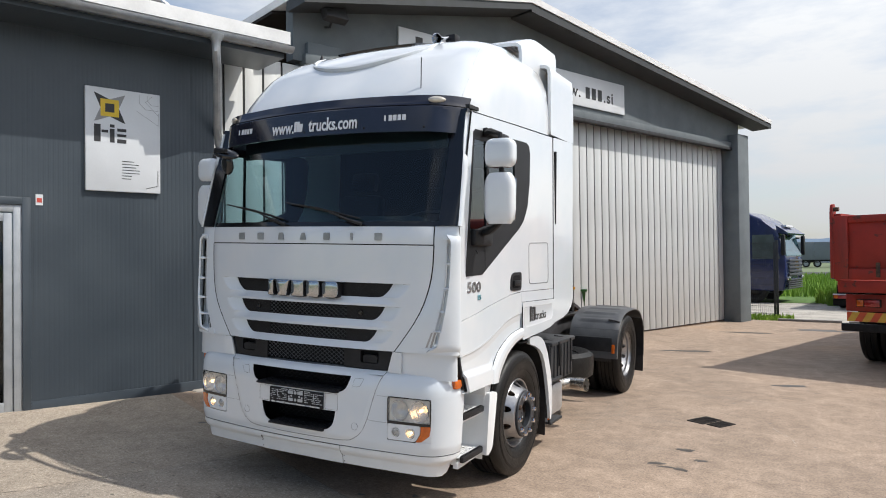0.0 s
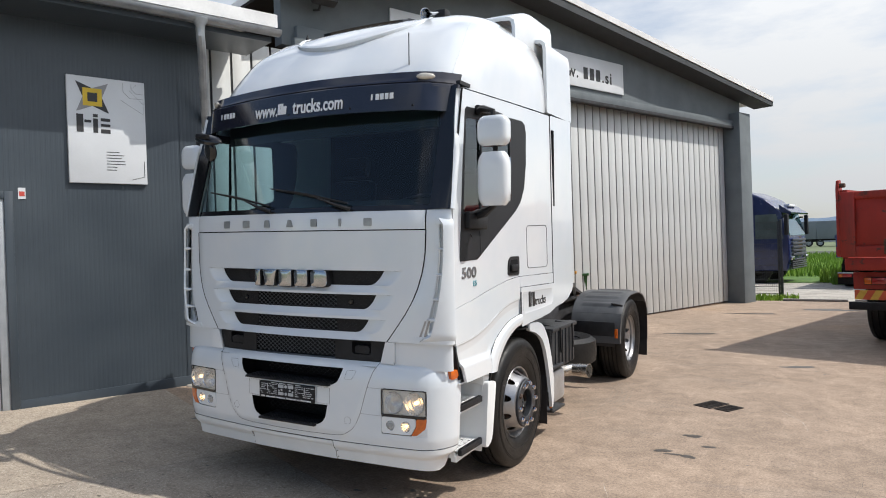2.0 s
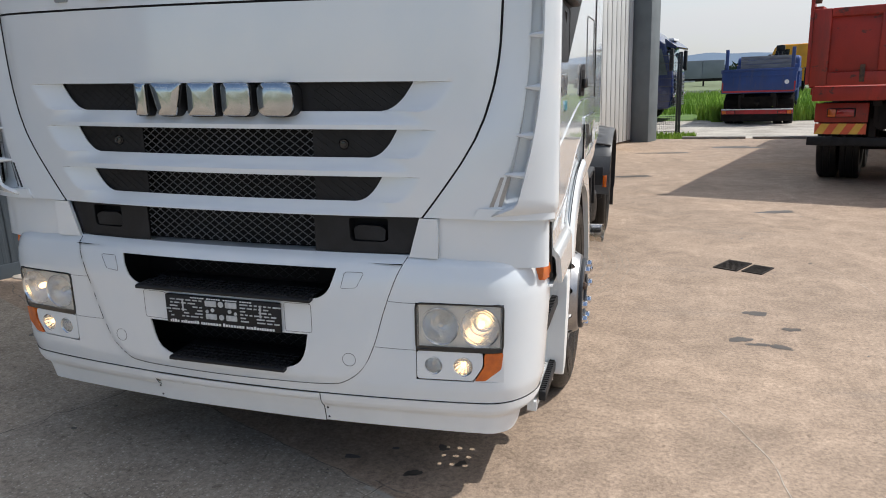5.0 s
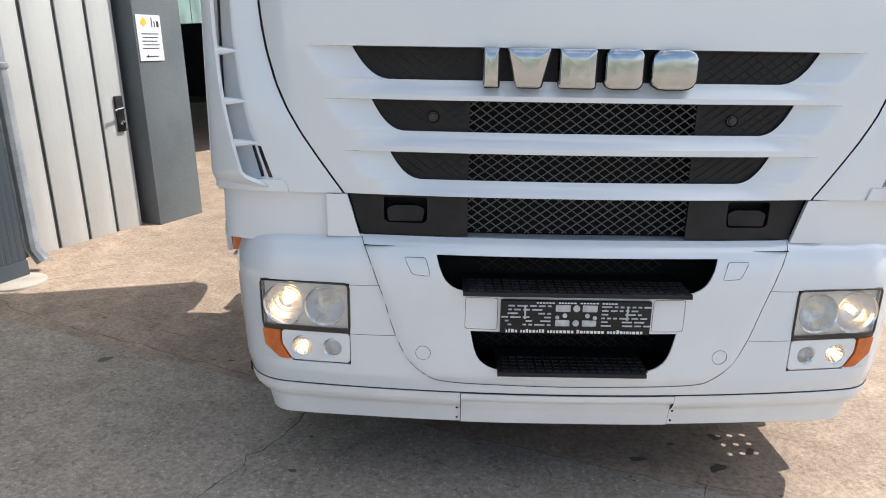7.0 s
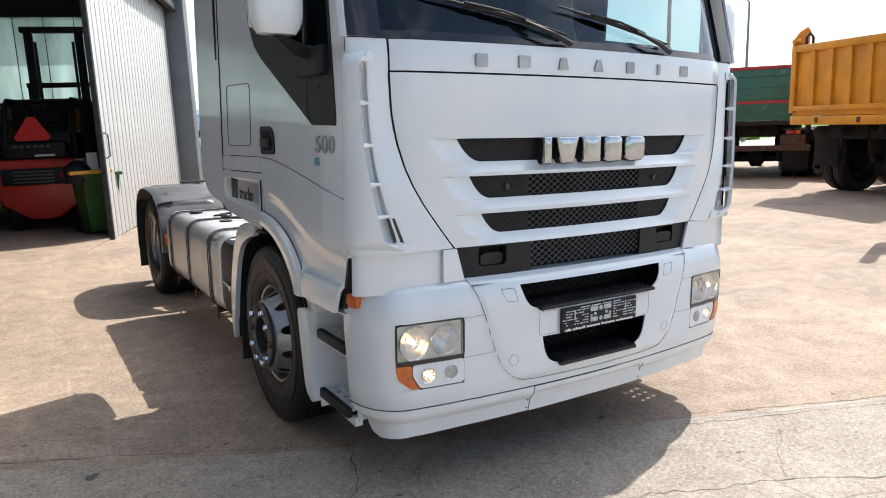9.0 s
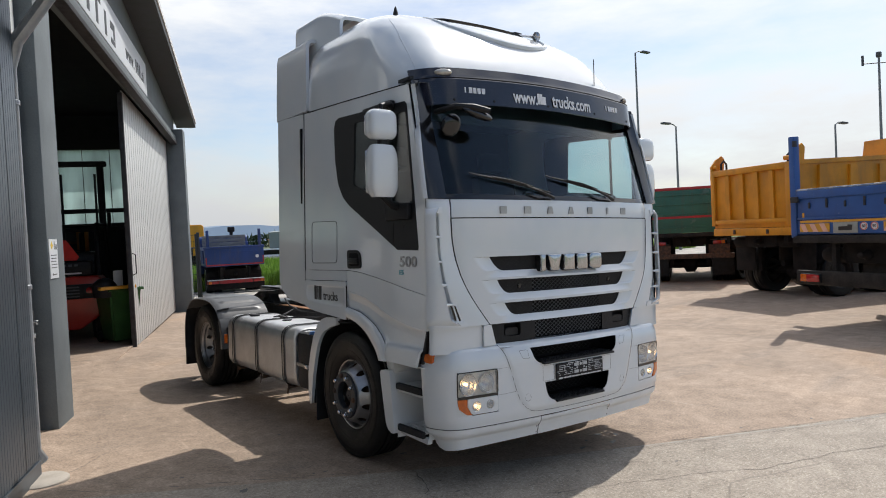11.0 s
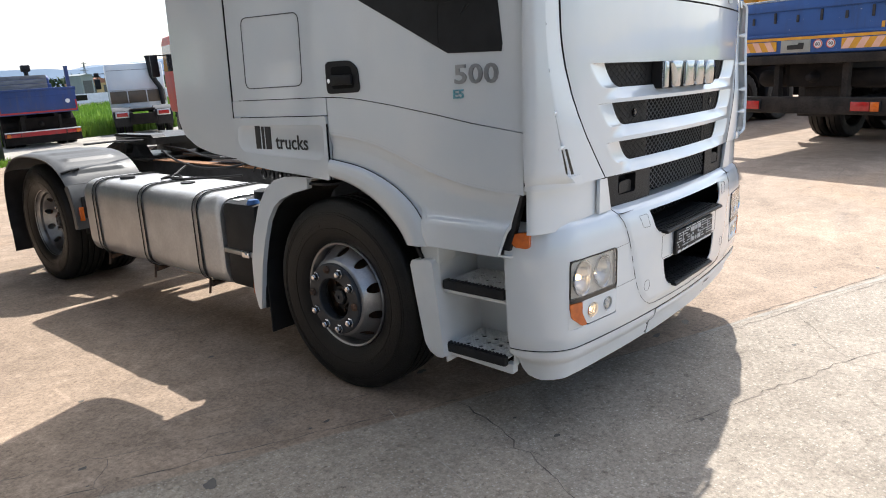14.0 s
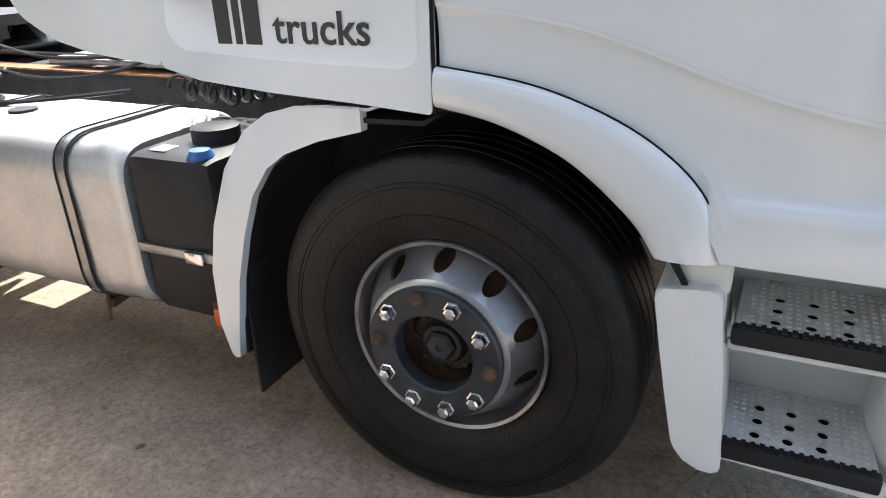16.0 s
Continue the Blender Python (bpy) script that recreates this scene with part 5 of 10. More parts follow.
# -- cab corners between bonnet and doors --
for sgn in (-1, 1):
    def corner(u, z, off=0.0, lo=1.04):
        """Round the corner from the bonnet's edge (0) to the door gap (1)."""
        a = u * math.pi / 2
        base = lerp(BONNET_EDGE, z) + 0.006 if z < 1.9 else 1.064
        x = base + (side_x(z) - base) * math.sin(a)
        y0 = front_y(base, min(z, 2.0)) + smooth_lerp([(2.0, 0.0), (2.95, 0.27)], z)
        y1 = 0.185 + lerp([(2.02, 0), (2.95, 0.20)], z)
        y = y0 + (y1 - y0) * (1 - math.cos(a))
        d = Vector((sgn * math.sin(a), -math.cos(a), 0))
        return Vector((sgn * x, y, z)) + d * off
    bm = bmesh.new()
    sheet(bm, lambda u, v: corner(u, 1.145 + v * 0.885, -0.036 * min(1.0, max(0.0, (u - 0.37) / 0.08)) * min(1.0, max(0.0, min((v - 0.03) / 0.05, (0.90 - v) / 0.04)))), 40, 44)
    thick(part("cab_corner", bm, WHITE, truck, smooth=50), 0.012)
    # recess above the bumper
    bm = bmesh.new()
    sheet(bm, lambda u, v: corner(u, 0.965 + v * 0.19, -0.016), 16, 3)
    sheet(bm, lambda u, v: (sgn * (0.737 + 0.041 * v + (0.11 - 0.041 * v) * u), front_y(0.78, 1.1) + 0.012, 0.995 + 0.147 * v), 2, 2)
    thick(part("cab_sill", bm, WHITE, truck), 0.015)
    # air deflector blade with its ribs
    blade = part("deflector_blade", sheet(bmesh.new(), lambda u, v: corner(0.45 + 0.50 * u - 0.10 * (1 - u) * max(0.0, abs(2 * v - 1) - 0.90) / 0.10, 1.158 + v * 0.815, (0.050 - 0.030 * u) * min(1.0, 0.30 + 2.6 * math.sin(math.pi * v) ** 0.7)), 16, 48), WHITE, truck, "white air deflector blade on the cab corner")
    thick(blade, 0.014)
    for z in (1.305, 1.44, 1.60, 1.77):
        p, q = corner(0.345, z, -0.004), corner(0.50, z, 0.036)
        part("deflector_rib", tube(bmesh.new(), [p, (p + q) / 2 + Vector((0, -0.002, 0)), q], [0.003, 0.011, 0.015], 8), WHITE, blade)
    for z in (1.165, 1.955):
        thick(part("deflector_end", sheet(bmesh.new(), lambda u, v: corner(0.26 + 0.69 * u, z + (v - 0.5) * 0.04, 0.002 + 0.018 * math.sin(math.pi * min(1, 0.1 + u * 0.8))), 14, 2), WHITE, blade, smooth=60), 0.02)
    bm = bmesh.new()
    sheet(bm, lambda u, v: corner(0.325 + 0.085 * u, 1.19 + 0.105 * v, 0.003 - 0.010 * u), 6, 4)
    thick(part("deflector_duct", bm, GLOSSBLACK if sgn < 0 else STEEL, truck), 0.006)
    # pillar beside the windscreen
    bm = bmesh.new()
    sheet(bm, lambda u, v: corner(0.83 + 0.19 * u, 2.03 + v * 0.82, -0.006), 8, 12)
    thick(part("windscreen_pillar", bm, WHITE, truck), 0.03)
    bm = bmesh.new()
    sheet(bm, lambda u, v: corner(0.10 + 0.74 * u, 2.03 + v * 0.85, -0.009), 10, 12)
    thick(part("windscreen_border", bm, GLOSSBLACK, truck), 0.02)

# -- windscreen and wipers --
WS = 1.085
bm = bmesh.new()
sheet(bm, lambda u, v: ((u * 2 - 1) * WS, front_y((u * 2 - 1) * WS, 2.03 + v * 0.85) + 0.006, 2.03 + v * 0.85), 30, 10)
part("windscreen", bm, WINDSCREEN, truck)
bm = bmesh.new()
sheet(bm, lambda u, v: ((u * 2 - 1) * 1.1, front_y((u * 2 - 1) * 1.1, 2.03 + v * 0.05) + 0.001, 2.030 + v * 0.035), 30, 2)
sheet(bm, lambda u, v: ((u * 2 - 1) * 1.1, front_y((u * 2 - 1) * 1.1, 2.78 + v * 0.1) + 0.001, 2.775 + v * 0.1), 30, 2)
part("windscreen_band", bm, GLOSSBLACK, truck)
for pivot, tip in ((0.52, -0.22), (-0.18, -0.90)):
    on = lambda x, z, o: Vector((x, front_y(x, z) - o, z))
    arm = part("wiper", tube(bmesh.new(), [on(pivot, 2.045, 0.02), on(pivot - 0.10, 2.075, 0.045), on((pivot + tip) / 2 + 0.1, 2.13, 0.045)], [0.014, 0.011, 0.007], 6), BLACK, truck, "black windscreen wiper")
    bm = bmesh.new()
    a, b = on(pivot - 0.02, 2.085, 0.024), on(tip, 2.215, 0.024)
    tube(bm, [a, (a + b) / 2 + Vector((0, -0.006, 0.006)), b], [0.006, 0.012, 0.005], 5)
    tube(bm, [a + (b - a) * 0.25 + Vector((0, -0.02, 0.008)), a + (b - a) * 0.5 + Vector((0, -0.032, 0.014)), a + (b - a) * 0.75 + Vector((0, -0.02, 0.008))], 0.006, 5)
    part("wiper_blade", bm, BLACK, arm)

# -- roof --
def roof_width(z):
    return lerp([(2.93, 1.214), (3.1, 1.210), (3.25, 1.198), (3.38, 1.170), (3.48, 1.130), (3.56, 1.07), (3.62, 0.99), (3.66, 0.90), (3.69, 0.76), (3.715, 0.55)], z)


def roof_ring(z):
    w = roof_width(z)
    back = lerp([(2.93, 2.07), (3.5, 2.07), (3.62, 2.05), (3.70, 2.0), (3.715, 1.95)], z)
    pts = []
    for k in range(21):
        a = k / 20
        x = w * math.sin(a * math.pi / 2)
        pts.append((x, front_y(x * 1.245 / w, z)))
    yl = pts[-1][1]
    pts += [(w, yl + (back - yl) * k / 8) for k in range(1, 8)]
    pts += [(w - 0.02, back - 0.01), (w - 0.06, back), (0.0, back)]
    low = lambda y: z if z > 2.94 else 2.86 + 0.075 * min(1, max(0, (y - 0.42) / 1.67))
    return [(-x, y, low(y)) for x, y in reversed(pts[1:-1])] + [(x, y, low(y)) for x, y in pts]


bm = bmesh.new()
rv = loft(bm, [roof_ring(z) for z in (2.935, 2.96, 3.0, 3.1, 3.2, 3.3, 3.36, 3.42, 3.48, 3.52, 3.56, 3.60, 3.63, 3.66, 3.68, 3.70, 3.71, 3.715)])
bm.faces.new(rv[-1])
part("roof", bm, WHITE, truck, smooth=60)

# -- visor --
def visor_at(u, v, off=0.0):
    x = (2 * u - 1) * 1.172
    z = 2.708 + 0.275 * v + 0.02 * (1 - x * x)
    lean = lerp([(0.0, 0.115), (0.7, 0.088), (0.73, 0.074), (1.0, 0.040)], v)
    return Vector((x * 0.995, front_y(x * 1.03, 2.78) - lean - off, z))


bm = bmesh.new()
sheet(bm, lambda u, v: visor_at(u, v), 48, 12)
visor = thick(part("visor", bm, NAVY, truck, "glossy dark navy sun visor across the cab", smooth=25), 0.015)
part("visor_line", tube(bmesh.new(), [visor_at(k / 40, 0.715, 0.001) for k in range(41)], 0.003, 5), DARK, visor)


def on_visor(x, v):
    """Pose for lettering at x on the visor."""
    u = (x / 1.172 + 1) / 2
    p, q = visor_at(u, v, 0.002), visor_at(u + 0.01, v, 0.002)
    return Matrix.Translation(p) @ pose(0, 0, 0, 0, 0, math.degrees(math.atan2(q.y - p.y, q.x - p.x))) @ pose(0, 0, 0, 84, 0, 0)


lettering("visor_lettering", "www.", 0.138, on_visor(-0.325, 0.13), LETTERWHITE, visor, 0.001, squeeze=0.72, bold=0.003)
lettering("visor_lettering", "trucks.com", 0.138, on_visor(0.17, 0.13), LETTERWHITE, visor, 0.001, squeeze=0.72, bold=0.003)
bm = bmesh.new()
for x, w, h in ((-0.195, 0.012, 0.082), (-0.168, 0.012, 0.082), (-0.138, 0.016, 0.062)):
    box(bm, -w, w, 0, h, -0.001, 0.001, 0, on_visor(x, 0.15))
part("brand_bars", bm, LETTERWHITE, visor, smooth=0)
for x in (-0.78, 0.70):
    bm = bmesh.new()
    for k in range(5):
        box(bm, -0.085 + k * 0.036, -0.085 + k * 0.036 + (0.012, 0.028, 0.026, 0.026, 0.028)[k], 0, 0.042, -0.001, 0.001, 0, on_visor(x, 0.30))
    part("maker_bars", bm, LETTERWHITE, visor, smooth=0)["kind"] = "stuff"
for x in (-0.95, -0.62, -0.1, 0.45, 0.93):
    part("rivet", spin(bmesh.new(), [(0.010, 0.004), (0.009, -0.002), (0.001, -0.005)], visor_at((x / 1.172 + 1) / 2, 0.12), "y", 10), BLACK, visor)
for sgn in (-1, 1):
    p = visor_at(0.5 + sgn * 0.425, 0.86, 0.004)
    bm = bmesh.new()
    bmesh.ops.create_uvsphere(bm, u_segments=16, v_segments=8, radius=1)
    bm.transform(Matrix.LocRotScale(p, Euler((0, 0, sgn * 0.55)), (0.065, 0.018, 0.024)))
    part("marker_lamp", bm, surf("marker_lens", (0.62, 0.58, 0.50), (0.5, 0.46, 0.40), 30, 0.12, 0.3, coat=0.5), visor, "oval clear marker lamp")

# -- roof details --
def roof_top(x, y):
    """Height of the roof over a plan point, by halving."""
    lo, hi = 2.94, 3.715
    for _ in range(18):
        mid = (lo + hi) / 2
        w = roof_width(mid)
        if abs(x) < w and y > front_y(x * 1.245 / w, mid):
            lo = mid
        else:
            hi = mid
    return lo


lip = []
for k in range(33):
    a = math.pi * k / 32
    x = -0.62 * math.cos(a)
    y = 1.03 - 0.44 * math.sin(a) ** 0.8
    lip.append((x, y, roof_top(x, y) + 0.002))
part("roof_moulding", tube(bmesh.new(), lip, [0.005 + 0.026 * math.sin(math.pi * k / 32) for k in range(33)], 8), WHITE, truck)
hatch = part("roof_hatch", sheet(bmesh.new(), lambda u, v: (-0.42 + 0.76 * u, 0.96 + 0.60 * v, roof_top(-0.42 + 0.76 * u, 0.96 + 0.60 * v) + 0.022), 10, 8), GLOSSBLACK, truck, "dark tinted roof hatch")
thick(hatch, 0.03)
for sgn in (-1, 1):
    bm = bmesh.new()
    pts = []
    for k in range(19):
        z = 2.95 + (3.66 - 2.95) * (k / 18)
        w = roof_width(z)
        x = w * 0.90
        pts.append((sgn * x, front_y(x * 1.245 / w, z) + 0.002, z))
    part("roof_edge_line", tube(bm, pts, 0.003, 5), WHITE, truck)
horn = part("air_horn", spin(bmesh.new(), [(0.001, 0.0), (0.013, 0.0), (0.013, 0.18), (0.020, 0.25), (0.044, 0.30), (0.048, 0.302)], (0, 0, 0), "y", 16, -1), CHROME, truck, "small chrome air horn on the roof", m=pose(0.60, 1.24, roof_top(0.60, 1.24) + 0.045, 17, 0, 0))
part("horn_mount", box(bmesh.new(), 0.55, 0.65, 1.19, 1.29, roof_top(0.60, 1.24) - 0.02, roof_top(0.60, 1.24) + 0.065, 0.014), BLACK, truck)
part("antenna", tube(bmesh.new(), [(0.77, 0.42, 3.00), (0.77, 0.42, 3.31)], 0.004, 5), BLACK, truck)
part("roof_aerial", spin(bmesh.new(), [(0.022, 0.0), (0.020, 0.03), (0.010, 0.07), (0.002, 0.085)], (-0.79, 1.19, 3.63), "z", 10), BLACK, truck)

# rear roof fairing, in two stages
for name, y0, y1, zt, xin, xo in (("roof_fairing_upper", 1.60, 2.52, 3.85, 0.0, 1.11), ("roof_fairing_side", 2.05, 2.72, 3.61, 0.90, 1.217)):
    for sgn in (-1, 1):
        def fair(u, v):
            prof = [(xo, 2.95), (xo - 0.004, 3.15), (xo - 0.012, zt - 0.09), (xo - 0.024, zt - 0.035), (xo - 0.06, zt - 0.008), (xo - 0.14, zt), (xin, zt + 0.01)]
            k = v * (len(prof) - 1)
            i = min(int(k), len(prof) - 2)
            x = prof[i][0] + (prof[i + 1][0] - prof[i][0]) * (k - i)
            z = prof[i][1] + (prof[i + 1][1] - prof[i][1]) * (k - i)
            if y0 < 2:
                z -= 0.14 * max(0.0, 1 - u / 0.5) ** 1.5 * min(1.0, max(0.0, (z - 3.2) / 0.4))
            return (sgn * x, y0 + (y1 - y0) * u - 0.05 * u * max(0, z - 3.2), z)
        thick(part(name, sheet(bmesh.new(), fair, 8, 24), WHITE, truck, smooth=50), 0.03)
bm = bmesh.new()
prism(bm, [(1.80, 3.78), (2.44, 3.80), (2.44, 3.965), (2.38, 3.965)], -0.80, 0.80, "yz")
part("roof_flap", bm, WHITE, truck, "white adjustable flap on the roof fairing")

TREADALU = surf("tread_aluminium", (0.74, 0.75, 0.75), (0.62, 0.63, 0.63), 12, 0.42, 0.15, 0.1, 90, 0.3)

# -- doors and side panels --
DARKPANEL = [(0.285, 1.682), (0.55, 1.688), (0.94, 1.885), (1.26, 2.045), (1.37, 2.12), (1.455, 2.24), (1.505, 2.44), (1.52, 2.70), (1.495, 2.765), (1.43, 2.785), (0.44, 2.745), (0.41, 2.72), (0.355, 2.31), (0.28, 1.71)]
GLASS_MAIN = rounded([(1.195, 2.205), (0.75, 2.075), (0.342, 1.99), (0.425, 2.67), (1.165, 2.705)], 0.03)
GLASS_LOW = rounded([(0.315, 1.70), (0.56, 1.702), (0.60, 1.725), (0.60, 1.885), (0.325, 1.895)], 0.02)
SEAM = [(0.186, 1.373), (0.436, 1.409), (0.628, 1.444), (0.88, 1.485), (1.09, 1.514), (1.203, 1.523), (1.31, 1.527)]
CREASE = [(0.186, 1.141), (0.322, 1.148), (0.434, 1.160), (0.536, 1.177), (0.643, 1.202), (0.755, 1.237), (0.872, 1.280), (0.995, 1.318), (1.128, 1.343), (1.31, 1.362)]
FLARE_TOP = [(1.314, 1.229), (1.126, 1.204), (0.993, 1.167), (0.869, 1.111), (0.771, 1.038), (0.716, 0.961), (0.690, 0.862)]
FLARE_LOW = [(1.314, 1.136), (1.20, 1.115), (1.10, 1.081), (1.010, 1.036), (0.927, 0.972), (0.866, 0.913), (0.828, 0.857)]
for sx in (-1, 1):
    shrink = [(0.95 + (y - 0.95) * 0.985, 2.2 + (z - 2.2) * 0.985) for y, z in DARKPANEL]
    upper = SEAM + [(2.10, 1.519), (2.10, 2.925), (1.2, 2.895), (0.40, 2.86), (0.385, 2.84), (0.30, 2.45), (0.196, 2.03)]
    door = thick(part("door", flat_panel(upper, [shrink], on_side(sx)), WHITE, truck, "white cab door and side panel"), 0.025)
    thick(part("window_surround", flat_panel(DARKPANEL, [GLASS_MAIN, GLASS_LOW], on_side(sx, 0.003)), BLACK, door, "matt black window surround"), 0.02)
    part("side_window", flat_panel(GLASS_MAIN, [], on_side(sx, -0.006)), SIDEGLASS, door)
    part("lower_window", flat_panel(GLASS_LOW, [], on_side(sx, 0.001)), BLACK, door)
    part("window_post", prism(bmesh.new(), [(0.62, 2.03), (0.645, 2.035), (0.655, 2.68), (0.635, 2.68)], sx * 1.222, sx * 1.232, "yz"), BLACK, door)
    low = [(y, z - 0.0035) for y, z in SEAM] + [(1.312, 1.366)] + [(y, z - 0.012) for y, z in CREASE[::-1]]
    thick(part("door_lower", flat_panel(low, [], on_side(sx, 0.004)), WHITE, truck), 0.03)

    def skirt(u, v):
        """From the door's crease down to the ledge over the steps and the flare round the wheel."""
        y = 0.205 + 1.105 * u
        top_z = smooth_lerp(CREASE, y) - 0.001
        low_z = 0.868 if y < 0.70 else lerp(FLARE_TOP[::-1], y) - 0.012
        z = top_z + (low_z - top_z) * v
        d = top_z - z
        off = lerp([(0.0, 0.005), (0.025, -0.004), (0.07, -0.010), (0.12, -0.010)], d)
        if y < 0.80:
            off = max(off, -0.010 + lerp([(0.90, 0.030), (0.972, 0.027), (0.990, 0.020), (1.004, 0.006), (1.02, 0.0)], z) * lerp([(0.70, 1.0), (0.80, 0.0)], y))
        return (sx * (side_x(z) + off), y + 0.10 * (1 - u) ** 4 * v, z)
    thick(part("wheel_arch_panel", sheet(bmesh.new(), skirt, 44, 44), WHITE, truck, smooth=55), 0.02)

    def flare(u, v):
        """The rolled flare over the front half of the wheel."""
        a, b = along(FLARE_TOP, u), along(FLARE_LOW, u)
        p = a + (b - a) * v
        bulge = lerp([(0.0, 0.0), (0.06, 0.012), (0.2, 0.022), (0.5, 0.026), (0.8, 0.022), (0.94, 0.012), (1.0, -0.006)], v)
        return (sx * (side_x(p.y) + bulge), p.x, p.y)
    thick(part("arch_flare", sheet(bmesh.new(), flare, 30, 16), WHITE, truck, "white rolled wheel-arch flare", smooth=70), 0.03)
    part("flare_gap", tube(bmesh.new(), [(sx * (side_x(p.y) + 0.002), p.x, p.y) for p in (along(FLARE_TOP, k / 30) for k in range(31))], 0.0022, 5), DARK, truck)
    part("flare_gap", tube(bmesh.new(), [(sx * (side_x(1.2) + 0.006), 1.317, z) for z in (1.125, 1.24, 1.40)], 0.0045, 5), DARK, truck)
    band = [(1.32, 1.440), (2.10, 1.428), (2.10, 1.515), (1.32, 1.523)]
    thick(part("side_ledge", flat_panel(band, [], on_side(sx, 0.004)), WHITE, truck), 0.02)
    # lower side skirt: a frame round a shallow recess that carries the lettering
    outer = rounded([(1.322, 1.436), (2.105, 1.424), (2.105, 1.197), (1.98, 1.169), (1.756, 1.149), (1.52, 1.137), (1.322, 1.122)], 0.012)
    rim_line = rounded([(1.345, 1.395), (2.058, 1.385), (2.072, 1.29), (2.03, 1.243), (1.7, 1.226), (1.384, 1.219), (1.347, 1.245)], 0.035)
    inner = [(1.70 + (y - 1.70) * 0.965, 1.31 + (z - 1.31) * 0.87) for y, z in rim_line]
    thick(part("side_skirt", flat_panel(outer, [rim_line], on_side(sx, 0.012)), WHITE, truck), 0.03)
    bm = bmesh.new()
    lv = loft(bm, [[on_side(sx, 0.012)(y, z) for y, z in rim_line], [on_side(sx, 0.008)(y, z) for y, z in inner]])
    bm.faces.new(lv[-1])
    part("skirt_recess", bm, WHITE, truck, smooth=60)
    lock = rounded([(1.49, 1.585), (1.965, 1.58), (1.96, 1.943), (1.485, 1.933)], 0.045)
    part("locker_door", tube(bmesh.new(), [(sx * (side_x(z) + 0.001), y, z) for y, z in lock + lock[:1]], 0.0026, 5), GREYPLASTIC, truck)
    # door handle
    hp = rounded([(1.302, 1.690), (1.135, 1.690), (1.085, 1.655), (1.076, 1.545), (1.302, 1.540)], 0.03)
    handle = part("door_handle", prism(bmesh.new(), hp, sx * (side_x(1.6) - 0.004), sx * (side_x(1.6) + 0.008), "yz"), BLACK, door, "black recessed door handle")
    # flat near-black patch paints the shade of the hollow behind the grip
    part("handle_hollow_shade", prism(bmesh.new(), rounded([(1.262, 1.665), (1.125, 1.665), (1.108, 1.565), (1.262, 1.562)], 0.02), sx * (side_x(1.6) + 0.0075), sx * (side_x(1.6) + 0.0095), "yz"), DARK, handle)
    part("handle_grip", box(bmesh.new(), min(sx * 1.250, sx * 1.266), max(sx * 1.250, sx * 1.266), 1.112, 1.255, 1.580, 1.626, 0.006), BLACK, handle)
    part("handle_lock", spin(bmesh.new(), [(0.011, 0.0), (0.011, 0.004), (0.001, 0.005)], (sx * (side_x(1.6) + 0.008), 1.282, 1.60), "x", 12, sx), CHROME, handle)
    # lettering on the sides
    def put(y, z, off=0.0):
        return pose(sx * (side_x(z) + 0.002 + off), y, z, 90, 0, 90 * sx)
    lettering("power_figure", "500", 0.105, put(0.41, 1.567), STEEL, truck, 0.003, "chrome figures on the door", squeeze=1.38, space=1.05, bold=0.002)
    lettering("euro_class", "E5", 0.05, put(0.50, 1.508), surf("blue_badge", (0.20, 0.45, 0.52), None, 20, 0.3, 0.5), truck, 0.003, squeeze=1.2, bold=0.001)
    lettering("side_word", "trucks", 0.105, put(1.60 if sx < 0 else 1.75, 1.268, 0.0075), LETTERBLACK, truck, 0.001, "black lettering on the side skirt", bold=0.001)
    bm = bmesh.new()
    for yc, w, h in ((1.895, 0.022, 0.135), (1.85, 0.010, 0.12), (1.805, 0.024, 0.12)):
        y = yc - 0.01 if sx < 0 else 3.40 - yc
        box(bm, min(sx * 1.2505, sx * 1.2535), max(sx * 1.2505, sx * 1.2535), y - w, y + w, 1.262, 1.262 + h)
    part("brand_block", bm, LETTERBLACK, truck, smooth=0)
    # side fairing behind the cab
    fr = rounded([(2.112, 1.198), (2.367, 1.224), (2.517, 1.258), (2.635, 1.321), (2.685, 1.406), (2.69, 2.955), (2.112, 2.93)], 0.03)
    thick(part("side_fairing", flat_panel(fr, [], on_side(sx, 0.004)), WHITE, truck), 0.05)
    part("fairing_gap", tube(bmesh.new(), [(sx * (side_x(z) + 0.001), 2.106, z) for z in (1.20, 2.0, 2.94)], 0.005, 5), DARK, truck)
    part("roof_gap", tube(bmesh.new(), [(sx * (side_x(2.9) - 0.001), y, z) for y, z in ((0.42, 2.864), (1.2, 2.898), (2.09, 2.932), (2.70, 2.955))], 0.0045, 5), DARK, truck)
    part("door_gap", tube(bmesh.new(), [(sx * (side_x(z) - 0.006), y, z) for y, z in ((0.186, 1.163), (0.184, 1.5), (0.19, 2.02), (0.28, 2.42), (0.385, 2.86))], 0.007, 5), DARK, truck)
    part("pillar_gap", prism(bmesh.new(), [(0.268, 0.89), (0.305, 0.89), (0.218, 1.143), (0.192, 1.143)], sx * 1.205, sx * 1.236, "yz"), BLACK, truck)
    part("fairing_vent", prism(bmesh.new(), [(2.15, 2.12), (2.175, 2.12), (2.16, 2.80), (2.13, 2.80)], sx * 1.215, sx * 1.2365, "yz"), DARK, truck)
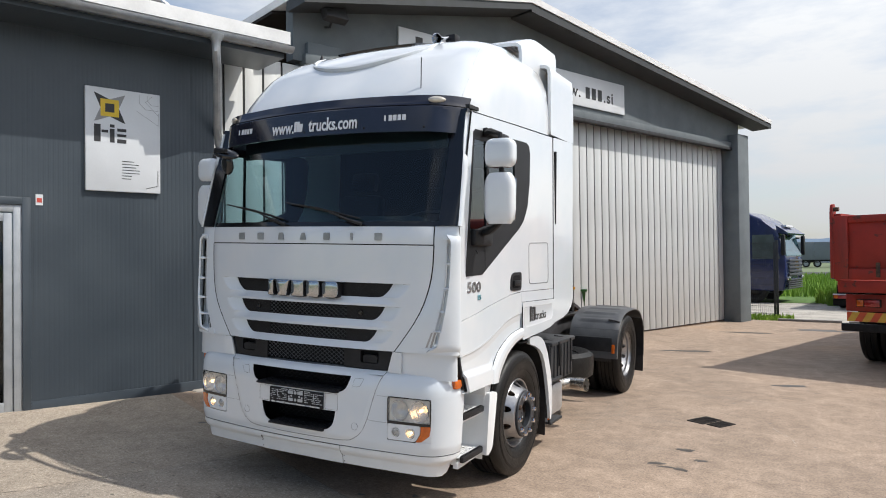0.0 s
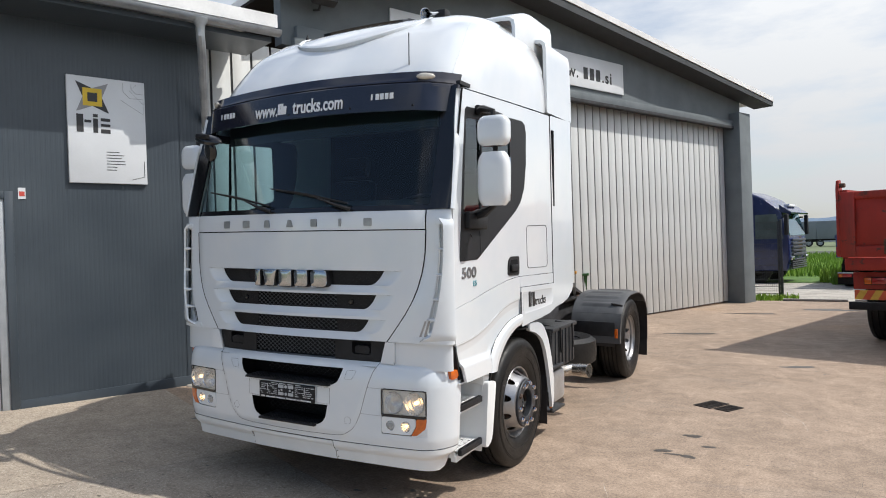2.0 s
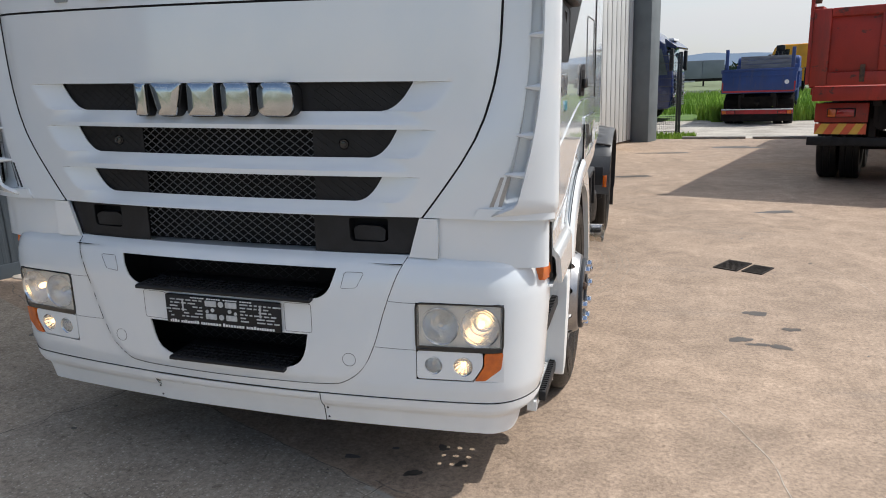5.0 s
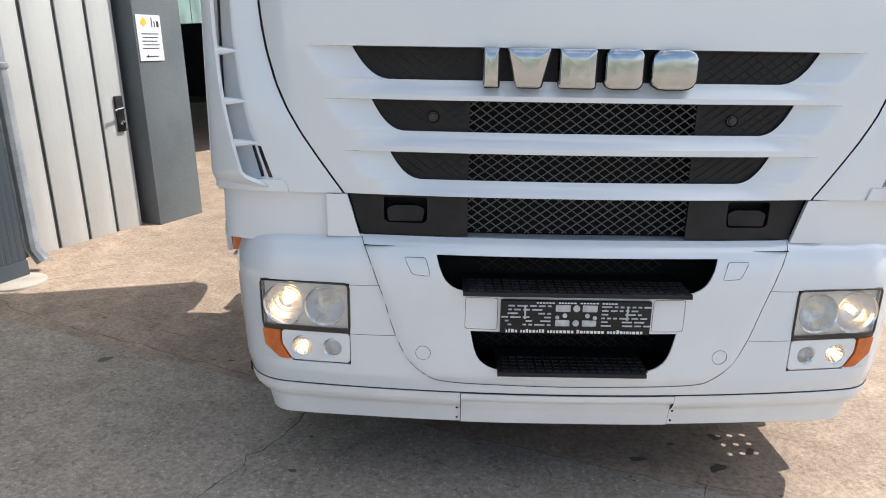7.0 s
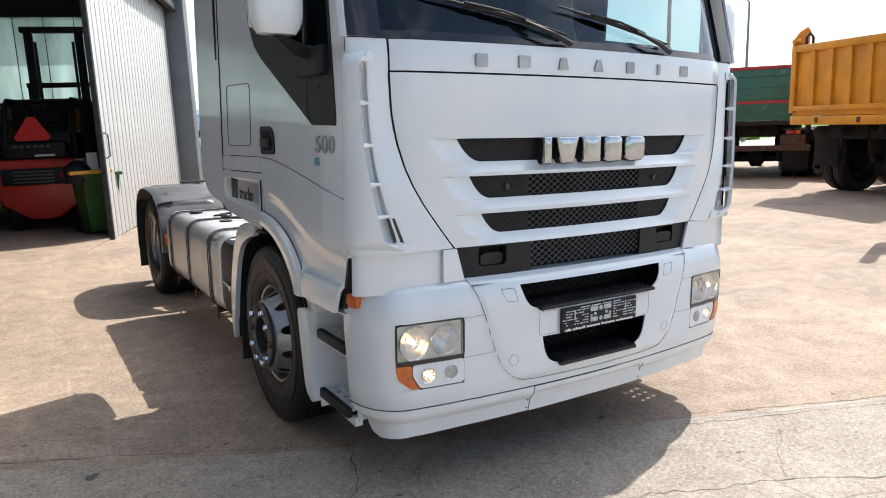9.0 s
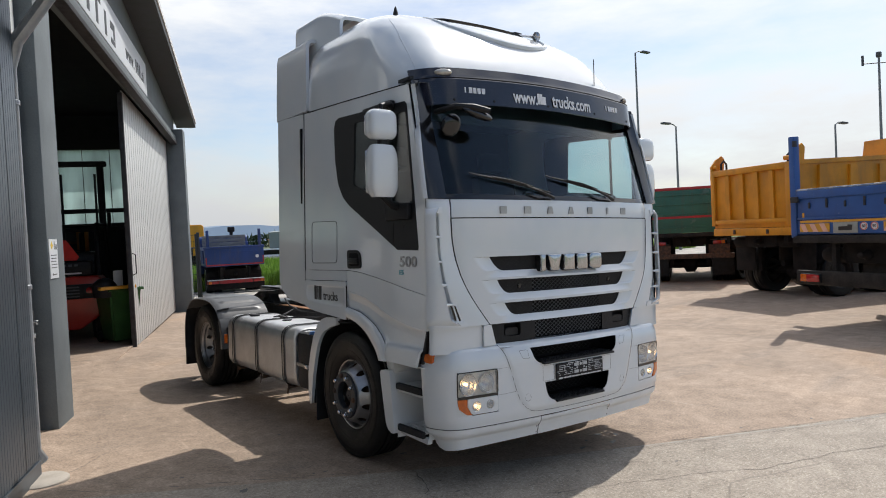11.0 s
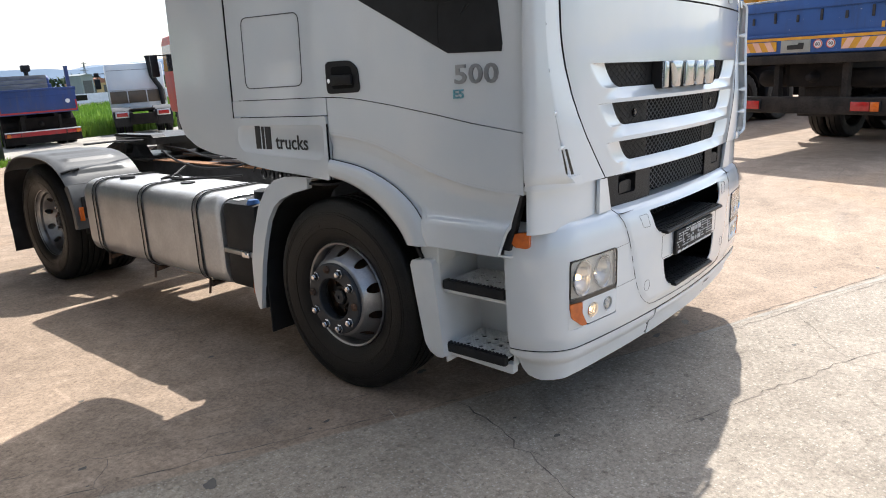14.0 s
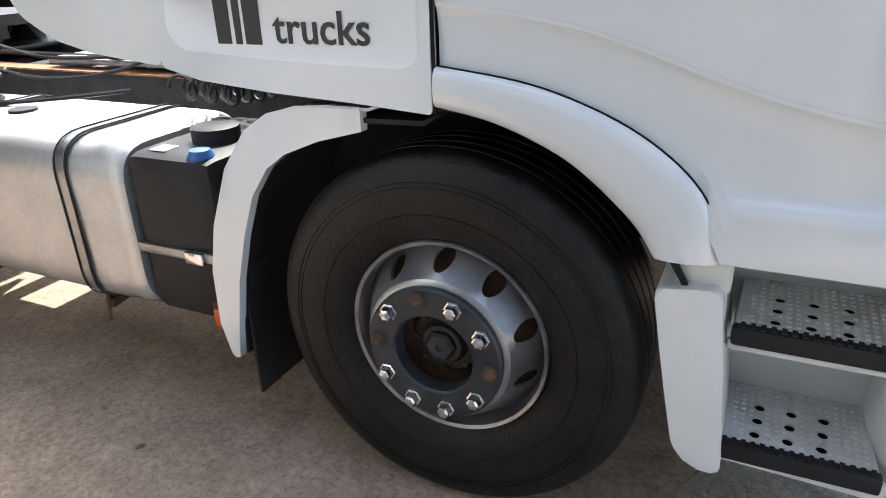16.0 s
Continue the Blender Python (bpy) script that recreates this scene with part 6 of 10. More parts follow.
    # fender behind the front wheel, with its flap
    mud = [(1.52, 1.120), (1.70, 1.118), (1.80, 1.092), (1.879, 1.043), (1.965, 0.931), (2.038, 0.755), (2.073, 0.604), (2.076, 0.430), (2.05, 0.33), (2.035, 0.315), (2.018, 0.322), (2.008, 0.40), (1.990, 0.50), (1.975, 0.585), (1.931, 0.735), (1.882, 0.859), (1.819, 0.945), (1.757, 0.989), (1.648, 1.032), (1.52, 1.066)]
    thick(part("fender", flat_panel(mud, [], on_side(sx, -0.004)), WHITE, truck, "white plastic rear wheel-arch half"), 0.03)
    def fend(u, v):
        t = u * 0.999
        path = [(1.36, 1.10), (1.55, 1.095), (1.70, 1.06), (1.83, 0.98), (1.935, 0.82), (2.0, 0.60), (2.02, 0.32)]
        k = t * (len(path) - 1)
        i = int(k)
        y = path[i][0] + (path[i + 1][0] - path[i][0]) * (k - i)
        z = path[i][1] + (path[i + 1][1] - path[i][1]) * (k - i)
        return (sx * (1.23 - 0.42 * v), y, z)
    thick(part("fender_shell", sheet(bmesh.new(), fend, 18, 3), BLACK, truck), 0.012)
    def fend_top(u, v):
        path = [(1.50, 1.123), (1.62, 1.123), (1.71, 1.116), (1.80, 1.091), (1.879, 1.042), (1.965, 0.93)]
        k = u * 0.999 * (len(path) - 1)
        i = int(k)
        return (sx * (1.238 - 0.34 * v), path[i][0] + (path[i + 1][0] - path[i][0]) * (k - i), path[i][1] + (path[i + 1][1] - path[i][1]) * (k - i) - 0.02 * v)
    thick(part("fender_top", sheet(bmesh.new(), fend_top, 20, 4), WHITE, truck, smooth=60), 0.008)
    def fend2(u, v):
        a = radians(88 + 80 * u)
        return (sx * (1.235 - 0.42 * v), 1.33 + 0.66 * math.cos(a), 0.48 + 0.66 * math.sin(a))
    thick(part("arch_liner", sheet(bmesh.new(), fend2, 18, 3), BLACK, truck), 0.012)
    part("mud_flap", box(bmesh.new(), min(sx * 1.22, sx * 0.86), max(sx * 1.22, sx * 0.86), 1.985, 1.998, 0.17, 0.80, 0.004), BLACK, truck, "black rubber mud flap")
    part("fender_marker", box(bmesh.new(), min(sx * 1.20, sx * 1.225), max(sx * 1.20, sx * 1.225), 2.082, 2.135, 0.385, 0.485, 0.008), ORANGE, truck, "small orange side marker")

    # boarding steps
    xi = 0.93
    well = thick(part("step_well", sheet(bmesh.new(), lambda u, v: (sx * xi, 0.26 + 0.42 * u, 0.30 + 0.57 * v), 3, 3), WHITE_PLASTIC, truck, "white moulded boarding step well"), 0.008)
    for fn in (lambda u, v: (sx * (xi + (1.175 - xi) * u), 0.335 - 0.035 * u ** 3 - 0.012 * v, 0.34 + 0.53 * v), lambda u, v: (sx * (xi + (1.21 - xi) * u), 0.655 + 0.03 * v, 0.30 + 0.57 * v), lambda u, v: (sx * (xi + (1.24 - xi) * u), 0.26 + 0.42 * v, 0.868)):
        thick(part("well_wall", sheet(bmesh.new(), fn, 3, 3), WHITE_PLASTIC, well), 0.008)
    post = rounded([(0.63, 0.335), (0.70, 0.338), (0.742, 0.39), (0.769, 0.521), (0.795, 0.664), (0.815, 0.782), (0.735, 0.795), (0.68, 0.80), (0.655, 0.6)], 0.02)
    bm = bmesh.new()
    prism(bm, post, sx * 1.0, sx * 1.256, "yz")
    bmesh.ops.bevel(bm, geom=[e for e in bm.edges if all(abs(v.co.x) > 1.25 for v in e.verts)], offset=0.008, segments=3, affect="EDGES", profile=0.5)
    part("step_post", bm, WHITE_PLASTIC, well)
    part("step_bracket", box(bmesh.new(), min(sx * 1.0, sx * 1.222), max(sx * 1.0, sx * 1.222), 0.665, 0.775, 0.775, 0.872, 0.012), WHITE_PLASTIC, well)
    for zt, yn in ((0.392, 0.318), (0.695, 0.318)):
        bm = bmesh.new()
        holes = []
        for a in range(3):
            for b in range(3):
                yc, xc = 0.420 + 0.070 * a + 0.004 * b, 1.035 + 0.056 * b
                holes.append([(xc + 0.015 * math.cos(q), yc + 0.0125 * math.sin(q)) for q in (2 * math.pi * k / 10 for k in range(10))])
        tr = flat_panel([(0.94, yn + 0.012), (1.19, yn), (1.19, 0.648), (0.94, 0.640)], holes, lambda x, y: (sx * x, y, zt))
        tread = thick(part("step_tread", tr, TREADALU, well, "perforated aluminium step tread"), 0.006)
        if sx < 0:
            # added near-black slab, stands in for the shade seen through the tread holes
            part("tread_shade", abox(min(sx * 0.96, sx * 1.19), max(sx * 0.96, sx * 1.19), yn + 0.015, 0.64, zt - 0.032, zt - 0.014), DARK, tread)
        bm = bmesh.new()
        for a in range(16):
            for b in range(12):
                yc, xc = yn + 0.020 + 0.0185 * a, 0.950 + 0.0208 * b
                if yc < 0.635 and all((xc - 1.035 - 0.056 * q) ** 2 / 0.00045 + (yc - 0.420 - 0.070 * p - 0.004 * q) ** 2 / 0.00033 > 1 for p in range(3) for q in range(3)):
                    spin(bm, [(0.0068, 0.0), (0.005, 0.004), (0.0008, 0.0048)], (sx * xc, yc, zt), "z", 5)
        part("tread_stud", bm, TREADALU, tread)["kind"] = "stuff"
        nose = part("step_nosing", box(bmesh.new(), min(sx * 1.190, sx * 1.222), max(sx * 1.190, sx * 1.222), yn - 0.004, 0.652, zt - 0.035, zt + 0.010, 0.008), BLACK, well, "black ribbed rubber step nosing")
        bm = bmesh.new()
        for k in range(int((0.64 - yn) / 0.020)):
            box(bm, min(sx * 1.194, sx * 1.217), max(sx * 1.194, sx * 1.217), yn + 0.008 + k * 0.020, yn + 0.018 + k * 0.020, zt + 0.009, zt + 0.0135)
        part("nosing_rib", bm, BLACK, nose, smooth=0)["kind"] = "stuff"
        if zt < 0.5:
            part("well_base", prism(bmesh.new(), rounded([(0.296, 0.316), (0.66, 0.330), (0.70, 0.345), (0.70, 0.362), (0.296, 0.362)], 0.008), sx * 1.150, sx * 1.186, "yz"), WHITE_PLASTIC, well)
        else:
            part("step_sill", box(bmesh.new(), min(sx * 1.172, sx * 1.206), max(sx * 1.172, sx * 1.206), 0.31, 0.66, zt - 0.058, zt - 0.034, 0.012), WHITE_PLASTIC, well)
            pan = sheet(bmesh.new(), lambda u, v: (sx * (0.94 + 0.18 * u), 0.33 + 0.32 * v, zt - 0.10 + 0.05 * u), 3, 3)
            thick(part("step_underside", pan, WHITE_PLASTIC, well), 0.006)

    # mirrors
    arm = part("mirror_arm", tube(bmesh.new(), [(sx * 1.225, 0.60, 2.73), (sx * 1.30, 0.52, 2.735), (sx * 1.41, 0.45, 2.70), (sx * 1.43, 0.44, 2.45), (sx * 1.42, 0.45, 2.06), (sx * 1.33, 0.47, 2.01), (sx * 1.225, 0.50, 1.985)], [0.026, 0.024, 0.018, 0.018, 0.02, 0.03, 0.03], 8), BLACK, truck, "black mirror bracket")
    part("arm_base", box(bmesh.new(), min(sx * 1.225, sx * 1.275), max(sx * 1.225, sx * 1.275), 0.36, 0.66, 1.90, 2.02, 0.015), BLACK, arm)
    part("arm_cap", box(bmesh.new(), min(sx * 1.215, sx * 1.26), max(sx * 1.215, sx * 1.26), 0.56, 0.98, 2.72, 2.775, 0.015), BLACK, arm)
    for z0, z1, y0 in ((2.055, 2.415, 0.365), (2.455, 2.655, 0.365)):
        def house(u, v):
            a = 2 * math.pi * u
            ca, sa = math.cos(a), math.sin(a)
            e = 0.55
            k = v * 2 - 1
            taper = (1 - abs(k) ** 5 * 0.30)
            x = 0.112 * abs(ca) ** e * (1 if ca > 0 else -1) * taper
            y = 0.062 * abs(sa) ** e * (1 if sa > 0 else -1) * taper
            return (sx * (1.43 + x), y0 + 0.055 + y, z0 + (z1 - z0) * v)
        bm = sheet(bmesh.new(), house, 28, 14)
        bmesh.ops.remove_doubles(bm, verts=bm.verts, dist=0.0005)
        bmesh.ops.holes_fill(bm, edges=[e for e in bm.edges if e.is_boundary])
        mh = part("mirror_housing", bm, WHITE, truck, "white mirror housing", smooth=50)
        part("mirror_glass", box(bmesh.new(), min(sx * 1.335, sx * 1.525), max(sx * 1.335, sx * 1.525), y0 + 0.112, y0 + 0.122, z0 + 0.03, z1 - 0.03, 0.008), CHROME, mh)

# front mirror on the passenger side
arm = part("front_mirror", tube(bmesh.new(), [(-1.05, 0.30, 2.66), (-1.02, 0.10, 2.67), (-0.92, 0.02, 2.655), (-0.80, 0.0, 2.64)], [0.02, 0.022, 0.026, 0.018], 8), BLACK, truck, "black front kerb mirror on an arm")
bm = bmesh.new()
bmesh.ops.create_uvsphere(bm, u_segments=18, v_segments=10, radius=1)
bm.transform(Matrix.LocRotScale((-0.86, 0.06, 2.625), Euler((0.5, 0.2, 0)), (0.14, 0.06, 0.035)))
part("front_mirror_shell", bm, GLOSSBLACK, arm)
bm = bmesh.new()
bmesh.ops.create_uvsphere(bm, u_segments=18, v_segments=10, radius=1)
bm.transform(Matrix.LocRotScale((-0.99, 0.20, 2.555), Euler((0.3, 0.5, 0)), (0.075, 0.03, 0.085)))
part("front_mirror_dish", bm, GLOSSBLACK, arm)

# -- cab inside and floor --
CABTRIM = surf("cab_trim", (0.022, 0.023, 0.025), (0.016, 0.017, 0.018), 8, 0.7, 0, 0.1, 150)
SEATCLOTH = surf("seat_cloth", (0.018, 0.019, 0.023), (0.012, 0.0125, 0.015), 12, 0.9, 0, 0.2, 200)
part("cab_floor", abox(-1.0, 1.0, 0.3, 2.06, 1.10, 1.16), DARK, truck)
part("cab_rear_wall", abox(-1.20, 1.20, 2.03, 2.07, 1.16, 2.95), CABTRIM, truck)
part("cab_rear_skin", abox(-1.19, 1.19, 2.072, 2.09, 1.42, 3.3), WHITE, truck)
part("cab_rear_sill", abox(-0.8, 0.8, 2.072, 2.09, 1.16, 1.418), DARK, truck)
part("headlining", abox(-1.18, 1.18, 0.42, 2.05, 2.90, 2.925), CABTRIM, truck)
bm = bmesh.new()
sheet(bm, lambda u, v: ((2 * u - 1) * 1.15, front_y((2 * u - 1) * 1.15, 2.0) + 0.03 + 0.50 * v, 2.02 + 0.06 * math.sin(math.pi * min(1, v * 1.3)) - 0.12 * v * v + (0.05 if abs((2 * u - 1) * 1.15 - 0.55) < 0.36 and v > 0.35 else 0)), 30, 8)
thick(part("dashboard", bm, CABTRIM, truck), 0.2)
wheel_ring = [(0.24 * math.cos(2 * math.pi * k / 28), 0.24 * math.sin(2 * math.pi * k / 28), 0) for k in range(29)]
sw = part("steering_wheel", tube(bmesh.new(), wheel_ring, 0.016, 8), BLACK, truck, "black steering wheel", m=pose(0.56, 0.80, 2.07, 28, 0, 0))
bm = tube(tube(bmesh.new(), [(-0.23, 0, 0), (0.23, 0, 0)], 0.014, 6), [(0, 0, 0), (0, -0.23, 0)], 0.014, 6)
spin(bm, [(0.001, 0.03), (0.07, 0.025), (0.085, 0.0), (0.001, -0.02)], (0, 0, 0), "z", 16)
part("steering_hub", bm, BLACK, sw)
for x in (-0.58, 0.58):
    seat = part("seat", box(bmesh.new(), x - 0.25, x + 0.25, 0.98, 1.48, 1.55, 1.72, 0.05), SEATCLOTH, truck, "dark grey cloth cab seat")
    part("seat_back", box(bmesh.new(), -0.25, 0.25, -0.07, 0.07, 0.0, 0.72, 0.06, pose(x, 1.48, 1.68, -10, 0, 0)), SEATCLOTH, seat)
    part("head_rest", box(bmesh.new(), -0.15, 0.15, -0.05, 0.05, 0.0, 0.20, 0.045, pose(x, 1.62, 2.42, -10, 0, 0)), SEATCLOTH, seat)
    part("seat_base", abox(x - 0.2, x + 0.2, 1.0, 1.45, 1.16, 1.56), DARK, seat)
part("bunk", box(bmesh.new(), -1.15, 1.15, 1.62, 2.02, 1.45, 1.62, 0.04), SEATCLOTH, truck)
part("sun_blind", box(bmesh.new(), -1.0, 1.0, 0.42, 0.44, 2.62, 2.88, 0.01), CABTRIM, truck)

ORANGERUST = surf("orange_rust", (0.42, 0.20, 0.09), (0.16, 0.085, 0.05), 7, 0.8, 0.1, 0.2, 70, 0.5)
GRIMYHUB = surf("grimy_hub", (0.055, 0.045, 0.038), (0.022, 0.020, 0.019), 22, 0.6, 0.3, 0.2, 120, 0.4)

# -- wheels --
def smooth_disc(table, r):
    return (lerp(table, r - 0.006) + 2 * lerp(table, r) + lerp(table, r + 0.006)) / 4


def wheel(sx, y, front, name="wheel", z=0.510, lab=""):
    """A truck wheel with its centre on the axle; the outer face looks along sx."""
    tread = [(0.282, 0.112), (0.300, 0.130), (0.335, 0.143), (0.375, 0.153), (0.43, 0.157), (0.470, 0.151), (0.494, 0.140), (0.506, 0.128), (0.5135, 0.110)]
    for a in (0.075, 0.025, -0.025, -0.075):
        tread += [(0.515, a + 0.006), (0.503, a + 0.0045), (0.503, a - 0.0045), (0.515, a - 0.006)]
    tread += [(0.5135, -0.110), (0.494, -0.140), (0.470, -0.151), (0.37, -0.152), (0.30, -0.118)]
    xc = sx * (1.085 if front else 1.07)
    bm = bmesh.new()
    spin(bm, tread, (xc, y, z), "x", 72, sx)
    w = part(name, bm, RUBBER, truck, lab or ("steer-axle truck wheel with black tyre" if front else "drive-axle truck wheel with black tyre"), smooth=28)
    bm = bmesh.new()
    for r in (0.362, 0.435, 0.447):
        spin(bm, [(r - 0.002, 0.145), (r, smooth_disc([(0.335, 0.1450), (0.375, 0.1555), (0.43, 0.1592), (0.470, 0.1540)], r)), (r + 0.002, 0.145)], (xc, y, z), "x", 64, sx)
    part("sidewall_rib", bm, RUBBER, w)
    bm = bmesh.new()
    for a0, n in ((20, 9), (125, 7), (200, 9), (300, 6)):
        for k in range(n):
            a = radians(a0 + k * 5.2)
            h = (0.016, 0.011, 0.016, 0.013)[k % 4]
            m = Matrix.Translation((xc + sx * 0.153, y, z)) @ Matrix.Rotation(a * sx, 4, "X") @ Matrix.Translation((0, 0, 0.395))
            box(bm, -0.0015, 0.0018, -0.011, 0.011, -h, h, 0, m)
    part("sidewall_mark", bm, RUBBER, w, smooth=0)["kind"] = "stuff"
    if not front:
        bm = bmesh.new()
        spin(bm, [(p[0], p[1] * 0.95) for p in tread], (sx * 0.735, y, z), "x", 48, sx)
        part("inner_tyre", bm, RUBBER, w)
    rim = bmesh.new()
    lip_x = 0.118
    spin(rim, [(0.296, lip_x - 0.02), (0.302, lip_x), (0.298, lip_x + 0.006), (0.288, lip_x + 0.002), (0.282, lip_x - 0.012), *(((0.281, lip_x - 0.03), (0.280, -0.02)) if front else ((0.262, lip_x - 0.03), (0.256, -0.09)))], (xc, y, z), "x", 64, sx)
    rim_ob = part("rim", rim, STEEL, w, "silver steel wheel rim")
    # disc with ten hand holes
    if front:
        disc = lambda r: smooth_disc([(0.10, 0.183), (0.196, 0.185), (0.210, 0.182), (0.222, 0.168), (0.240, 0.128), (0.262, 0.088), (0.280, 0.066)], r)
    else:
        disc = lambda r: lerp([(0.10, -0.035), (0.175, -0.038), (0.19, -0.03), (0.225, 0.02), (0.25, 0.055), (0.262, 0.065)], r)
    bm = bmesh.new()
    r0, r1, n = (0.215, 0.280, 10) if front else (0.198, 0.260, 10)
    rc, dr, da = (0.249, 0.022, 0.112) if front else (0.228, 0.019, 0.118)
    at = lambda r, a: bm.verts.new((xc + sx * disc(r), y + r * math.cos(a), z + r * math.sin(a)))
    for k in range(n):
        a0 = 2 * math.pi * (k + 0.5) / n
        half = math.pi / n
        outer, hole = [], []
        for i in range(24):
            q = 2 * math.pi * i / 24
            c, s = math.cos(q), math.sin(q)
            m = max(abs(c), abs(s))
            outer.append((rc + (r1 - rc if s > 0 else rc - r0) * s / m, a0 + half * c / m))
            hole.append((rc + dr * s, a0 + da * c))
        ov, hv = [at(*p) for p in outer], [at(*p) for p in hole]
        for i in range(24):
            bm.faces.new((ov[i], ov[(i + 1) % 24], hv[(i + 1) % 24], hv[i]))
    bmesh.ops.remove_doubles(bm, verts=bm.verts, dist=0.0008)
    spin(bm, [(r, disc(r)) for r in ((0.215, 0.208, 0.20, 0.15, 0.125) if front else (0.198, 0.19, 0.185, 0.15, 0.115))], (xc, y, z), "x", 60, sx)
    thick(part("rim_disc", bm, STEEL, rim_ob, smooth=50), 0.008)
    bm = bmesh.new()
    spin(bm, [(0.26, 0.02 if front else 0.0), (0.02, 0.02 if front else -0.08)], (xc, y, z), "x", 32, sx)
    part("brake_drum", bm, RUST, w)
    base = 0.185 if front else -0.038
    ro = 0.200 if front else 0.190
    bm = bmesh.new()
    spin(bm, [(0.116, base - 0.03), (0.116, base + 0.014), (0.122, base + 0.019), (ro - 0.006, base + 0.018), (ro, base + 0.012), (ro, base - 0.004)], (xc, y, z), "x", 60, sx)
    ring = part("nut_ring", bm, HUBGREY if front else STEEL, rim_ob)
    for k in range(10):
        a = 2 * math.pi * (k + 0.15) / 10
        bare = k in ((0, 2, 5) if sx < 0 else (4,))
        c = (xc + sx * (base + 0.018), y + 0.1675 * math.cos(a), z + 0.1675 * math.sin(a))
        bm = bmesh.new()
        if bare:
            spin(bm, [(0.023, 0.0), (0.022, 0.010), (0.018, 0.011), (0.010, 0.018), (0.001, 0.018)], c, "x", 6, sx)
        else:
            spin(bm, [(0.0265, 0.0), (0.0265, 0.005), (0.0215, 0.007), (0.0205, 0.021), (0.018, 0.026), (0.012, 0.029), (0.001, 0.030)], c, "x", 6, sx)
        part("wheel_nut", bm, RUST if bare else CHROME, ring, smooth=20)
    hubz = 0.135 if front else 0.02
    bm = bmesh.new()
    spin(bm, [(0.114, hubz - 0.06), (0.112, hubz - 0.03), (0.095, hubz - 0.012), (0.070, hubz - 0.008), (0.062, hubz)], (xc, y, z), "x", 30, sx)
    spin(bm, [(0.062, hubz), (0.058, hubz + 0.012), (0.045, hubz + 0.014)], (xc, y, z), "x", 30, sx)
    hub = part("hub", bm, GRIMYHUB if front else FRAMEGREY, w, "dirty dark wheel hub")
    bm = bmesh.new()
    spin(bm, [(0.046, hubz + 0.008), (0.046, hubz + 0.022), (0.038, hubz + 0.030), (0.012, hubz + 0.031), (0.010, hubz + 0.025), (0.001, hubz + 0.025)], (xc, y, z), "x", 6, sx)
    part("hub_cap", bm, HUBGREY, hub, smooth=20)
    for k in range(8):
        a = 2 * math.pi * k / 8
        bm = spin(bmesh.new(), [(0.009, 0.0), (0.009, 0.012), (0.001, 0.013)], (xc + sx * (hubz - 0.014), y + 0.088 * math.cos(a), z + 0.088 * math.sin(a)), "x", 6, sx)
        part("hub_bolt", bm, RUST, hub)
    if front:
        slim = Matrix.Translation((0, y, z)) @ Matrix.Diagonal((1, 0.94, 0.94, 1)) @ Matrix.Translation((0, -y, -z))
        for ob in w.children_recursive:
            if ob.name.split(".")[0] in ("rim", "rim_disc", "nut_ring", "wheel_nut", "hub", "hub_cap", "hub_bolt"):
                ob.data.transform(slim)
    return w


for sx in (-1, 1):
    wheel(sx, 1.335, True)
    wheel(sx, 5.17, False)
part("front_axle", tube(bmesh.new(), [(-1.0, 1.335, 0.48), (-0.6, 1.335, 0.40), (0.6, 1.335, 0.40), (1.0, 1.335, 0.48)], 0.06, 8), FRAMEGREY, truck)
part("rear_axle", tube(bmesh.new(), [(x, 5.17, 0.51) for x in (-0.9, -0.25, 0, 0.25, 0.9)], [0.09, 0.11, 0.24, 0.11, 0.09], 14), FRAMEGREY, truck)
for sx in (-1, 1):
    bm = box(bmesh.new(), min(sx * 0.36, sx * 0.43), max(sx * 0.36, sx * 0.43), 0.4, 5.99, 0.72, 0.99, 0.01)
    part("frame_rail", bm, FRAMEGREY, truck, "dark steel chassis rail")
    part("rail_flange", abox(min(sx * 0.34, sx * 0.45), max(sx * 0.34, sx * 0.45), 2.2, 5.94, 0.992, 1.0), ORANGERUST, truck)
for y in (2.5, 3.4, 4.3, 5.74):
    part("cross_member", box(bmesh.new(), -0.36, 0.36, y - 0.06, y + 0.06, 0.76, 0.95, 0.01), FRAMEGREY, truck)
part("engine_block", box(bmesh.new(), -0.5, 0.5, 0.45, 2.2, 0.55, 1.08, 0.06), DARK, truck)
part("radiator", abox(-0.6, 0.6, 0.22, 0.34, 0.42, 1.05), DARK, truck)

# catwalk, hoses and coupling plate
GREASE = surf("black_grease", (0.016, 0.015, 0.014), (0.030, 0.027, 0.024), 7, 0.34, 0, 0.35, 35, 0.5, spec=0.4)
CATWALK = surf("catwalk_alu", (0.34, 0.34, 0.35), (0.22, 0.22, 0.23), 10, 0.5, 0.6, 0.2, 60, 0.4)
part("catwalk", box(bmesh.new(), -0.40, 0.40, 2.75, 3.75, 1.02, 1.045, 0.005), CATWALK, truck, "chequered aluminium catwalk plate")
part("cross_beam", box(bmesh.new(), -0.42, 0.42, 2.32, 2.44, 1.0, 1.06, 0.01), RUST, truck, "rust-brown beam behind the cab")
fifth = part("fifth_wheel", prism(bmesh.new(), rounded([(x, y + 0.24) for x, y in ((-0.45, 4.35), (0.45, 4.35), (0.48, 4.75), (0.40, 5.15), (0.16, 5.40), (0.07, 5.05), (-0.07, 5.05), (-0.16, 5.40), (-0.40, 5.15), (-0.48, 4.75))], 0.05), 1.13, 1.19, "xy"), GREASE, truck, "greasy black fifth-wheel coupling plate")
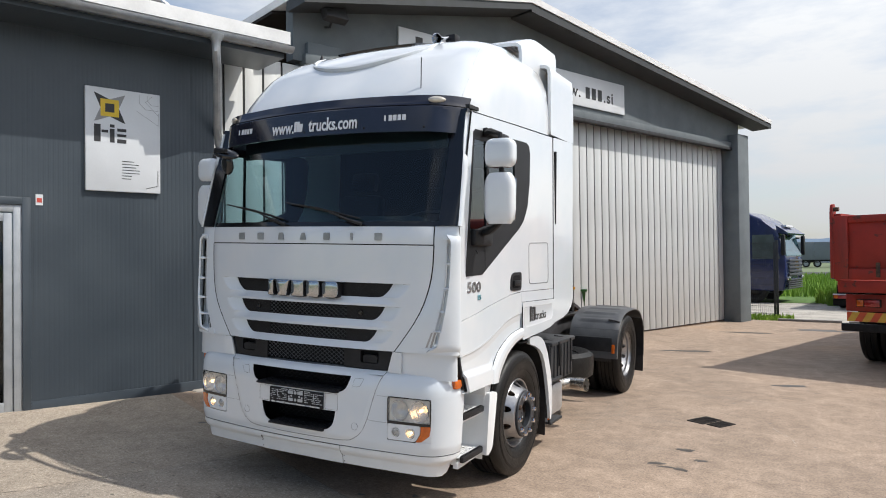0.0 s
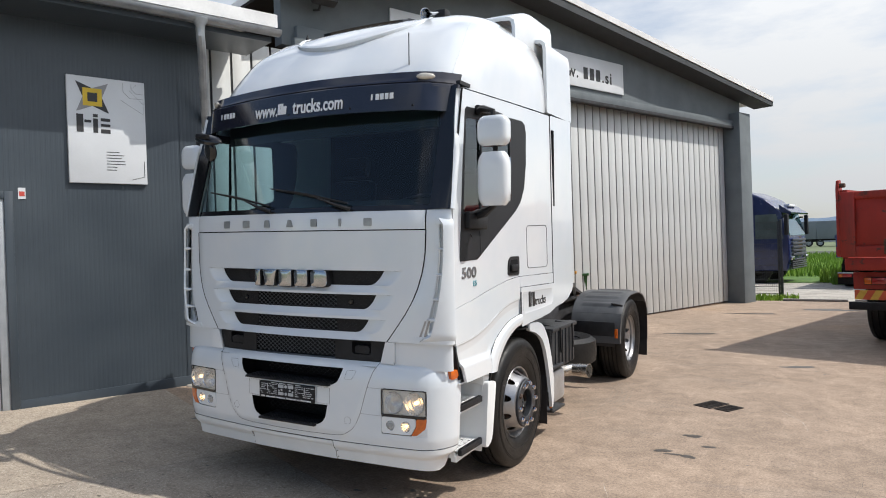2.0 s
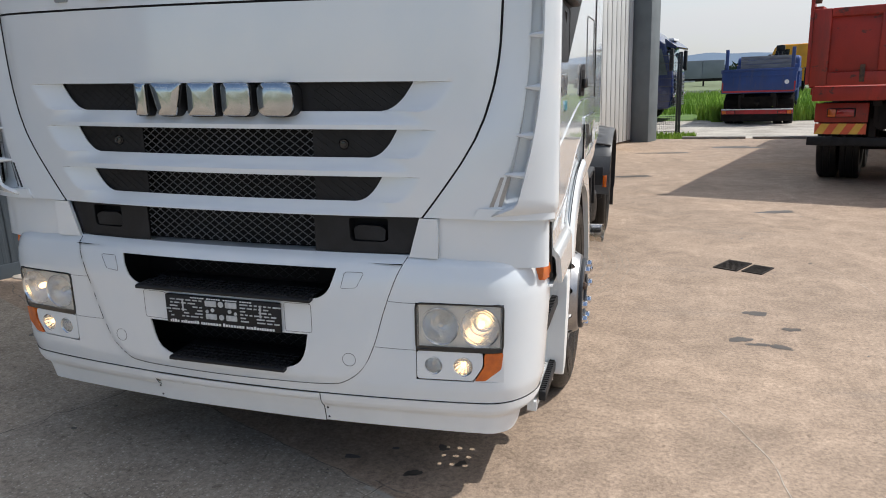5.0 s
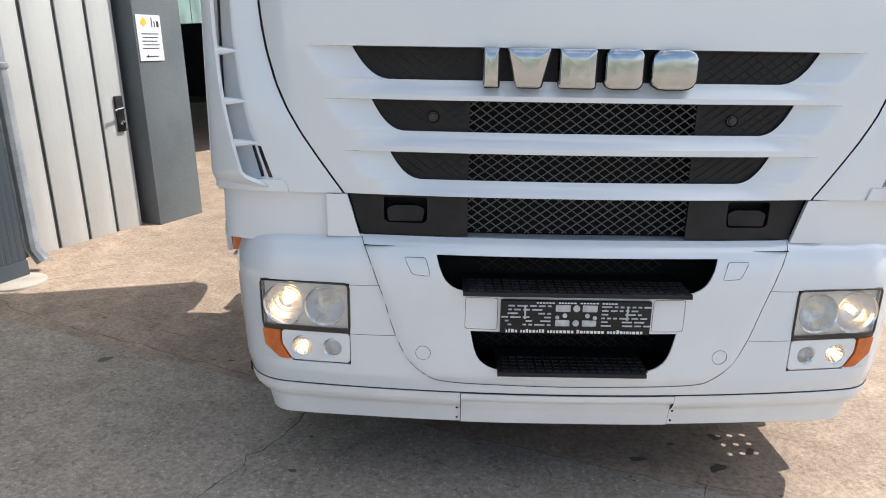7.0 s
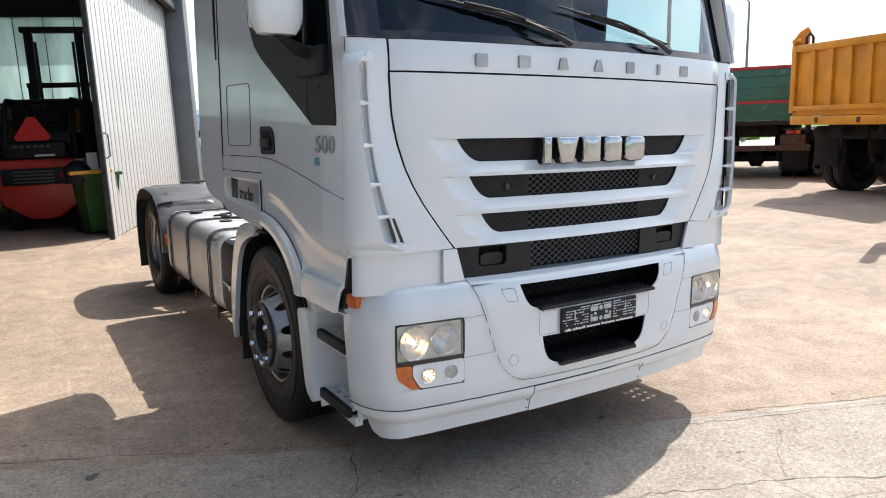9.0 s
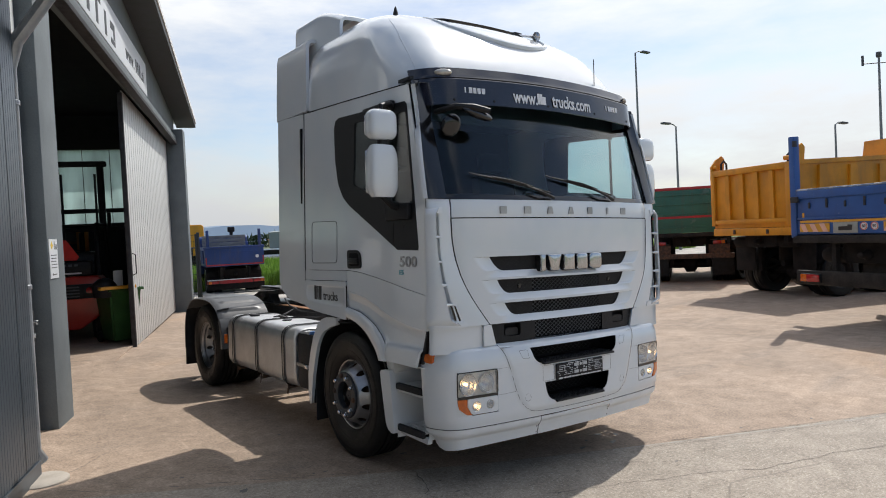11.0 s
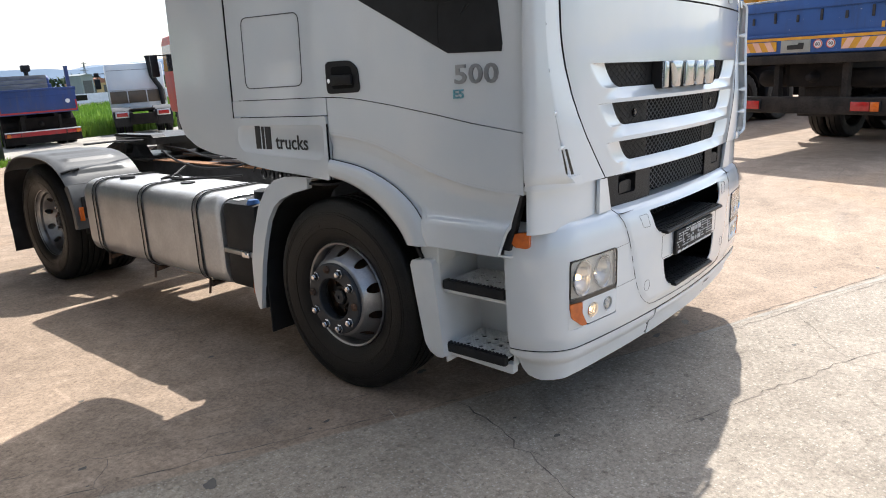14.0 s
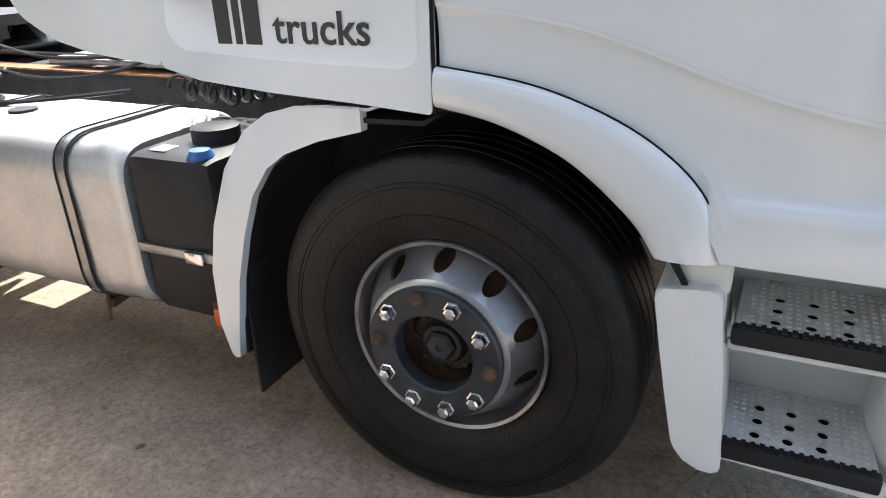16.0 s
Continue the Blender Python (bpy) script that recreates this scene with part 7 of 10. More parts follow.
for sx in (-1, 1):
    part("coupling_foot", prism(bmesh.new(), [(4.79, 0.99), (5.29, 0.99), (5.14, 1.14), (4.94, 1.14)], sx * 0.34, sx * 0.44, "yz"), FRAMEGREY, fifth)
    part("coupling_ramp", prism(bmesh.new(), [(5.34, 1.12), (5.99, 0.93), (5.99, 0.96), (5.34, 1.17)], sx * 0.22, sx * 0.38, "yz"), FRAMEGREY, fifth)
part("release_rod", tube(bmesh.new(), [(-0.30, 4.74, 1.16), (-0.75, 4.66, 1.19), (-1.02, 4.62, 1.19)], 0.009, 6), FRAMEGREY, fifth)
for k, (x, y) in enumerate(((-0.45, 2.25), (-0.25, 2.22), (0.05, 2.25))):
    pts = [(-0.92 + 0.0105 * a + 0.02 * k, 2.24 + 0.11 * k + 0.042 * math.cos(a), 1.055 + 0.042 * math.sin(a) - 0.02 * math.sin(a / 16)) for a in (0.5 * i for i in range(100))]
    part("coiled_hose", tube(bmesh.new(), pts, 0.007, 5), BLACK, truck, "black coiled air hose")
for pts in ([(-0.62, 2.3, 1.05), (-0.5, 2.9, 1.08), (-0.3, 3.6, 1.04), (-0.33, 4.3, 1.05)], [(0.5, 2.3, 1.0), (0.62, 2.9, 0.86), (0.55, 3.6, 0.95), (0.4, 4.2, 1.02)], [(-0.55, 2.4, 1.02), (-0.48, 3.0, 1.10), (-0.2, 3.5, 1.06)]):
    part("cable", tube(bmesh.new(), pts, 0.012, 6), BLACK, truck)
for sx in (-1, 1):
    part("coupling_bearing", tube(bmesh.new(), [(sx * 0.30, 5.04, 1.10), (sx * 0.50, 5.04, 1.10)], 0.06, 14), GREASE, fifth)
part("coupling_jaw", prism(bmesh.new(), rounded([(-0.16, 4.80), (0.16, 4.80), (0.12, 5.16), (-0.12, 5.16)], 0.03), 1.04, 1.128, "xy"), GREASE, fifth)
part("coupling_ledge", prism(bmesh.new(), [(4.60, 1.192), (4.64, 1.215), (5.30, 1.215), (5.34, 1.192)], -0.43, -0.31, "yz"), GREASE, fifth)
part("mounting_plate", box(bmesh.new(), -0.50, 0.50, 4.62, 5.46, 0.985, 1.012, 0.006), GREASE, truck)
for pts in ([(-0.40, 2.62, 1.30), (-0.52, 3.0, 1.07), (-0.66, 3.35, 1.01), (-0.60, 3.9, 1.03), (-0.42, 4.5, 1.08)], [(-0.30, 2.62, 1.34), (-0.36, 3.1, 1.10), (-0.48, 3.6, 1.06), (-0.38, 4.2, 1.10), (-0.30, 4.66, 1.10)], [(-0.70, 2.9, 0.99), (-0.86, 3.15, 0.975), (-0.95, 3.40, 0.968), (-0.78, 3.62, 0.985), (-0.58, 3.8, 1.02)]):
    part("cable", tube(bmesh.new(), [along(pts, k / 24) for k in range(25)], 0.009, 6), BLACK, truck)
loop = [(-0.92 + 0.07 * math.cos(a), 3.47 + 0.07 * math.sin(a), 0.972 + 0.006 * math.sin(2 * a)) for a in (2 * math.pi * k / 24 for k in range(25))]
part("cable_loop", tube(bmesh.new(), loop, 0.008, 6), BLACK, truck)
part("gearbox", prism(bmesh.new(), [(1.9, 0.52), (2.9, 0.50), (3.25, 0.60), (3.35, 0.78), (3.2, 0.98), (1.9, 1.05)], -0.30, 0.30, "yz"), GREASE, truck)
for k in range(5):
    part("cross_member", box(bmesh.new(), -0.40, 0.40, 3.55 + 0.42 * k, 3.63 + 0.42 * k, 0.74, 0.92, 0.012), FRAMEGREY, truck)
part("air_tank", spin(bmesh.new(), [(0.001, -0.4), (0.10, -0.38), (0.13, -0.33), (0.13, 0.33), (0.10, 0.38), (0.001, 0.4)], (-0.15, 3.2, 0.62), "y", 20), FRAMEGREY, truck)

# right-hand fuel tank and urea tank
def rounded_section(x0, x1, z0, z1, r, n=5):
    return rounded([(x0, z0), (x1, z0), (x1, z1), (x0, z1)], r, n)


tank_sec = rounded_section(-1.245, -0.66, 0.385, 0.955, 0.13, 8)
bm = bmesh.new()
ys = [2.395, 2.40, 2.415, 2.445] + [2.445 + 1.76 * k / 40 for k in range(1, 40)] + [4.205, 4.23, 4.245, 4.25]
rings = []
for y in ys:
    e = min(y - 2.395, 4.25 - y)
    k = 1 - 0.06 * max(0.0, 1 - e / 0.05) ** 2
    cx, cz = -0.95, 0.67
    ring = []
    for x, z in tank_sec:
        d = 0.006 * noise.noise(Vector((x * 2.5, y * 2.2, z * 3.0)))
        d += (0.030 * math.exp(-((y - 2.475 - 0.05 * noise.noise(Vector((0, 0, z * 9)))) / 0.028) ** 2) * (0.55 + 0.9 * noise.noise(Vector((1.7, 0, z * 7)))) if x < -1.15 else 0)
        ring.append((cx + (x - cx) * k + d, y, cz + (z - cz) * k + (d if z > 0.9 else 0)))
    rings.append(ring)
rv = loft(bm, rings)
bm.faces.new(rv[0][::-1])
bm.faces.new(rv[-1])
tank = part("fuel_tank", bm, ALU, truck, "dented bare aluminium fuel tank with steel straps", smooth=40)
for y in (2.64, 3.34, 4.04):
    sec = [(x * 1.0 + (-0.004 if x < -0.95 else 0.004), z + (0.004 if z > 0.67 else -0.004)) for x, z in tank_sec]
    bm = bmesh.new()
    loft(bm, [[(x, y - 0.022, z) for x, z in sec], [(x, y + 0.022, z) for x, z in sec]])
    strap = thick(part("tank_strap", bm, STEEL, tank, "bright steel tank strap with rubber edges"), 0.003, 1)
    for s in (-1, 1):
        bm = bmesh.new()
        sec2 = [(cx2 * 1.0, z) for cx2, z in sec]
        loft(bm, [[(x - 0.003 if x < -0.95 else x + 0.003, y + s * 0.025 - 0.003, z + (0.003 if z > 0.67 else -0.003)) for x, z in sec], [(x - 0.003 if x < -0.95 else x + 0.003, y + s * 0.025 + 0.003, z + (0.003 if z > 0.67 else -0.003)) for x, z in sec]])
        thick(part("strap_rubber", bm, BLACK, strap), 0.004, 1)
    part("strap_bolt", tube(bmesh.new(), [(-1.20, y, 0.40), (-1.215, y, 0.30)], 0.008, 6), RUST, strap)
for y in (2.64, 3.34, 4.04):
    part("tank_bracket", prism(bmesh.new(), [(-1.20, 0.375), (-0.45, 0.375), (-0.43, 0.80), (-0.50, 0.80), (-0.62, 0.42), (-1.20, 0.345)], y - 0.02, y + 0.02, "xz"), RUST, truck)
part("tank_cap", spin(bmesh.new(), [(0.055, 0.0), (0.055, 0.03), (0.045, 0.035), (0.001, 0.036)], (-1.05, 3.88, 0.945), "z", 20), FRAMEGREY, tank)
part("tank_sender", spin(bmesh.new(), [(0.05, 0.0), (0.05, 0.015), (0.001, 0.018)], (-0.98, 3.15, 0.95), "z", 18), BLACK, tank)
urea = part("urea_tank", box(bmesh.new(), -1.225, -0.70, 2.05, 2.392, 0.40, 0.935, 0.05), BLACK, truck, "black plastic urea tank with steel band")
part("urea_cap", spin(bmesh.new(), [(0.075, 0.0), (0.075, 0.05), (0.06, 0.055), (0.001, 0.056)], (-1.02, 2.19, 0.93), "z", 24), BLACK, urea)
part("urea_blue_cap", spin(bmesh.new(), [(0.035, 0.0), (0.04, 0.03), (0.03, 0.05), (0.001, 0.055)], (-1.17, 2.12, 0.90), "z", 16), surf("blue_plastic", (0.03, 0.12, 0.35), None, 20, 0.4), urea, "blue filler cap")
part("urea_band", box(bmesh.new(), -1.235, -1.20, 2.06, 2.385, 0.615, 0.645, 0.003), STEEL, urea)
part("band_clamp", box(bmesh.new(), -1.250, -1.232, 2.11, 2.18, 0.611, 0.649, 0.004), CHROME, urea)
part("paint_scrape", box(bmesh.new(), -1.18, -1.12, 2.25, 2.31, 0.9345, 0.9365, 0.0), LETTERWHITE, urea, smooth=0)

# left-hand side: battery box, steps, silencer, spare wheel
bb = part("battery_box", box(bmesh.new(), 0.72, 1.20, 2.20, 2.86, 0.60, 0.98, 0.03), SOFTBLACK, truck, "ribbed dark grey battery box")
for k in range(6):
    part("box_rib", box(bmesh.new(), 1.195, 1.212, 2.26 + k * 0.10, 2.285 + k * 0.10, 0.62, 0.96, 0.005), SOFTBLACK, bb)
part("box_lid", box(bmesh.new(), 0.70, 1.215, 2.18, 2.88, 0.955, 0.995, 0.012), SOFTBLACK, bb)
for k in range(2):
    part("box_strap", tube(bmesh.new(), [(1.05, 2.35 + 0.35 * k, 1.0), (1.22, 2.36 + 0.35 * k, 0.98), (1.222, 2.38 + 0.35 * k, 0.75)], 0.010, 6), BLACK, bb)
sil = part("silencer", box(bmesh.new(), 0.62, 1.16, 2.16, 2.70, 0.25, 0.57, 0.06), ALU, truck, "bright metal exhaust silencer box")
pipe = part("exhaust_pipe", tube(bmesh.new(), [(1.0, 2.66, 0.45), (1.0, 2.88, 0.45), (1.02, 3.00, 0.45), (1.10, 3.09, 0.455), (1.285, 3.06, 0.46)], [0.055, 0.055, 0.06, 0.064, 0.072], 20, False), surf("bright_steel", (0.66, 0.64, 0.61), (0.46, 0.42, 0.37), 14, 0.26, 0.95, 0.06, 80), sil, "bright steel exhaust pipe")
thick(pipe, 0.004)
for zt in (0.63, 0.24):
    part("catwalk_step", box(bmesh.new(), 0.95, 1.24, 2.10, 2.42, zt, zt + 0.025, 0.006), SOFTBLACK, truck, "grey plastic access step")
part("step_hanger", tube(bmesh.new(), [(1.2, 2.12, 0.98), (1.22, 2.10, 0.65), (1.22, 2.10, 0.25)], 0.012, 6), BLACK, truck)
part("orange_reflector", box(bmesh.new(), 1.225, 1.24, 2.03, 2.075, 0.30, 0.40, 0.006), ORANGE, truck)
bm = bmesh.new()
spin(bm, [(0.30, -0.12), (0.42, -0.15), (0.475, -0.11), (0.485, 0.0), (0.475, 0.11), (0.42, 0.15), (0.30, 0.12)], (0.72, 3.55, 0.58), "z", 48)
spare = part("spare_tyre", bm, RUBBER, truck, "spare tyre lying flat under the frame")
part("spare_rim", spin(bmesh.new(), [(0.30, 0.11), (0.27, 0.04), (0.10, 0.02), (0.001, 0.02)], (0.72, 3.55, 0.58), "z", 32), STEEL, spare)

# rear mudguards
MUDGREY = surf("mudguard_grey", (0.085, 0.088, 0.092), (0.055, 0.057, 0.06), 5, 0.42, 0, 0.06, 120, 0.2)
for sx in (-1, 1):
    yc, zc, RY, RZ = 5.17, 0.51, 0.765, 0.605

    def hoop(a, grow=0.0):
        """The guard's outline: an arch with squared shoulders."""
        c, q = math.cos(radians(a)), math.sin(radians(a))
        return yc + (RY + grow) * math.copysign(abs(c) ** 0.72, c), zc + (RZ + grow) * math.copysign(abs(q) ** 0.72, q)

    def top(u, v, lift=0.0):
        edge = -0.018 * math.exp(-(v / 0.05) ** 2)
        rib = 0.012 if 0.15 < v < 0.85 and (int(u * 19) % 3 == 1) and 0.1 < u < 0.9 else 0.0
        y, z = hoop(40 + 108 * u, edge + rib + lift)
        return (sx * (1.262 - 0.62 * v), y, z)
    g = thick(part("mudguard_top", sheet(bmesh.new(), top, 57, 20), MUDGREY, truck, "ribbed grey plastic mudguard over the drive wheels", smooth=50), 0.012)
    for a0, a1 in ((148.6, 179), (-6, 39.4)):
        def low(u, v):
            return (sx * (1.258 - 0.61 * v), *hoop(a0 + (a1 - a0) * u, -0.004))
        thick(part("mudguard_end", sheet(bmesh.new(), low, 14, 4), MUDGREY if a0 > 90 else BLACK, g), 0.012)
    for u in (0.13, 0.87):
        pts = [top(u, v, 0.012) for v in (0.02, 0.12, 0.24)]
        part("guard_clip", tube(bmesh.new(), pts, 0.010, 6), BLACK, g)
    part("guard_marker", box(bmesh.new(), min(sx * 1.2, sx * 1.235), max(sx * 1.2, sx * 1.235), 4.385, 4.40, 0.61, 0.72, 0.004), ORANGE, g)
    fy = yc + RY
    part("guard_front", box(bmesh.new(), min(sx * 0.68, sx * 1.20), max(sx * 0.68, sx * 1.20), 4.40, 4.425, 0.50, 0.80, 0.012), BLACK, g)
    part("rear_flap", box(bmesh.new(), min(sx * 0.66, sx * 1.25), max(sx * 0.66, sx * 1.25), fy - 0.006, fy + 0.006, 0.17, 0.50, 0.003), BLACK, g)
    part("guard_side", prism(bmesh.new(), [hoop(a) for a in (148, 156, 164, 172, 179)] + [hoop(a, -0.05) for a in (179, 172, 164, 156, 148)], sx * 1.245, sx * 1.262, "yz"), MUDGREY, g)
    lamp = part("tail_lamp", box(bmesh.new(), min(sx * 0.80, sx * 1.2), max(sx * 0.80, sx * 1.2), 5.92, 5.99, 0.62, 0.76, 0.015), REDLENS, truck)
part("tail_beam", box(bmesh.new(), -1.2, 1.2, 5.955, 6.0, 0.60, 0.78, 0.01), FRAMEGREY, truck)

# ---- other vehicles ----
def worn(name, col, chip, amount=0.62, scale=5.0, dirt=(0.10, 0.08, 0.06), rough=0.5):
    """Old lorry paint: faded, with chipped spots down to chip and streaks of dirt."""
    m = surf(name, col, tuple(c * 0.72 for c in col), 1.6, rough, 0, 0.12, 60, 0.3)
    n, l = m.node_tree.nodes, m.node_tree.links
    b = n["Principled BSDF"]
    paint = b.inputs["Base Color"].links[0].from_socket
    tc = n.new("ShaderNodeTexCoord")
    for k, (sc, stretch, lo, hi, c, most) in enumerate(((scale, (1, 1, 1.6), amount, amount + 0.03, chip, 0.85), (1.7, (3.0, 3.0, 0.5), 0.50, 0.72, dirt, 0.55))):
        mp, t, r, mx, f = (n.new("ShaderNode" + x) for x in ("Mapping", "TexNoise", "ValToRGB", "MixRGB", "Math"))
        mp.inputs["Scale"].default_value = stretch
        t.inputs["Scale"].default_value, t.inputs["Detail"].default_value, t.inputs["Roughness"].default_value = sc, 9, 0.68
        r.color_ramp.elements[0].position, r.color_ramp.elements[1].position = lo, hi
        f.operation, f.inputs[1].default_value = "MULTIPLY", most
        l.new(tc.outputs["Object"], mp.inputs["Vector"])
        l.new(mp.outputs["Vector"], t.inputs["Vector"])
        l.new(t.outputs["Fac"], r.inputs["Fac"])
        l.new(r.outputs["Color"], f.inputs[0])
        l.new(f.outputs[0], mx.inputs["Fac"])
        l.new(paint, mx.inputs["Color1"])
        mx.inputs["Color2"].default_value = (*c, 1)
        paint = mx.outputs["Color"]
    l.new(paint, b.inputs["Base Color"])
    return m


RED = worn("worn_red_paint", (0.40, 0.032, 0.018), (0.07, 0.032, 0.022), 0.60, 4, (0.06, 0.025, 0.018))
BLUE = worn("worn_blue_paint", (0.026, 0.10, 0.33), (0.50, 0.53, 0.55), 0.655, 9, (0.03, 0.05, 0.10))
FARBLUE = worn("far_blue_paint", (0.022, 0.06, 0.22), (0.10, 0.12, 0.16), 0.70)
YELLOW = worn("worn_yellow_paint", (0.80, 0.32, 0.012), (0.45, 0.18, 0.03), 0.71, 4, (0.42, 0.19, 0.03))
GREEN = worn("worn_green_paint", (0.04, 0.17, 0.115), (0.10, 0.19, 0.15), 0.60, 3)
STRIPERED = worn("stripe_red", (0.50, 0.03, 0.035), (0.25, 0.05, 0.05), 0.70)
STRIPEYELLOW = surf("stripe_yellow", (0.72, 0.36, 0.03), (0.58, 0.27, 0.03), 6, 0.5)
CHEVRED = surf("chevron_red", (0.75, 0.13, 0.05), (0.62, 0.10, 0.04), 8, 0.45)
CHEVYELLOW = surf("chevron_yellow", (0.80, 0.50, 0.08), (0.68, 0.40, 0.06), 8, 0.45)
CHEVPINK = surf("chevron_pale", (0.80, 0.48, 0.36), (0.70, 0.40, 0.30), 8, 0.45)
GRIME = surf("underbody_grime", (0.022, 0.018, 0.016), (0.010, 0.009, 0.009), 5, 0.85, 0, 0.35, 50, 0.4, spec=0.2)
MUD = surf("dusty_steel", (0.042, 0.035, 0.030), (0.016, 0.014, 0.013), 4, 0.85, 0, 0.3, 40, 0.4, spec=0.25)
OLDWOOD = surf("grey_boards", (0.30, 0.29, 0.27), (0.19, 0.18, 0.17), 3, 0.85, 0, 0.3, 50, 0.4, stretch=(1, 1, 5))
BOARDGREY = surf("board_grey", (0.34, 0.34, 0.30), (0.28, 0.28, 0.25), 8, 0.6)
SIGNWHITE = surf("sign_white", (0.80, 0.80, 0.80), (0.74, 0.74, 0.75), 4, 0.45)


def tyre_mesh(r, w, seg=44):
    """A lorry tyre lying along x, with ribs and cross lugs on the tread."""
    bm = bmesh.new()
    prof = [(r * 0.60, -w * 0.36), (r * 0.66, -w * 0.47), (r * 0.82, -w * 0.5), (r * 0.94, -w * 0.49), (r * 0.985, -w * 0.44), (r, -w * 0.40), (r, -w * 0.22), (r - 0.014, -w * 0.20),
            (r - 0.014, -w * 0.15), (r, -w * 0.13), (r, w * 0.13), (r - 0.014, w * 0.15), (r - 0.014, w * 0.20), (r, w * 0.22), (r, w * 0.40), (r * 0.985, w * 0.44), (r * 0.94, w * 0.49), (r * 0.82, w * 0.5), (r * 0.66, w * 0.47), (r * 0.60, w * 0.36)]
    spin(bm, prof, (0, 0, 0), "x", seg)
    for v in bm.verts:
        q = math.hypot(v.co.y, v.co.z)
        if q > r * 0.975 and abs(v.co.x) > w * 0.3 and round(math.atan2(v.co.z, v.co.y) / (2 * math.pi) * seg) % 2:
            v.co.y *= 1 - 0.016 / q
            v.co.z *= 1 - 0.016 / q
    return bm


def rim_mesh(r, w, side=1):
    bm = bmesh.new()
    k = side
    spin(bm, [(r * 0.61, -w * 0.30 * k), (r * 0.60, w * 0.40 * k), (r * 0.56, w * 0.40 * k), (r * 0.52, w * 0.10 * k), (r * 0.46, w * 0.02 * k), (r * 0.30, w * 0.16 * k), (r * 0.28, w * 0.34 * k), (r * 0.14, w * 0.40 * k), (0.012, w * 0.40 * k)], (0, 0, 0), "x", 28)
    return bm


def lorry_wheel(parent, x, y, r=0.50, w=0.27, side=1, rim=MUD):
    t = part("wheel", tyre_mesh(r, w), RUBBER, parent, "dusty black lorry tyre", m=pose(x, y, r))
    part("rim", rim_mesh(r, w, side), rim, t)
    return t


def disc_sign(parent, x, z, r, words, y):
    d = part("speed_disc", spin(bmesh.new(), [(0.004, 0.012), (r, 0.012), (r, 0.0)], (x, y, z), "y", 24, -1), SIGNWHITE, parent, "round white speed plate with red ring")
    part("ring", spin(bmesh.new(), [(r * 0.80, 0.014), (r * 0.81, 0.017), (r * 0.96, 0.017), (r * 0.97, 0.014)], (x, y, z), "y", 24, -1), CHEVRED, d)
    lettering("numeral", words, r * 1.05, pose(x, y - 0.016, z - r * 0.36, 90), LETTERBLACK, d, 0.002)


def chevrons(parent, x0, x1, z0, z1, y, n, c0, c1, lean):
    """A marker board of slanted stripes."""
    part("marker_board", abox(x0, x1, y, y + 0.01, z0, z1), c0, parent, "striped reflective marker board")
    w = (x1 - x0) / n
    for k in range(0, n, 2):
        a, b = x0 + k * w, x0 + (k + 1) * w
        part("stripe", prism(bmesh.new(), [(a + max(0, -lean) * w * .8, z0), (min(b + max(0, -lean) * w * .8, x1), z0), (min(b + max(0, lean) * w * .8, x1), z1), (a + max(0, lean) * w * .8, z1)], y - 0.004, y - 0.0005, "xz"), c1, parent)


def underbody(t, w, length, deck, r, axles, dual=True, rim=MUD):
    """Chassis rails, cross members, springs, axles, wheels and mudguards below a body."""
    for s in (-1, 1):
        part("chassis_rail", abox(s * 0.42 - 0.04, s * 0.42 + 0.04, 0.25, length, deck - 0.42, deck - 0.14, 0.01), GRIME, t)
        part("subframe_rail", abox(s * 0.42 - 0.05, s * 0.42 + 0.05, 0.05, length, deck - 0.138, deck - 0.002, 0.01), GRIME, t)
    part("cross_member", abox(-0.42, 0.42, 0.25, 0.36, deck - 0.46, deck - 0.12, 0.015), GRIME, t)
    part("tow_coupling", spin(bmesh.new(), [(0.07, 0.0), (0.09, 0.03), (0.05, 0.10), (0.05, 0.18), (0.02, 0.2)], (0, 0.25, deck - 0.32), "y", 14, -1), GRIME, t)
    for y in axles:
        part("axle", spin(bmesh.new(), [(0.02, -w * .42), (0.09, -w * .42), (0.09, -0.20), (0.22, -0.12), (0.22, 0.12), (0.09, 0.2), (0.09, w * .42), (0.02, w * .42)], (0, y, r), "x", 14), GRIME, t)
        for s in (-1, 1):
            lorry_wheel(t, s * (w / 2 - 0.16), y, r, 0.26, s, rim)
            if dual:
                lorry_wheel(t, s * (w / 2 - 0.46), y, r, 0.26, s, rim)
            bm = bmesh.new()
            spin(bm, [(r + 0.07, -0.26), (r + 0.09, -0.28), (r + 0.09, 0.28), (r + 0.07, 0.26)], (s * (w / 2 - 0.31), y, r), "x", 14, 1, math.radians(20), math.radians(160))
            thick(part("mudguard", bm, GRIME, t), 0.012)
            bm = bmesh.new()
            for k in range(4):
                box(bm, s * 0.52 - 0.04, s * 0.52 + 0.04, y - 0.55 + 0.1 * k, y + 0.55 - 0.1 * k, r + 0.11 + 0.022 * k - 0.08, r + 0.13 + 0.022 * k - 0.08)
            part("leaf_spring", bm, GRIME, t)
            part("spring_hanger", abox(s * 0.52 - 0.05, s * 0.52 + 0.05, y - 0.62, y - 0.52, r + 0.0, deck - 0.15, 0.01), GRIME, t)


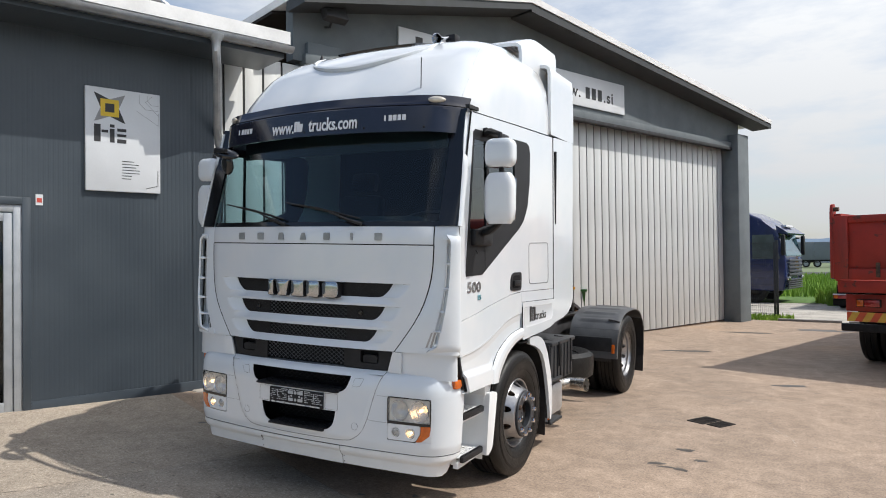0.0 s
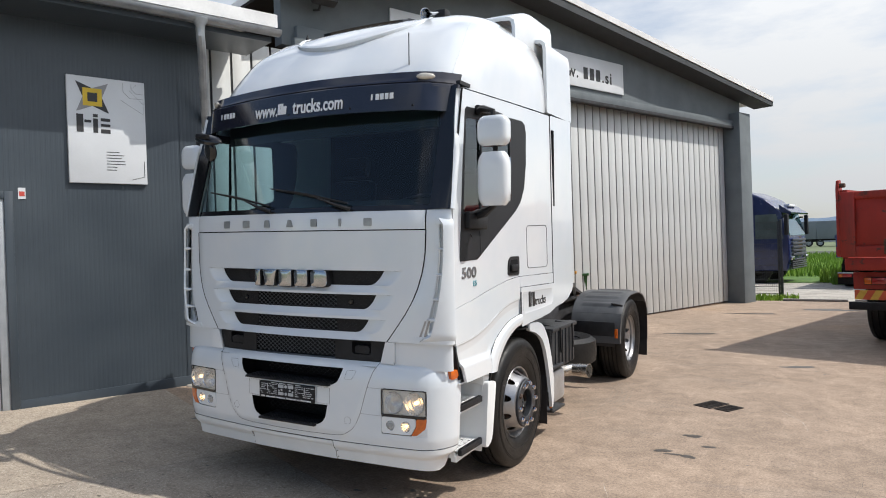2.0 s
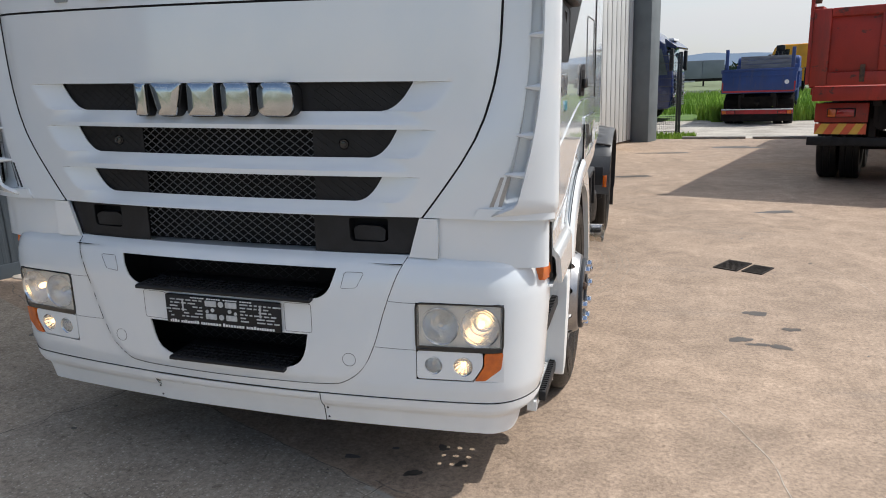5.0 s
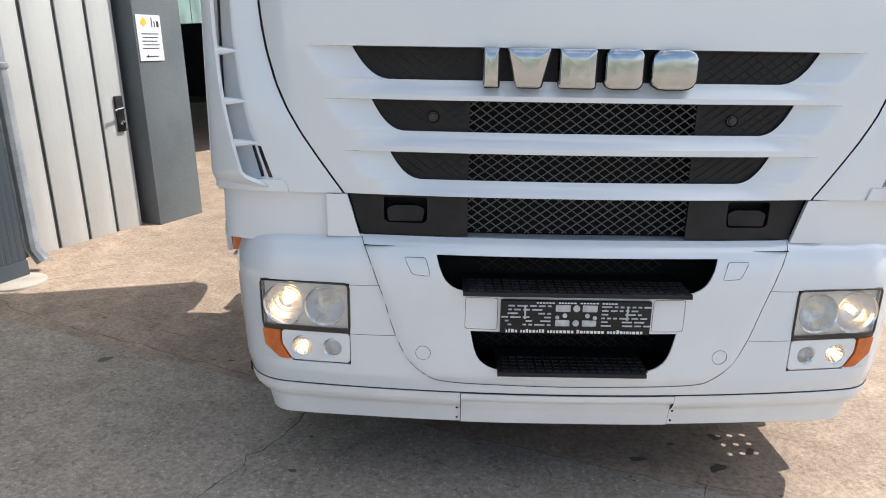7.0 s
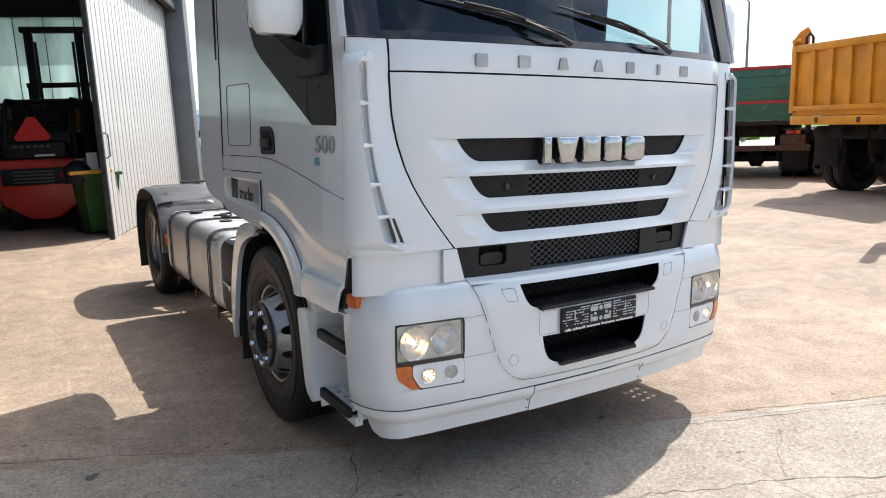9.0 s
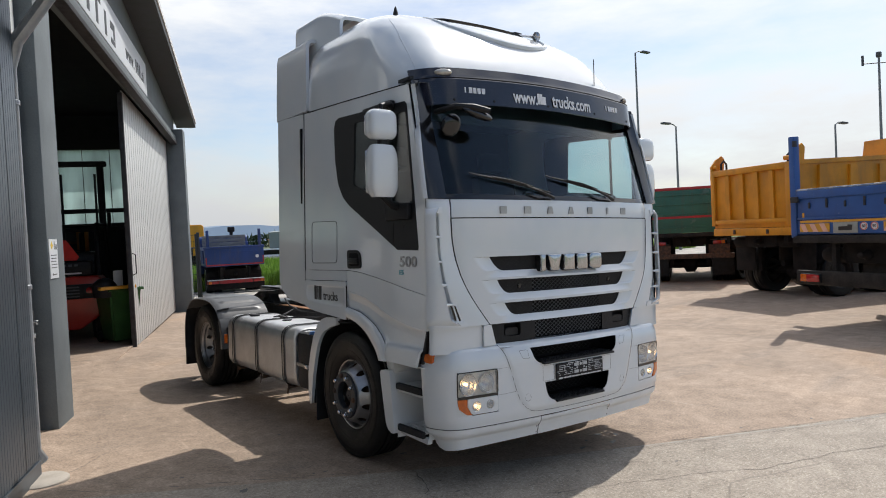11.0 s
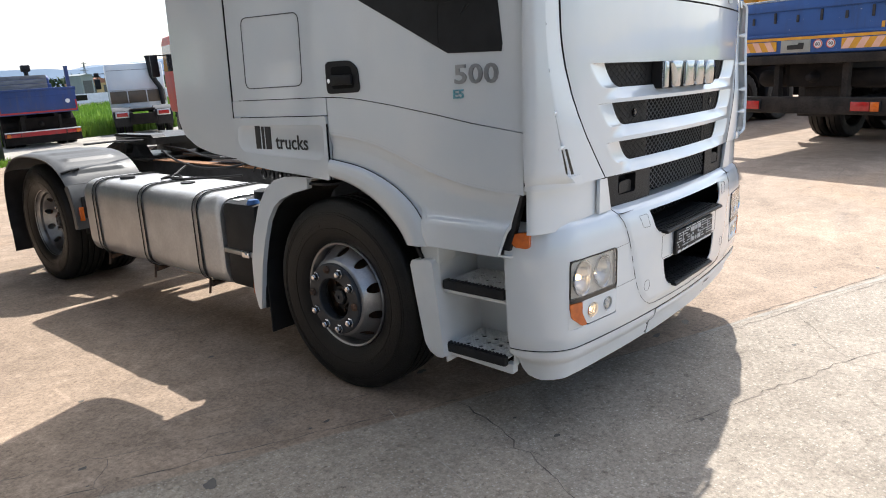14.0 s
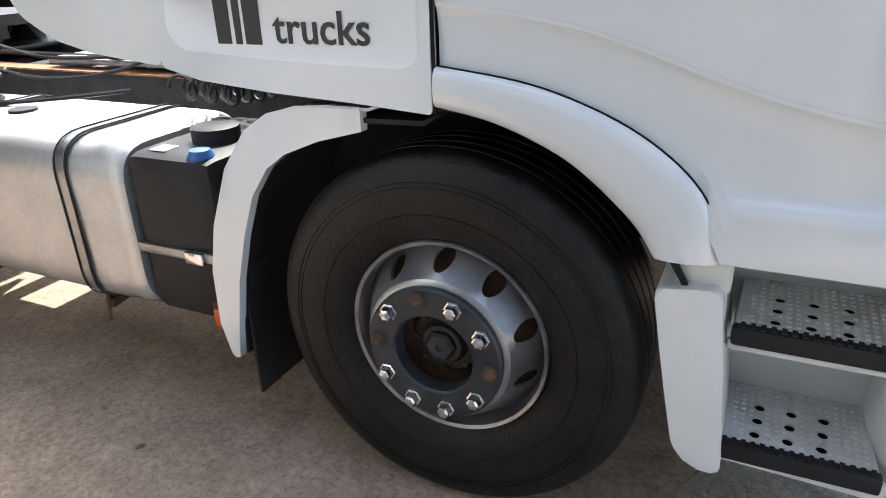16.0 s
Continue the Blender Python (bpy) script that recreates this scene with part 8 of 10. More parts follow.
def driveline(t, deck, end):
    """Gearbox, shaft, tanks and tool boxes, added as dark fill for the shaded space between the rails."""
    part("gearbox", abox(-0.36, 0.36, end - 1.6, end, 0.48, deck - 0.2, 0.05), GRIME, t)
    part("drive_shaft", spin(bmesh.new(), [(0.02, 0.3), (0.07, 0.3), (0.07, end - 1.2), (0.02, end - 1.2)], (0, 0.6, 0.72), "y", 12), GRIME, t)
    part("tipping_ram", spin(bmesh.new(), [(0.02, -0.3), (0.15, -0.3), (0.15, 0.32), (0.10, 0.33), (0.10, 0.5), (0.02, 0.5)], (0, 1.0, deck - 0.5), "z", 16), GRIME, t)
    for s in (-1, 1):
        part("fuel_tank", abox(s * 0.86 - 0.28, s * 0.86 + 0.28, end - 1.1, end + 0.2, 0.42, deck - 0.25, 0.06), GRIME, t)
        part("air_tank", spin(bmesh.new(), [(0.01, -0.28), (0.10, -0.26), (0.13, -0.2), (0.13, 0.2), (0.10, 0.26), (0.01, 0.28)], (s * 0.66, 0.42, deck - 0.34), "x", 14), GRIME, t)


def tail_lamp(t, x, z, y=-0.03, w=0.36, h=0.13):
    lamp = part("tail_lamp", abox(x - w / 2, x + w / 2, y, y + 0.05, z - h / 2, z + h / 2, 0.012), BLACK, t, "red and amber tail lamp cluster")
    sg = 1 if x > 0 else -1
    part("brake_lens", abox(x - w * 0.46 if sg > 0 else x - w * 0.16, x + w * 0.16 if sg > 0 else x + w * 0.46, y - 0.018, y - 0.001, z - h * 0.42, z + h * 0.42, 0.006), REDLENS, lamp)
    part("turn_lens", abox(x + w * 0.18 if sg > 0 else x - w * 0.46, x + w * 0.46 if sg > 0 else x - w * 0.18, y - 0.018, y - 0.001, z - h * 0.42, z + h * 0.42, 0.006), ORANGE, lamp)


def tub(t, w, length, z0, z1, paint, side_ribs=5, wall=0.07, rise=0.0):
    """An open tipper body without its tailgate: floor, headboard and ribbed sides."""
    part("tub_floor", abox(-w / 2 + 0.02, w / 2 - 0.02, 0.06, length, z0, z0 + 0.09, 0.01), paint, t)
    part("headboard", abox(-w / 2 + 0.05, w / 2 - 0.05, length - 0.06, length, z0 + 0.092, z1 + 0.25, 0.01), paint, t)
    for s in (-1, 1):
        side = part("side_wall", prism(bmesh.new(), [(0.06, z0 + 0.092), (length - 0.062, z0 + 0.092), (length - 0.062, z1 + rise), (0.06, z1)], s * (w / 2 - wall), s * w / 2, "yz"), paint, t)
        part("top_rail", prism(bmesh.new(), [(0.05, z1 + 0.002), (length - 0.065, z1 + rise + 0.002), (length - 0.065, z1 + rise + 0.10), (0.05, z1 + 0.10)], s * (w / 2 - wall - 0.02), s * (w / 2 + 0.035), "yz"), paint, side)
        for k in range(side_ribs):
            y = 0.35 + (length - 0.7) * (k + 0.5) / side_ribs
            part("rib", prism(bmesh.new(), [(y - 0.16, z0 + 0.1), (y + 0.16, z0 + 0.1), (y + 0.10, z1 - 0.01), (y - 0.10, z1 - 0.01)], s * (w / 2 + 0.001), s * (w / 2 + 0.06), "yz"), paint, side)


def lorry_cab(t, w, y0, z0, z1, paint, length=1.9):
    """A forward-control cab ahead of the body."""
    bm = bmesh.new()
    pts = [(y0, z0), (y0 + length * 0.93, z0), (y0 + length, z0 + 0.5), (y0 + length, z0 + (z1 - z0) * 0.52), (y0 + length - 0.22, z1 - 0.12), (y0 + length - 0.45, z1), (y0 + 0.1, z1), (y0, z1 - 0.1)]
    prism(bm, pts, -w / 2, w / 2, "yz")
    bmesh.ops.bevel(bm, geom=bm.edges[:], offset=0.06, segments=3, affect="EDGES", profile=0.5)
    cab = part("cab", bm, paint, t)
    for s in (-1, 1):
        part("side_window", prism(bmesh.new(), [(y0 + 0.85, z0 + (z1 - z0) * .55), (y0 + length - 0.12, z0 + (z1 - z0) * .55), (y0 + length - 0.30, z1 - 0.22), (y0 + 0.85, z1 - 0.22)], s * (w / 2 - 0.01), s * (w / 2 + 0.006), "yz"), GLOSSBLACK, cab)
        bm = tube(bmesh.new(), [(s * w / 2, y0 + length - 0.2, z1 - 0.45), (s * (w / 2 + 0.22), y0 + length - 0.05, z1 - 0.42)], 0.015)
        arm = part("mirror_arm", bm, BLACK, cab)
        part("mirror", abox(s * (w / 2 + 0.22) - 0.10, s * (w / 2 + 0.22) + 0.10, y0 + length - 0.12, y0 + length, z1 - 1.0, z1 - 0.42, 0.03), BLACK, arm)
    part("windscreen", prism(bmesh.new(), [(y0 + length - 0.005, z0 + (z1 - z0) * 0.54), (y0 + length + 0.008, z0 + (z1 - z0) * 0.54), (y0 + length - 0.205, z1 - 0.14), (y0 + length - 0.22, z1 - 0.14)], -w / 2 + 0.12, w / 2 - 0.12, "yz"), GLOSSBLACK, cab)
    for s in (-1, 1):
        lorry_wheel(t, s * (w / 2 - 0.16), y0 + length * 0.45, 0.50, 0.28, s)
    return cab


# red tipper
red = thing("red_tipper", "old red tipper lorry with rusty tailgate and striped marker boards", "tipper lorry", pose(4.76, 7.9, 0, 0, 0, -18))
tub(red, 2.46, 6.7, 1.28, 2.32, RED, 8)
underbody(red, 2.42, 8.6, 1.27, 0.52, (1.45, 2.75, 8.15))
gate = part("tailgate", abox(-1.21, 1.21, 0.0, 0.055, 1.40, 2.36, 0.008), RED, red)
for a, b, z0, z1 in ((-1.23, -1.02, 1.40, 2.38), (1.02, 1.23, 1.40, 2.38), (-0.46, -0.36, 1.58, 2.3), (0.36, 0.46, 1.58, 2.3), (-1.02, 1.02, 1.40, 1.57), (-1.02, 1.02, 2.27, 2.38)):
    part("frame_rib", abox(a, b, -0.05, -0.001, z0, z1, 0.012), RED, gate)
part("rear_sill", abox(-1.18, 1.18, -0.02, 0.055, 1.20, 1.385, 0.015), RED, red, "red sill beam with grime")
for s in (-1, 1):
    bm = prism(bmesh.new(), [(-0.03, 1.42), (0.12, 1.42), (0.14, 2.48), (0.08, 2.58), (0.0, 2.56), (-0.03, 2.44)], s * 1.235, s * 1.275, "yz")
    part("hinge_post", bm, RED, red)
    part("hinge_pin", spin(bmesh.new(), [(0.01, -0.06), (0.035, -0.06), (0.035, 0.06), (0.01, 0.06)], (s * 1.22, 0.03, 2.49), "x", 12), RUST, red)
    part("latch", abox(s * 0.62 - 0.03, s * 0.62 + 0.03, -0.07, -0.051, 1.44, 1.66, 0.01), RUST, red)
    part("lamp_board", abox(s * 0.84 - 0.32, s * 0.84 + 0.32, 0.28, 0.34, 0.90, 1.16, 0.01), RED, red, "rusty red lamp board")
    chevrons(red, s * 0.84 - 0.31, s * 0.84 + 0.31, 0.74, 0.885, 0.285, 6, CHEVRED, CHEVYELLOW, 1)
    tail_lamp(red, s * 0.84, 1.03, 0.24, 0.34, 0.12)
part("bumper_bar", abox(-1.24, 1.24, 0.30, 0.40, 0.58, 0.70, 0.012), BLACK, red)
for s in (-1, 1):
    part("bumper_bracket", abox(s * 0.46 - 0.04, s * 0.46 + 0.04, 0.305, 0.395, 0.70, 0.95), GRIME, red)
lorry_cab(red, 2.4, 7.0, 0.85, 2.80, RED, 2.25)

# blue tipper
blue = thing("blue_tipper", "scuffed blue drop-side tipper lorry with yellow stripe and speed plates", "tipper lorry", pose(7.68, 1.25, 0, 0, 0, -106.1))
tub(blue, 2.34, 5.6, 1.50, 2.12, BLUE, 6)
underbody(blue, 2.34, 7.6, 1.49, 0.52, (2.7, 4.05))
gate = part("tailgate", abox(-1.10, 1.10, 0.0, 0.05, 1.76, 2.27, 0.006), BLUE, blue, "blue tailgate with chipped upper edge")
part("top_fold", abox(-1.10, 1.10, -0.035, -0.001, 2.12, 2.255, 0.012), BLUE, gate)
part("worn_edge", abox(-1.10, 1.10, -0.03, 0.045, 2.256, 2.285, 0.008), worn("bared_edge", (0.20, 0.27, 0.38), (0.55, 0.57, 0.58), 0.50, 12), gate)
part("lower_fold", abox(-1.10, 1.10, -0.02, -0.001, 1.765, 1.80, 0.006), BLUE, gate)
for k in range(6):
    part("cleat", abox(-0.85 + 0.34 * k - 0.018, -0.85 + 0.34 * k + 0.018, -0.022, -0.001, 1.95, 2.05 + 0.05 * (k % 2), 0.006), FRAMEGREY, gate)
part("rear_panel", abox(-1.15, 1.15, 0.0, 0.055, 1.52, 1.752, 0.006), BLUE, blue)
part("yellow_stripe", abox(-1.05, 1.08, -0.006, -0.001, 1.708, 1.748), STRIPEYELLOW, blue)
for s in (-1, 1):
    part("yellow_tick", abox(s * 0.98 - 0.02, s * 0.98 + 0.02, -0.006, -0.001, 1.762, 1.88), STRIPEYELLOW, gate)
    chevrons(blue, s * 0.76 - 0.29, s * 0.76 + 0.29, 1.555, 1.695, -0.012, 6, STRIPEYELLOW, CHEVPINK, s)
    part("corner_post", abox(s * 1.17 - 0.06, s * 1.17 + 0.06, -0.02, 0.10, 1.46, 3.20 if s < 0 else 2.30, 0.01), BLUE, blue)
    part("hinge_lug", abox(s * 1.10 - 0.10, s * 1.10 + 0.06, -0.055, -0.022, 2.06, 2.16, 0.012), FRAMEGREY, blue)
    tail_lamp(blue, s * 0.86, 0.78, -0.03, 0.40, 0.15)
    part("bumper_bracket", abox(s * 0.5 - 0.04, s * 0.5 + 0.04, 0.10, 0.20, 0.86, 1.36), MUD, blue)
    part("side_stripe", abox(s * 1.235 - 0.002, s * 1.235 + 0.002, 0.15, 5.4, 1.66, 1.73), STRIPEYELLOW, blue)
    part("mud_flap", abox(s * 0.86 - 0.30, s * 0.86 + 0.30, 1.9, 1.915, 0.42, 1.22, 0.004), MUD, blue)
part("post_bracket", abox(-1.135, -1.08, -0.035, 0.02, 3.02, 3.12, 0.006), FRAMEGREY, blue)
board = part("type_board", abox(-0.40, 0.04, -0.014, -0.001, 1.53, 1.705, 0.004), BOARDGREY, blue, "grey plate with a dark lorry outline")
part("lorry_outline", prism(bmesh.new(), [(-0.30, 1.575), (-0.06, 1.575), (-0.05, 1.66), (-0.13, 1.665), (-0.14, 1.64), (-0.30, 1.635)], -0.018, -0.0145, "xz"), LETTERBLACK, board)
disc_sign(blue, 0.145, 1.635, 0.062, "80", -0.002)
disc_sign(blue, 0.325, 1.635, 0.062, "90", -0.002)
part("sill_beam", abox(-1.2, 1.2, -0.02, 0.12, 1.37, 1.498, 0.012), MUD, blue)
part("bumper_bar", abox(-1.17, 1.17, 0.0, 0.10, 0.66, 0.90, 0.02), MUD, blue, "dusty steel bumper beam")
driveline(blue, 1.49, 5.7)
part("winch_box", abox(-0.22, 0.30, 0.38, 0.75, 0.86, 1.20, 0.03), MUD, blue)
part("air_tank", spin(bmesh.new(), [(0.01, -0.3), (0.10, -0.28), (0.13, -0.22), (0.13, 0.22), (0.10, 0.28), (0.01, 0.3)], (0.62, 0.6, 1.12), "x", 16), MUD, blue)
for k in range(5):
    part("head_board", abox(-1.05, 1.05, 5.53, 5.56, 2.4 + 0.16 * k, 2.55 + 0.16 * k, 0.004), OLDWOOD, blue)
lorry_cab(blue, 2.4, 5.75, 0.85, 3.0, BLUE)

# yellow tipper
yel = thing("yellow_tipper", "bright yellow tipper lorry with ribbed tailgate and dark wheels", "tipper lorry", pose(11.11, 4.95, 0, 0, 0, -106.1))
tub(yel, 2.42, 5.2, 1.62, 2.92, YELLOW, 5, rise=0.16)
underbody(yel, 2.42, 7.2, 1.60, 0.54, (1.35, 2.75))
gate = part("tailgate", abox(-1.17, 1.17, 0.0, 0.05, 1.60, 2.98, 0.008), YELLOW, yel)
for a, b, z0, z1 in ((-1.20, -1.08, 1.66, 3.0), (1.06, 1.20, 1.66, 3.0), (-1.08, 1.06, 2.86, 3.0), (-1.08, 1.06, 1.70, 1.80)):
    part("frame_rib", abox(a, b, -0.07, -0.001, z0, z1, 0.012), YELLOW, gate)
for x in (-0.66, -0.22, 0.22, 0.66):
    part("upright_rib", prism(bmesh.new(), [(x - 0.075, 1.802), (x + 0.075, 1.802), (x + 0.06, 2.858), (x - 0.06, 2.858)], -0.06, -0.001, "xz"), YELLOW, gate)
part("rear_sill", abox(-1.20, 1.20, -0.03, 0.06, 1.42, 1.595, 0.02), YELLOW, yel)
for s in (-1, 1):
    part("hinge_horn", prism(bmesh.new(), [(-0.06, 2.80), (0.30, 2.80), (0.36, 3.30), (0.28, 3.38), (0.10, 3.28), (-0.04, 3.12)], s * 1.17, s * 1.215, "yz"), YELLOW, yel)
    part("hinge_pin", spin(bmesh.new(), [(0.01, -0.14), (0.05, -0.14), (0.05, 0.08), (0.01, 0.08)], (s * 1.12, 0.03, 3.09), "x", 12), YELLOW, yel)
    part("grab_hook", tube(bmesh.new(), [(s * 1.0, 0.1, 2.98), (s * 1.0, 0.1, 3.16), (s * 1.0, 0.18, 3.24), (s * 1.0, 0.26, 3.16), (s * 1.0, 0.26, 2.9)], 0.025), BLACK, yel)
    part("latch", abox(s * 0.5 - 0.02, s * 0.5 + 0.04, -0.06, -0.031, 1.46, 1.56, 0.008), RUST, yel)
    part("lamp_bracket", abox(s * 0.86 - 0.05, s * 0.86 + 0.05, 0.11, 0.16, 1.26, 1.42), GRIME, yel)
driveline(yel, 1.60, 5.2)
for s in (-1, 1):
    part("mud_flap", abox(s * 0.86 - 0.31, s * 0.86 + 0.31, 0.62, 0.64, 0.55, 1.35, 0.004), GRIME, yel)
part("cab_guard", prism(bmesh.new(), [(4.9, 3.15), (5.2, 3.15), (6.4, 3.62), (6.4, 3.72), (5.0, 3.72)], -1.1, 1.1, "yz"), YELLOW, yel)
lorry_cab(yel, 2.42, 5.35, 0.85, 3.0, YELLOW)

# green trailer
grn = thing("green_trailer", "green drop-side lorry trailer with red edge stripes", "trailer", pose(13.45, 8.2, 0, 0, 0, -56))
tub(grn, 2.46, 5.5, 1.55, 2.66, GREEN, 6)
underbody(grn, 2.4, 6.0, 1.53, 0.48, (1.2, 2.4, 3.6))
for s in (-1, 1):
    part("tool_box", abox(s * 0.9 - 0.3, s * 0.9 + 0.3, 4.2, 5.4, 0.45, 1.4, 0.03), GRIME, grn)
    part("mud_flap", abox(s * 0.9 - 0.3, s * 0.9 + 0.3, 0.55, 0.57, 0.2, 1.1, 0.004), BLACK, grn)
gate = part("tailgate", abox(-1.2, 1.2, 0.0, 0.05, 1.48, 2.72, 0.006), GREEN, grn)
for k in range(4):
    part("pressed_rib", abox(-1.2, 1.2, -0.018, -0.001, 1.62 + 0.27 * k + (0.12 if k else 0), 1.66 + 0.27 * k + (0.12 if k else 0), 0.008), GREEN, gate)
part("red_edge", abox(-1.22, 1.22, -0.012, 0.055, 2.722, 2.80, 0.006), STRIPERED, gate)
part("red_stripe", abox(-1.2, 1.2, -0.008, -0.001, 1.90, 1.965), STRIPERED, gate)
part("sill_beam", abox(-1.2, 1.2, -0.01, 0.08, 1.36, 1.475, 0.01), MUD, grn)
part("bumper_bar", abox(-1.2, 1.2, 0.1, 0.2, 0.72, 0.86, 0.015), RUST, grn)
for s in (-1, 1):
    part("lamp_board", abox(s * 0.8 - 0.28, s * 0.8 + 0.28, 0.11, 0.15, 0.861, 1.12, 0.01), RUST, grn)
    tail_lamp(grn, s * 0.8, 1.18, 0.1, 0.34, 0.11)
    part("lamp_stay", abox(s * 0.8 - 0.04, s * 0.8 + 0.04, 0.12, 0.15, 1.12, 1.36), GRIME, grn)

# far blue tipper
fbl = thing("far_blue_tipper", "small dark blue tipper with pink edge stripe and grey headboard", "tipper lorry", pose(4.70, 21.4, -0.03, 0, 0, -12))
tub(fbl, 2.10, 3.6, 1.02, 1.62, FARBLUE, 5)
underbody(fbl, 2.06, 5.2, 1.01, 0.44, (1.0,))
gate = part("tailgate", abox(-1.05, 1.05, 0.0, 0.05, 1.0, 1.72, 0.006), FARBLUE, fbl)
part("top_fold", abox(-1.06, 1.06, -0.02, 0.06, 1.66, 1.735, 0.008), FARBLUE, gate)
part("inner_frame", abox(-0.80, 0.80, -0.015, -0.001, 1.50, 1.54, 0.004), FARBLUE, gate)
part("pink_stripe", abox(-1.02, 1.02, -0.006, -0.001, 1.03, 1.075), STRIPERED, gate)
for s in (-1, 1):
    part("pink_upright", abox(s * 1.02 - 0.02, s * 1.02 + 0.02, -0.006, -0.001, 1.08, 1.34), STRIPERED, gate)
    part("corner_post", abox(s * 0.93 - 0.05, s * 0.93 + 0.05, 0.07, 0.17, 1.1, 2.34, 0.008), FARBLUE, fbl)
    tail_lamp(fbl, s * 0.80, 0.42, -0.05, 0.40, 0.12)
    part("mud_flap", abox(s * 0.75 - 0.26, s * 0.75 + 0.26, 0.52, 0.535, 0.12, 0.78, 0.004), GRIME, fbl)
    part("bumper_bracket", abox(s * 0.5 - 0.04, s * 0.5 + 0.04, 0.02, 0.10, 0.5, 0.95), GRIME, fbl)
part("plate_disc", spin(bmesh.new(), [(0.004, 0.01), (0.065, 0.01), (0.065, 0.0)], (0.80, -0.001, 1.32), "y", 18, -1), SIGNWHITE, gate, "small round white plate")
part("bumper_bar", abox(-1.02, 1.02, 0.0, 0.08, 0.14, 0.36, 0.012), GRIME, fbl)
part("white_strip", abox(-1.02, 1.02, -0.02, 0.06, 0.49, 0.52, 0.004), SIGNWHITE, fbl)
part("lamp_rail", abox(-1.02, 1.02, 0.0, 0.06, 0.362, 0.488, 0.006), STRIPERED, fbl)
for k in range(4):
    part("head_board", abox(-0.86, 0.86, 3.40, 3.43, 1.62 + 0.14 * k, 1.75 + 0.14 * k, 0.003), OLDWOOD, fbl)
part("air_intake", abox(0.22, 0.50, 3.75, 4.0, 2.3, 2.52, 0.04), BLACK, fbl)
part("intake_pipe", tube(bmesh.new(), [(0.36, 3.87, 1.0), (0.36, 3.87, 2.3)], 0.07), BLACK, fbl)
lorry_cab(fbl, 2.0, 3.75, 0.6, 2.15, FARBLUE, 1.5)

# far white tractor
wht = thing("far_white_tractor", "white tractor unit with black exhaust stack and bare rear chassis", "tractor lorry", pose(8.05, 21.75, -0.03, 0, 0, -24))
bm = abox(-0.97, 0.97, 1.9, 3.4, 0.75, 2.40, 0.07)
cab = part("cab", bm, WHITE, wht)
part("cab_rear_seam", abox(-0.9, 0.9, 1.892, 1.897, 2.16, 2.175), GREYPLASTIC, cab)
part("rear_window", abox(-0.93, 0.93, 1.878, 1.896, 1.02, 1.44, 0.004), surf("dusty_pane", (0.16, 0.12, 0.08), (0.10, 0.08, 0.06), 2, 0.35), cab, "brown dusty lower rear panel")
for x in (-0.93, -0.34, 0.30, 0.93):
    part("panel_bar", abox(x - 0.02, x + 0.02, 1.86, 1.877, 1.0, 1.46, 0.004), ALU, cab)
part("panel_rail", abox(-0.95, 0.95, 1.858, 1.876, 1.461, 1.49, 0.004), ALU, cab)
part("exhaust_stack", tube(bmesh.new(), [(0.80, 1.75, 0.9), (0.78, 1.75, 1.5), (0.64, 1.75, 1.75), (0.56, 1.75, 1.95), (0.54, 1.75, 2.5), (0.54, 1.75, 2.62)], [0.08, 0.09, 0.09, 0.10, 0.11, 0.15], 12), BLACK, wht)
part("exhaust_bracket", abox(0.48, 0.62, 1.79, 1.9, 2.1, 2.16), BLACK, wht)
for s in (-1, 1):
    part("chassis_rail", abox(s * 0.36 - 0.04, s * 0.36 + 0.04, 0.1, 3.2, 0.52, 0.74, 0.01), GRIME, wht)
    lorry_wheel(wht, s * 0.80, 0.85, 0.42, 0.24, s)
    lorry_wheel(wht, s * 0.52, 0.85, 0.42, 0.24, s)
    lorry_wheel(wht, s * 0.80, 2.9, 0.42, 0.24, s)
    bm = spin(bmesh.new(), [(0.47, -0.28), (0.49, -0.3), (0.49, 0.3), (0.47, 0.28)], (s * 0.66, 0.85, 0.42), "x", 14, 1, math.radians(15), math.radians(165))
    thick(part("mudguard", bm, GREYPLASTIC, wht), 0.012)
    part("rear_flap", abox(s * 0.66 - 0.28, s * 0.66 + 0.28, 0.32, 0.345, 0.28, 0.80, 0.01), BLACK, wht)
    holder = part("lamp_box", abox(s * 0.66 - 0.22, s * 0.66 + 0.22, 0.27, 0.318, 0.58, 0.78, 0.02), ALU, wht)
    part("lamp_lens", abox(s * 0.66 - 0.17, s * 0.66 + 0.17, 0.255, 0.269, 0.62, 0.74, 0.006), REDLENS, holder)
    arm = part("mirror_arm", tube(bmesh.new(), [(s * 0.97, 3.2, 2.1), (s * 1.22, 3.3, 2.1), (s * 1.24, 3.3, 1.6)], 0.015), BLACK, cab)
    part("mirror", abox(s * 1.24 - 0.10, s * 1.24 + 0.10, 3.25, 3.34, 1.55, 1.92, 0.03), BLACK, arm)
    part("small_mirror", abox(s * 1.24 - 0.09, s * 1.24 + 0.09, 3.25, 3.33, 1.98, 2.14, 0.03), BLACK, arm)
part("fifth_wheel", prism(bmesh.new(), [(-0.42, 0.5), (-0.10, 0.42), (0.10, 0.42), (0.42, 0.5), (0.46, 1.1), (0.2, 1.3), (-0.2, 1.3), (-0.46, 1.1)], 0.78, 0.84, "xy"), GRIME, wht)
part("fifth_mount", abox(-0.4, 0.4, 0.7, 1.1, 0.74, 0.779), GRIME, wht)
part("rear_beam", abox(-0.42, 0.42, 0.10, 0.18, 0.34, 0.7, 0.02), GRIME, wht)
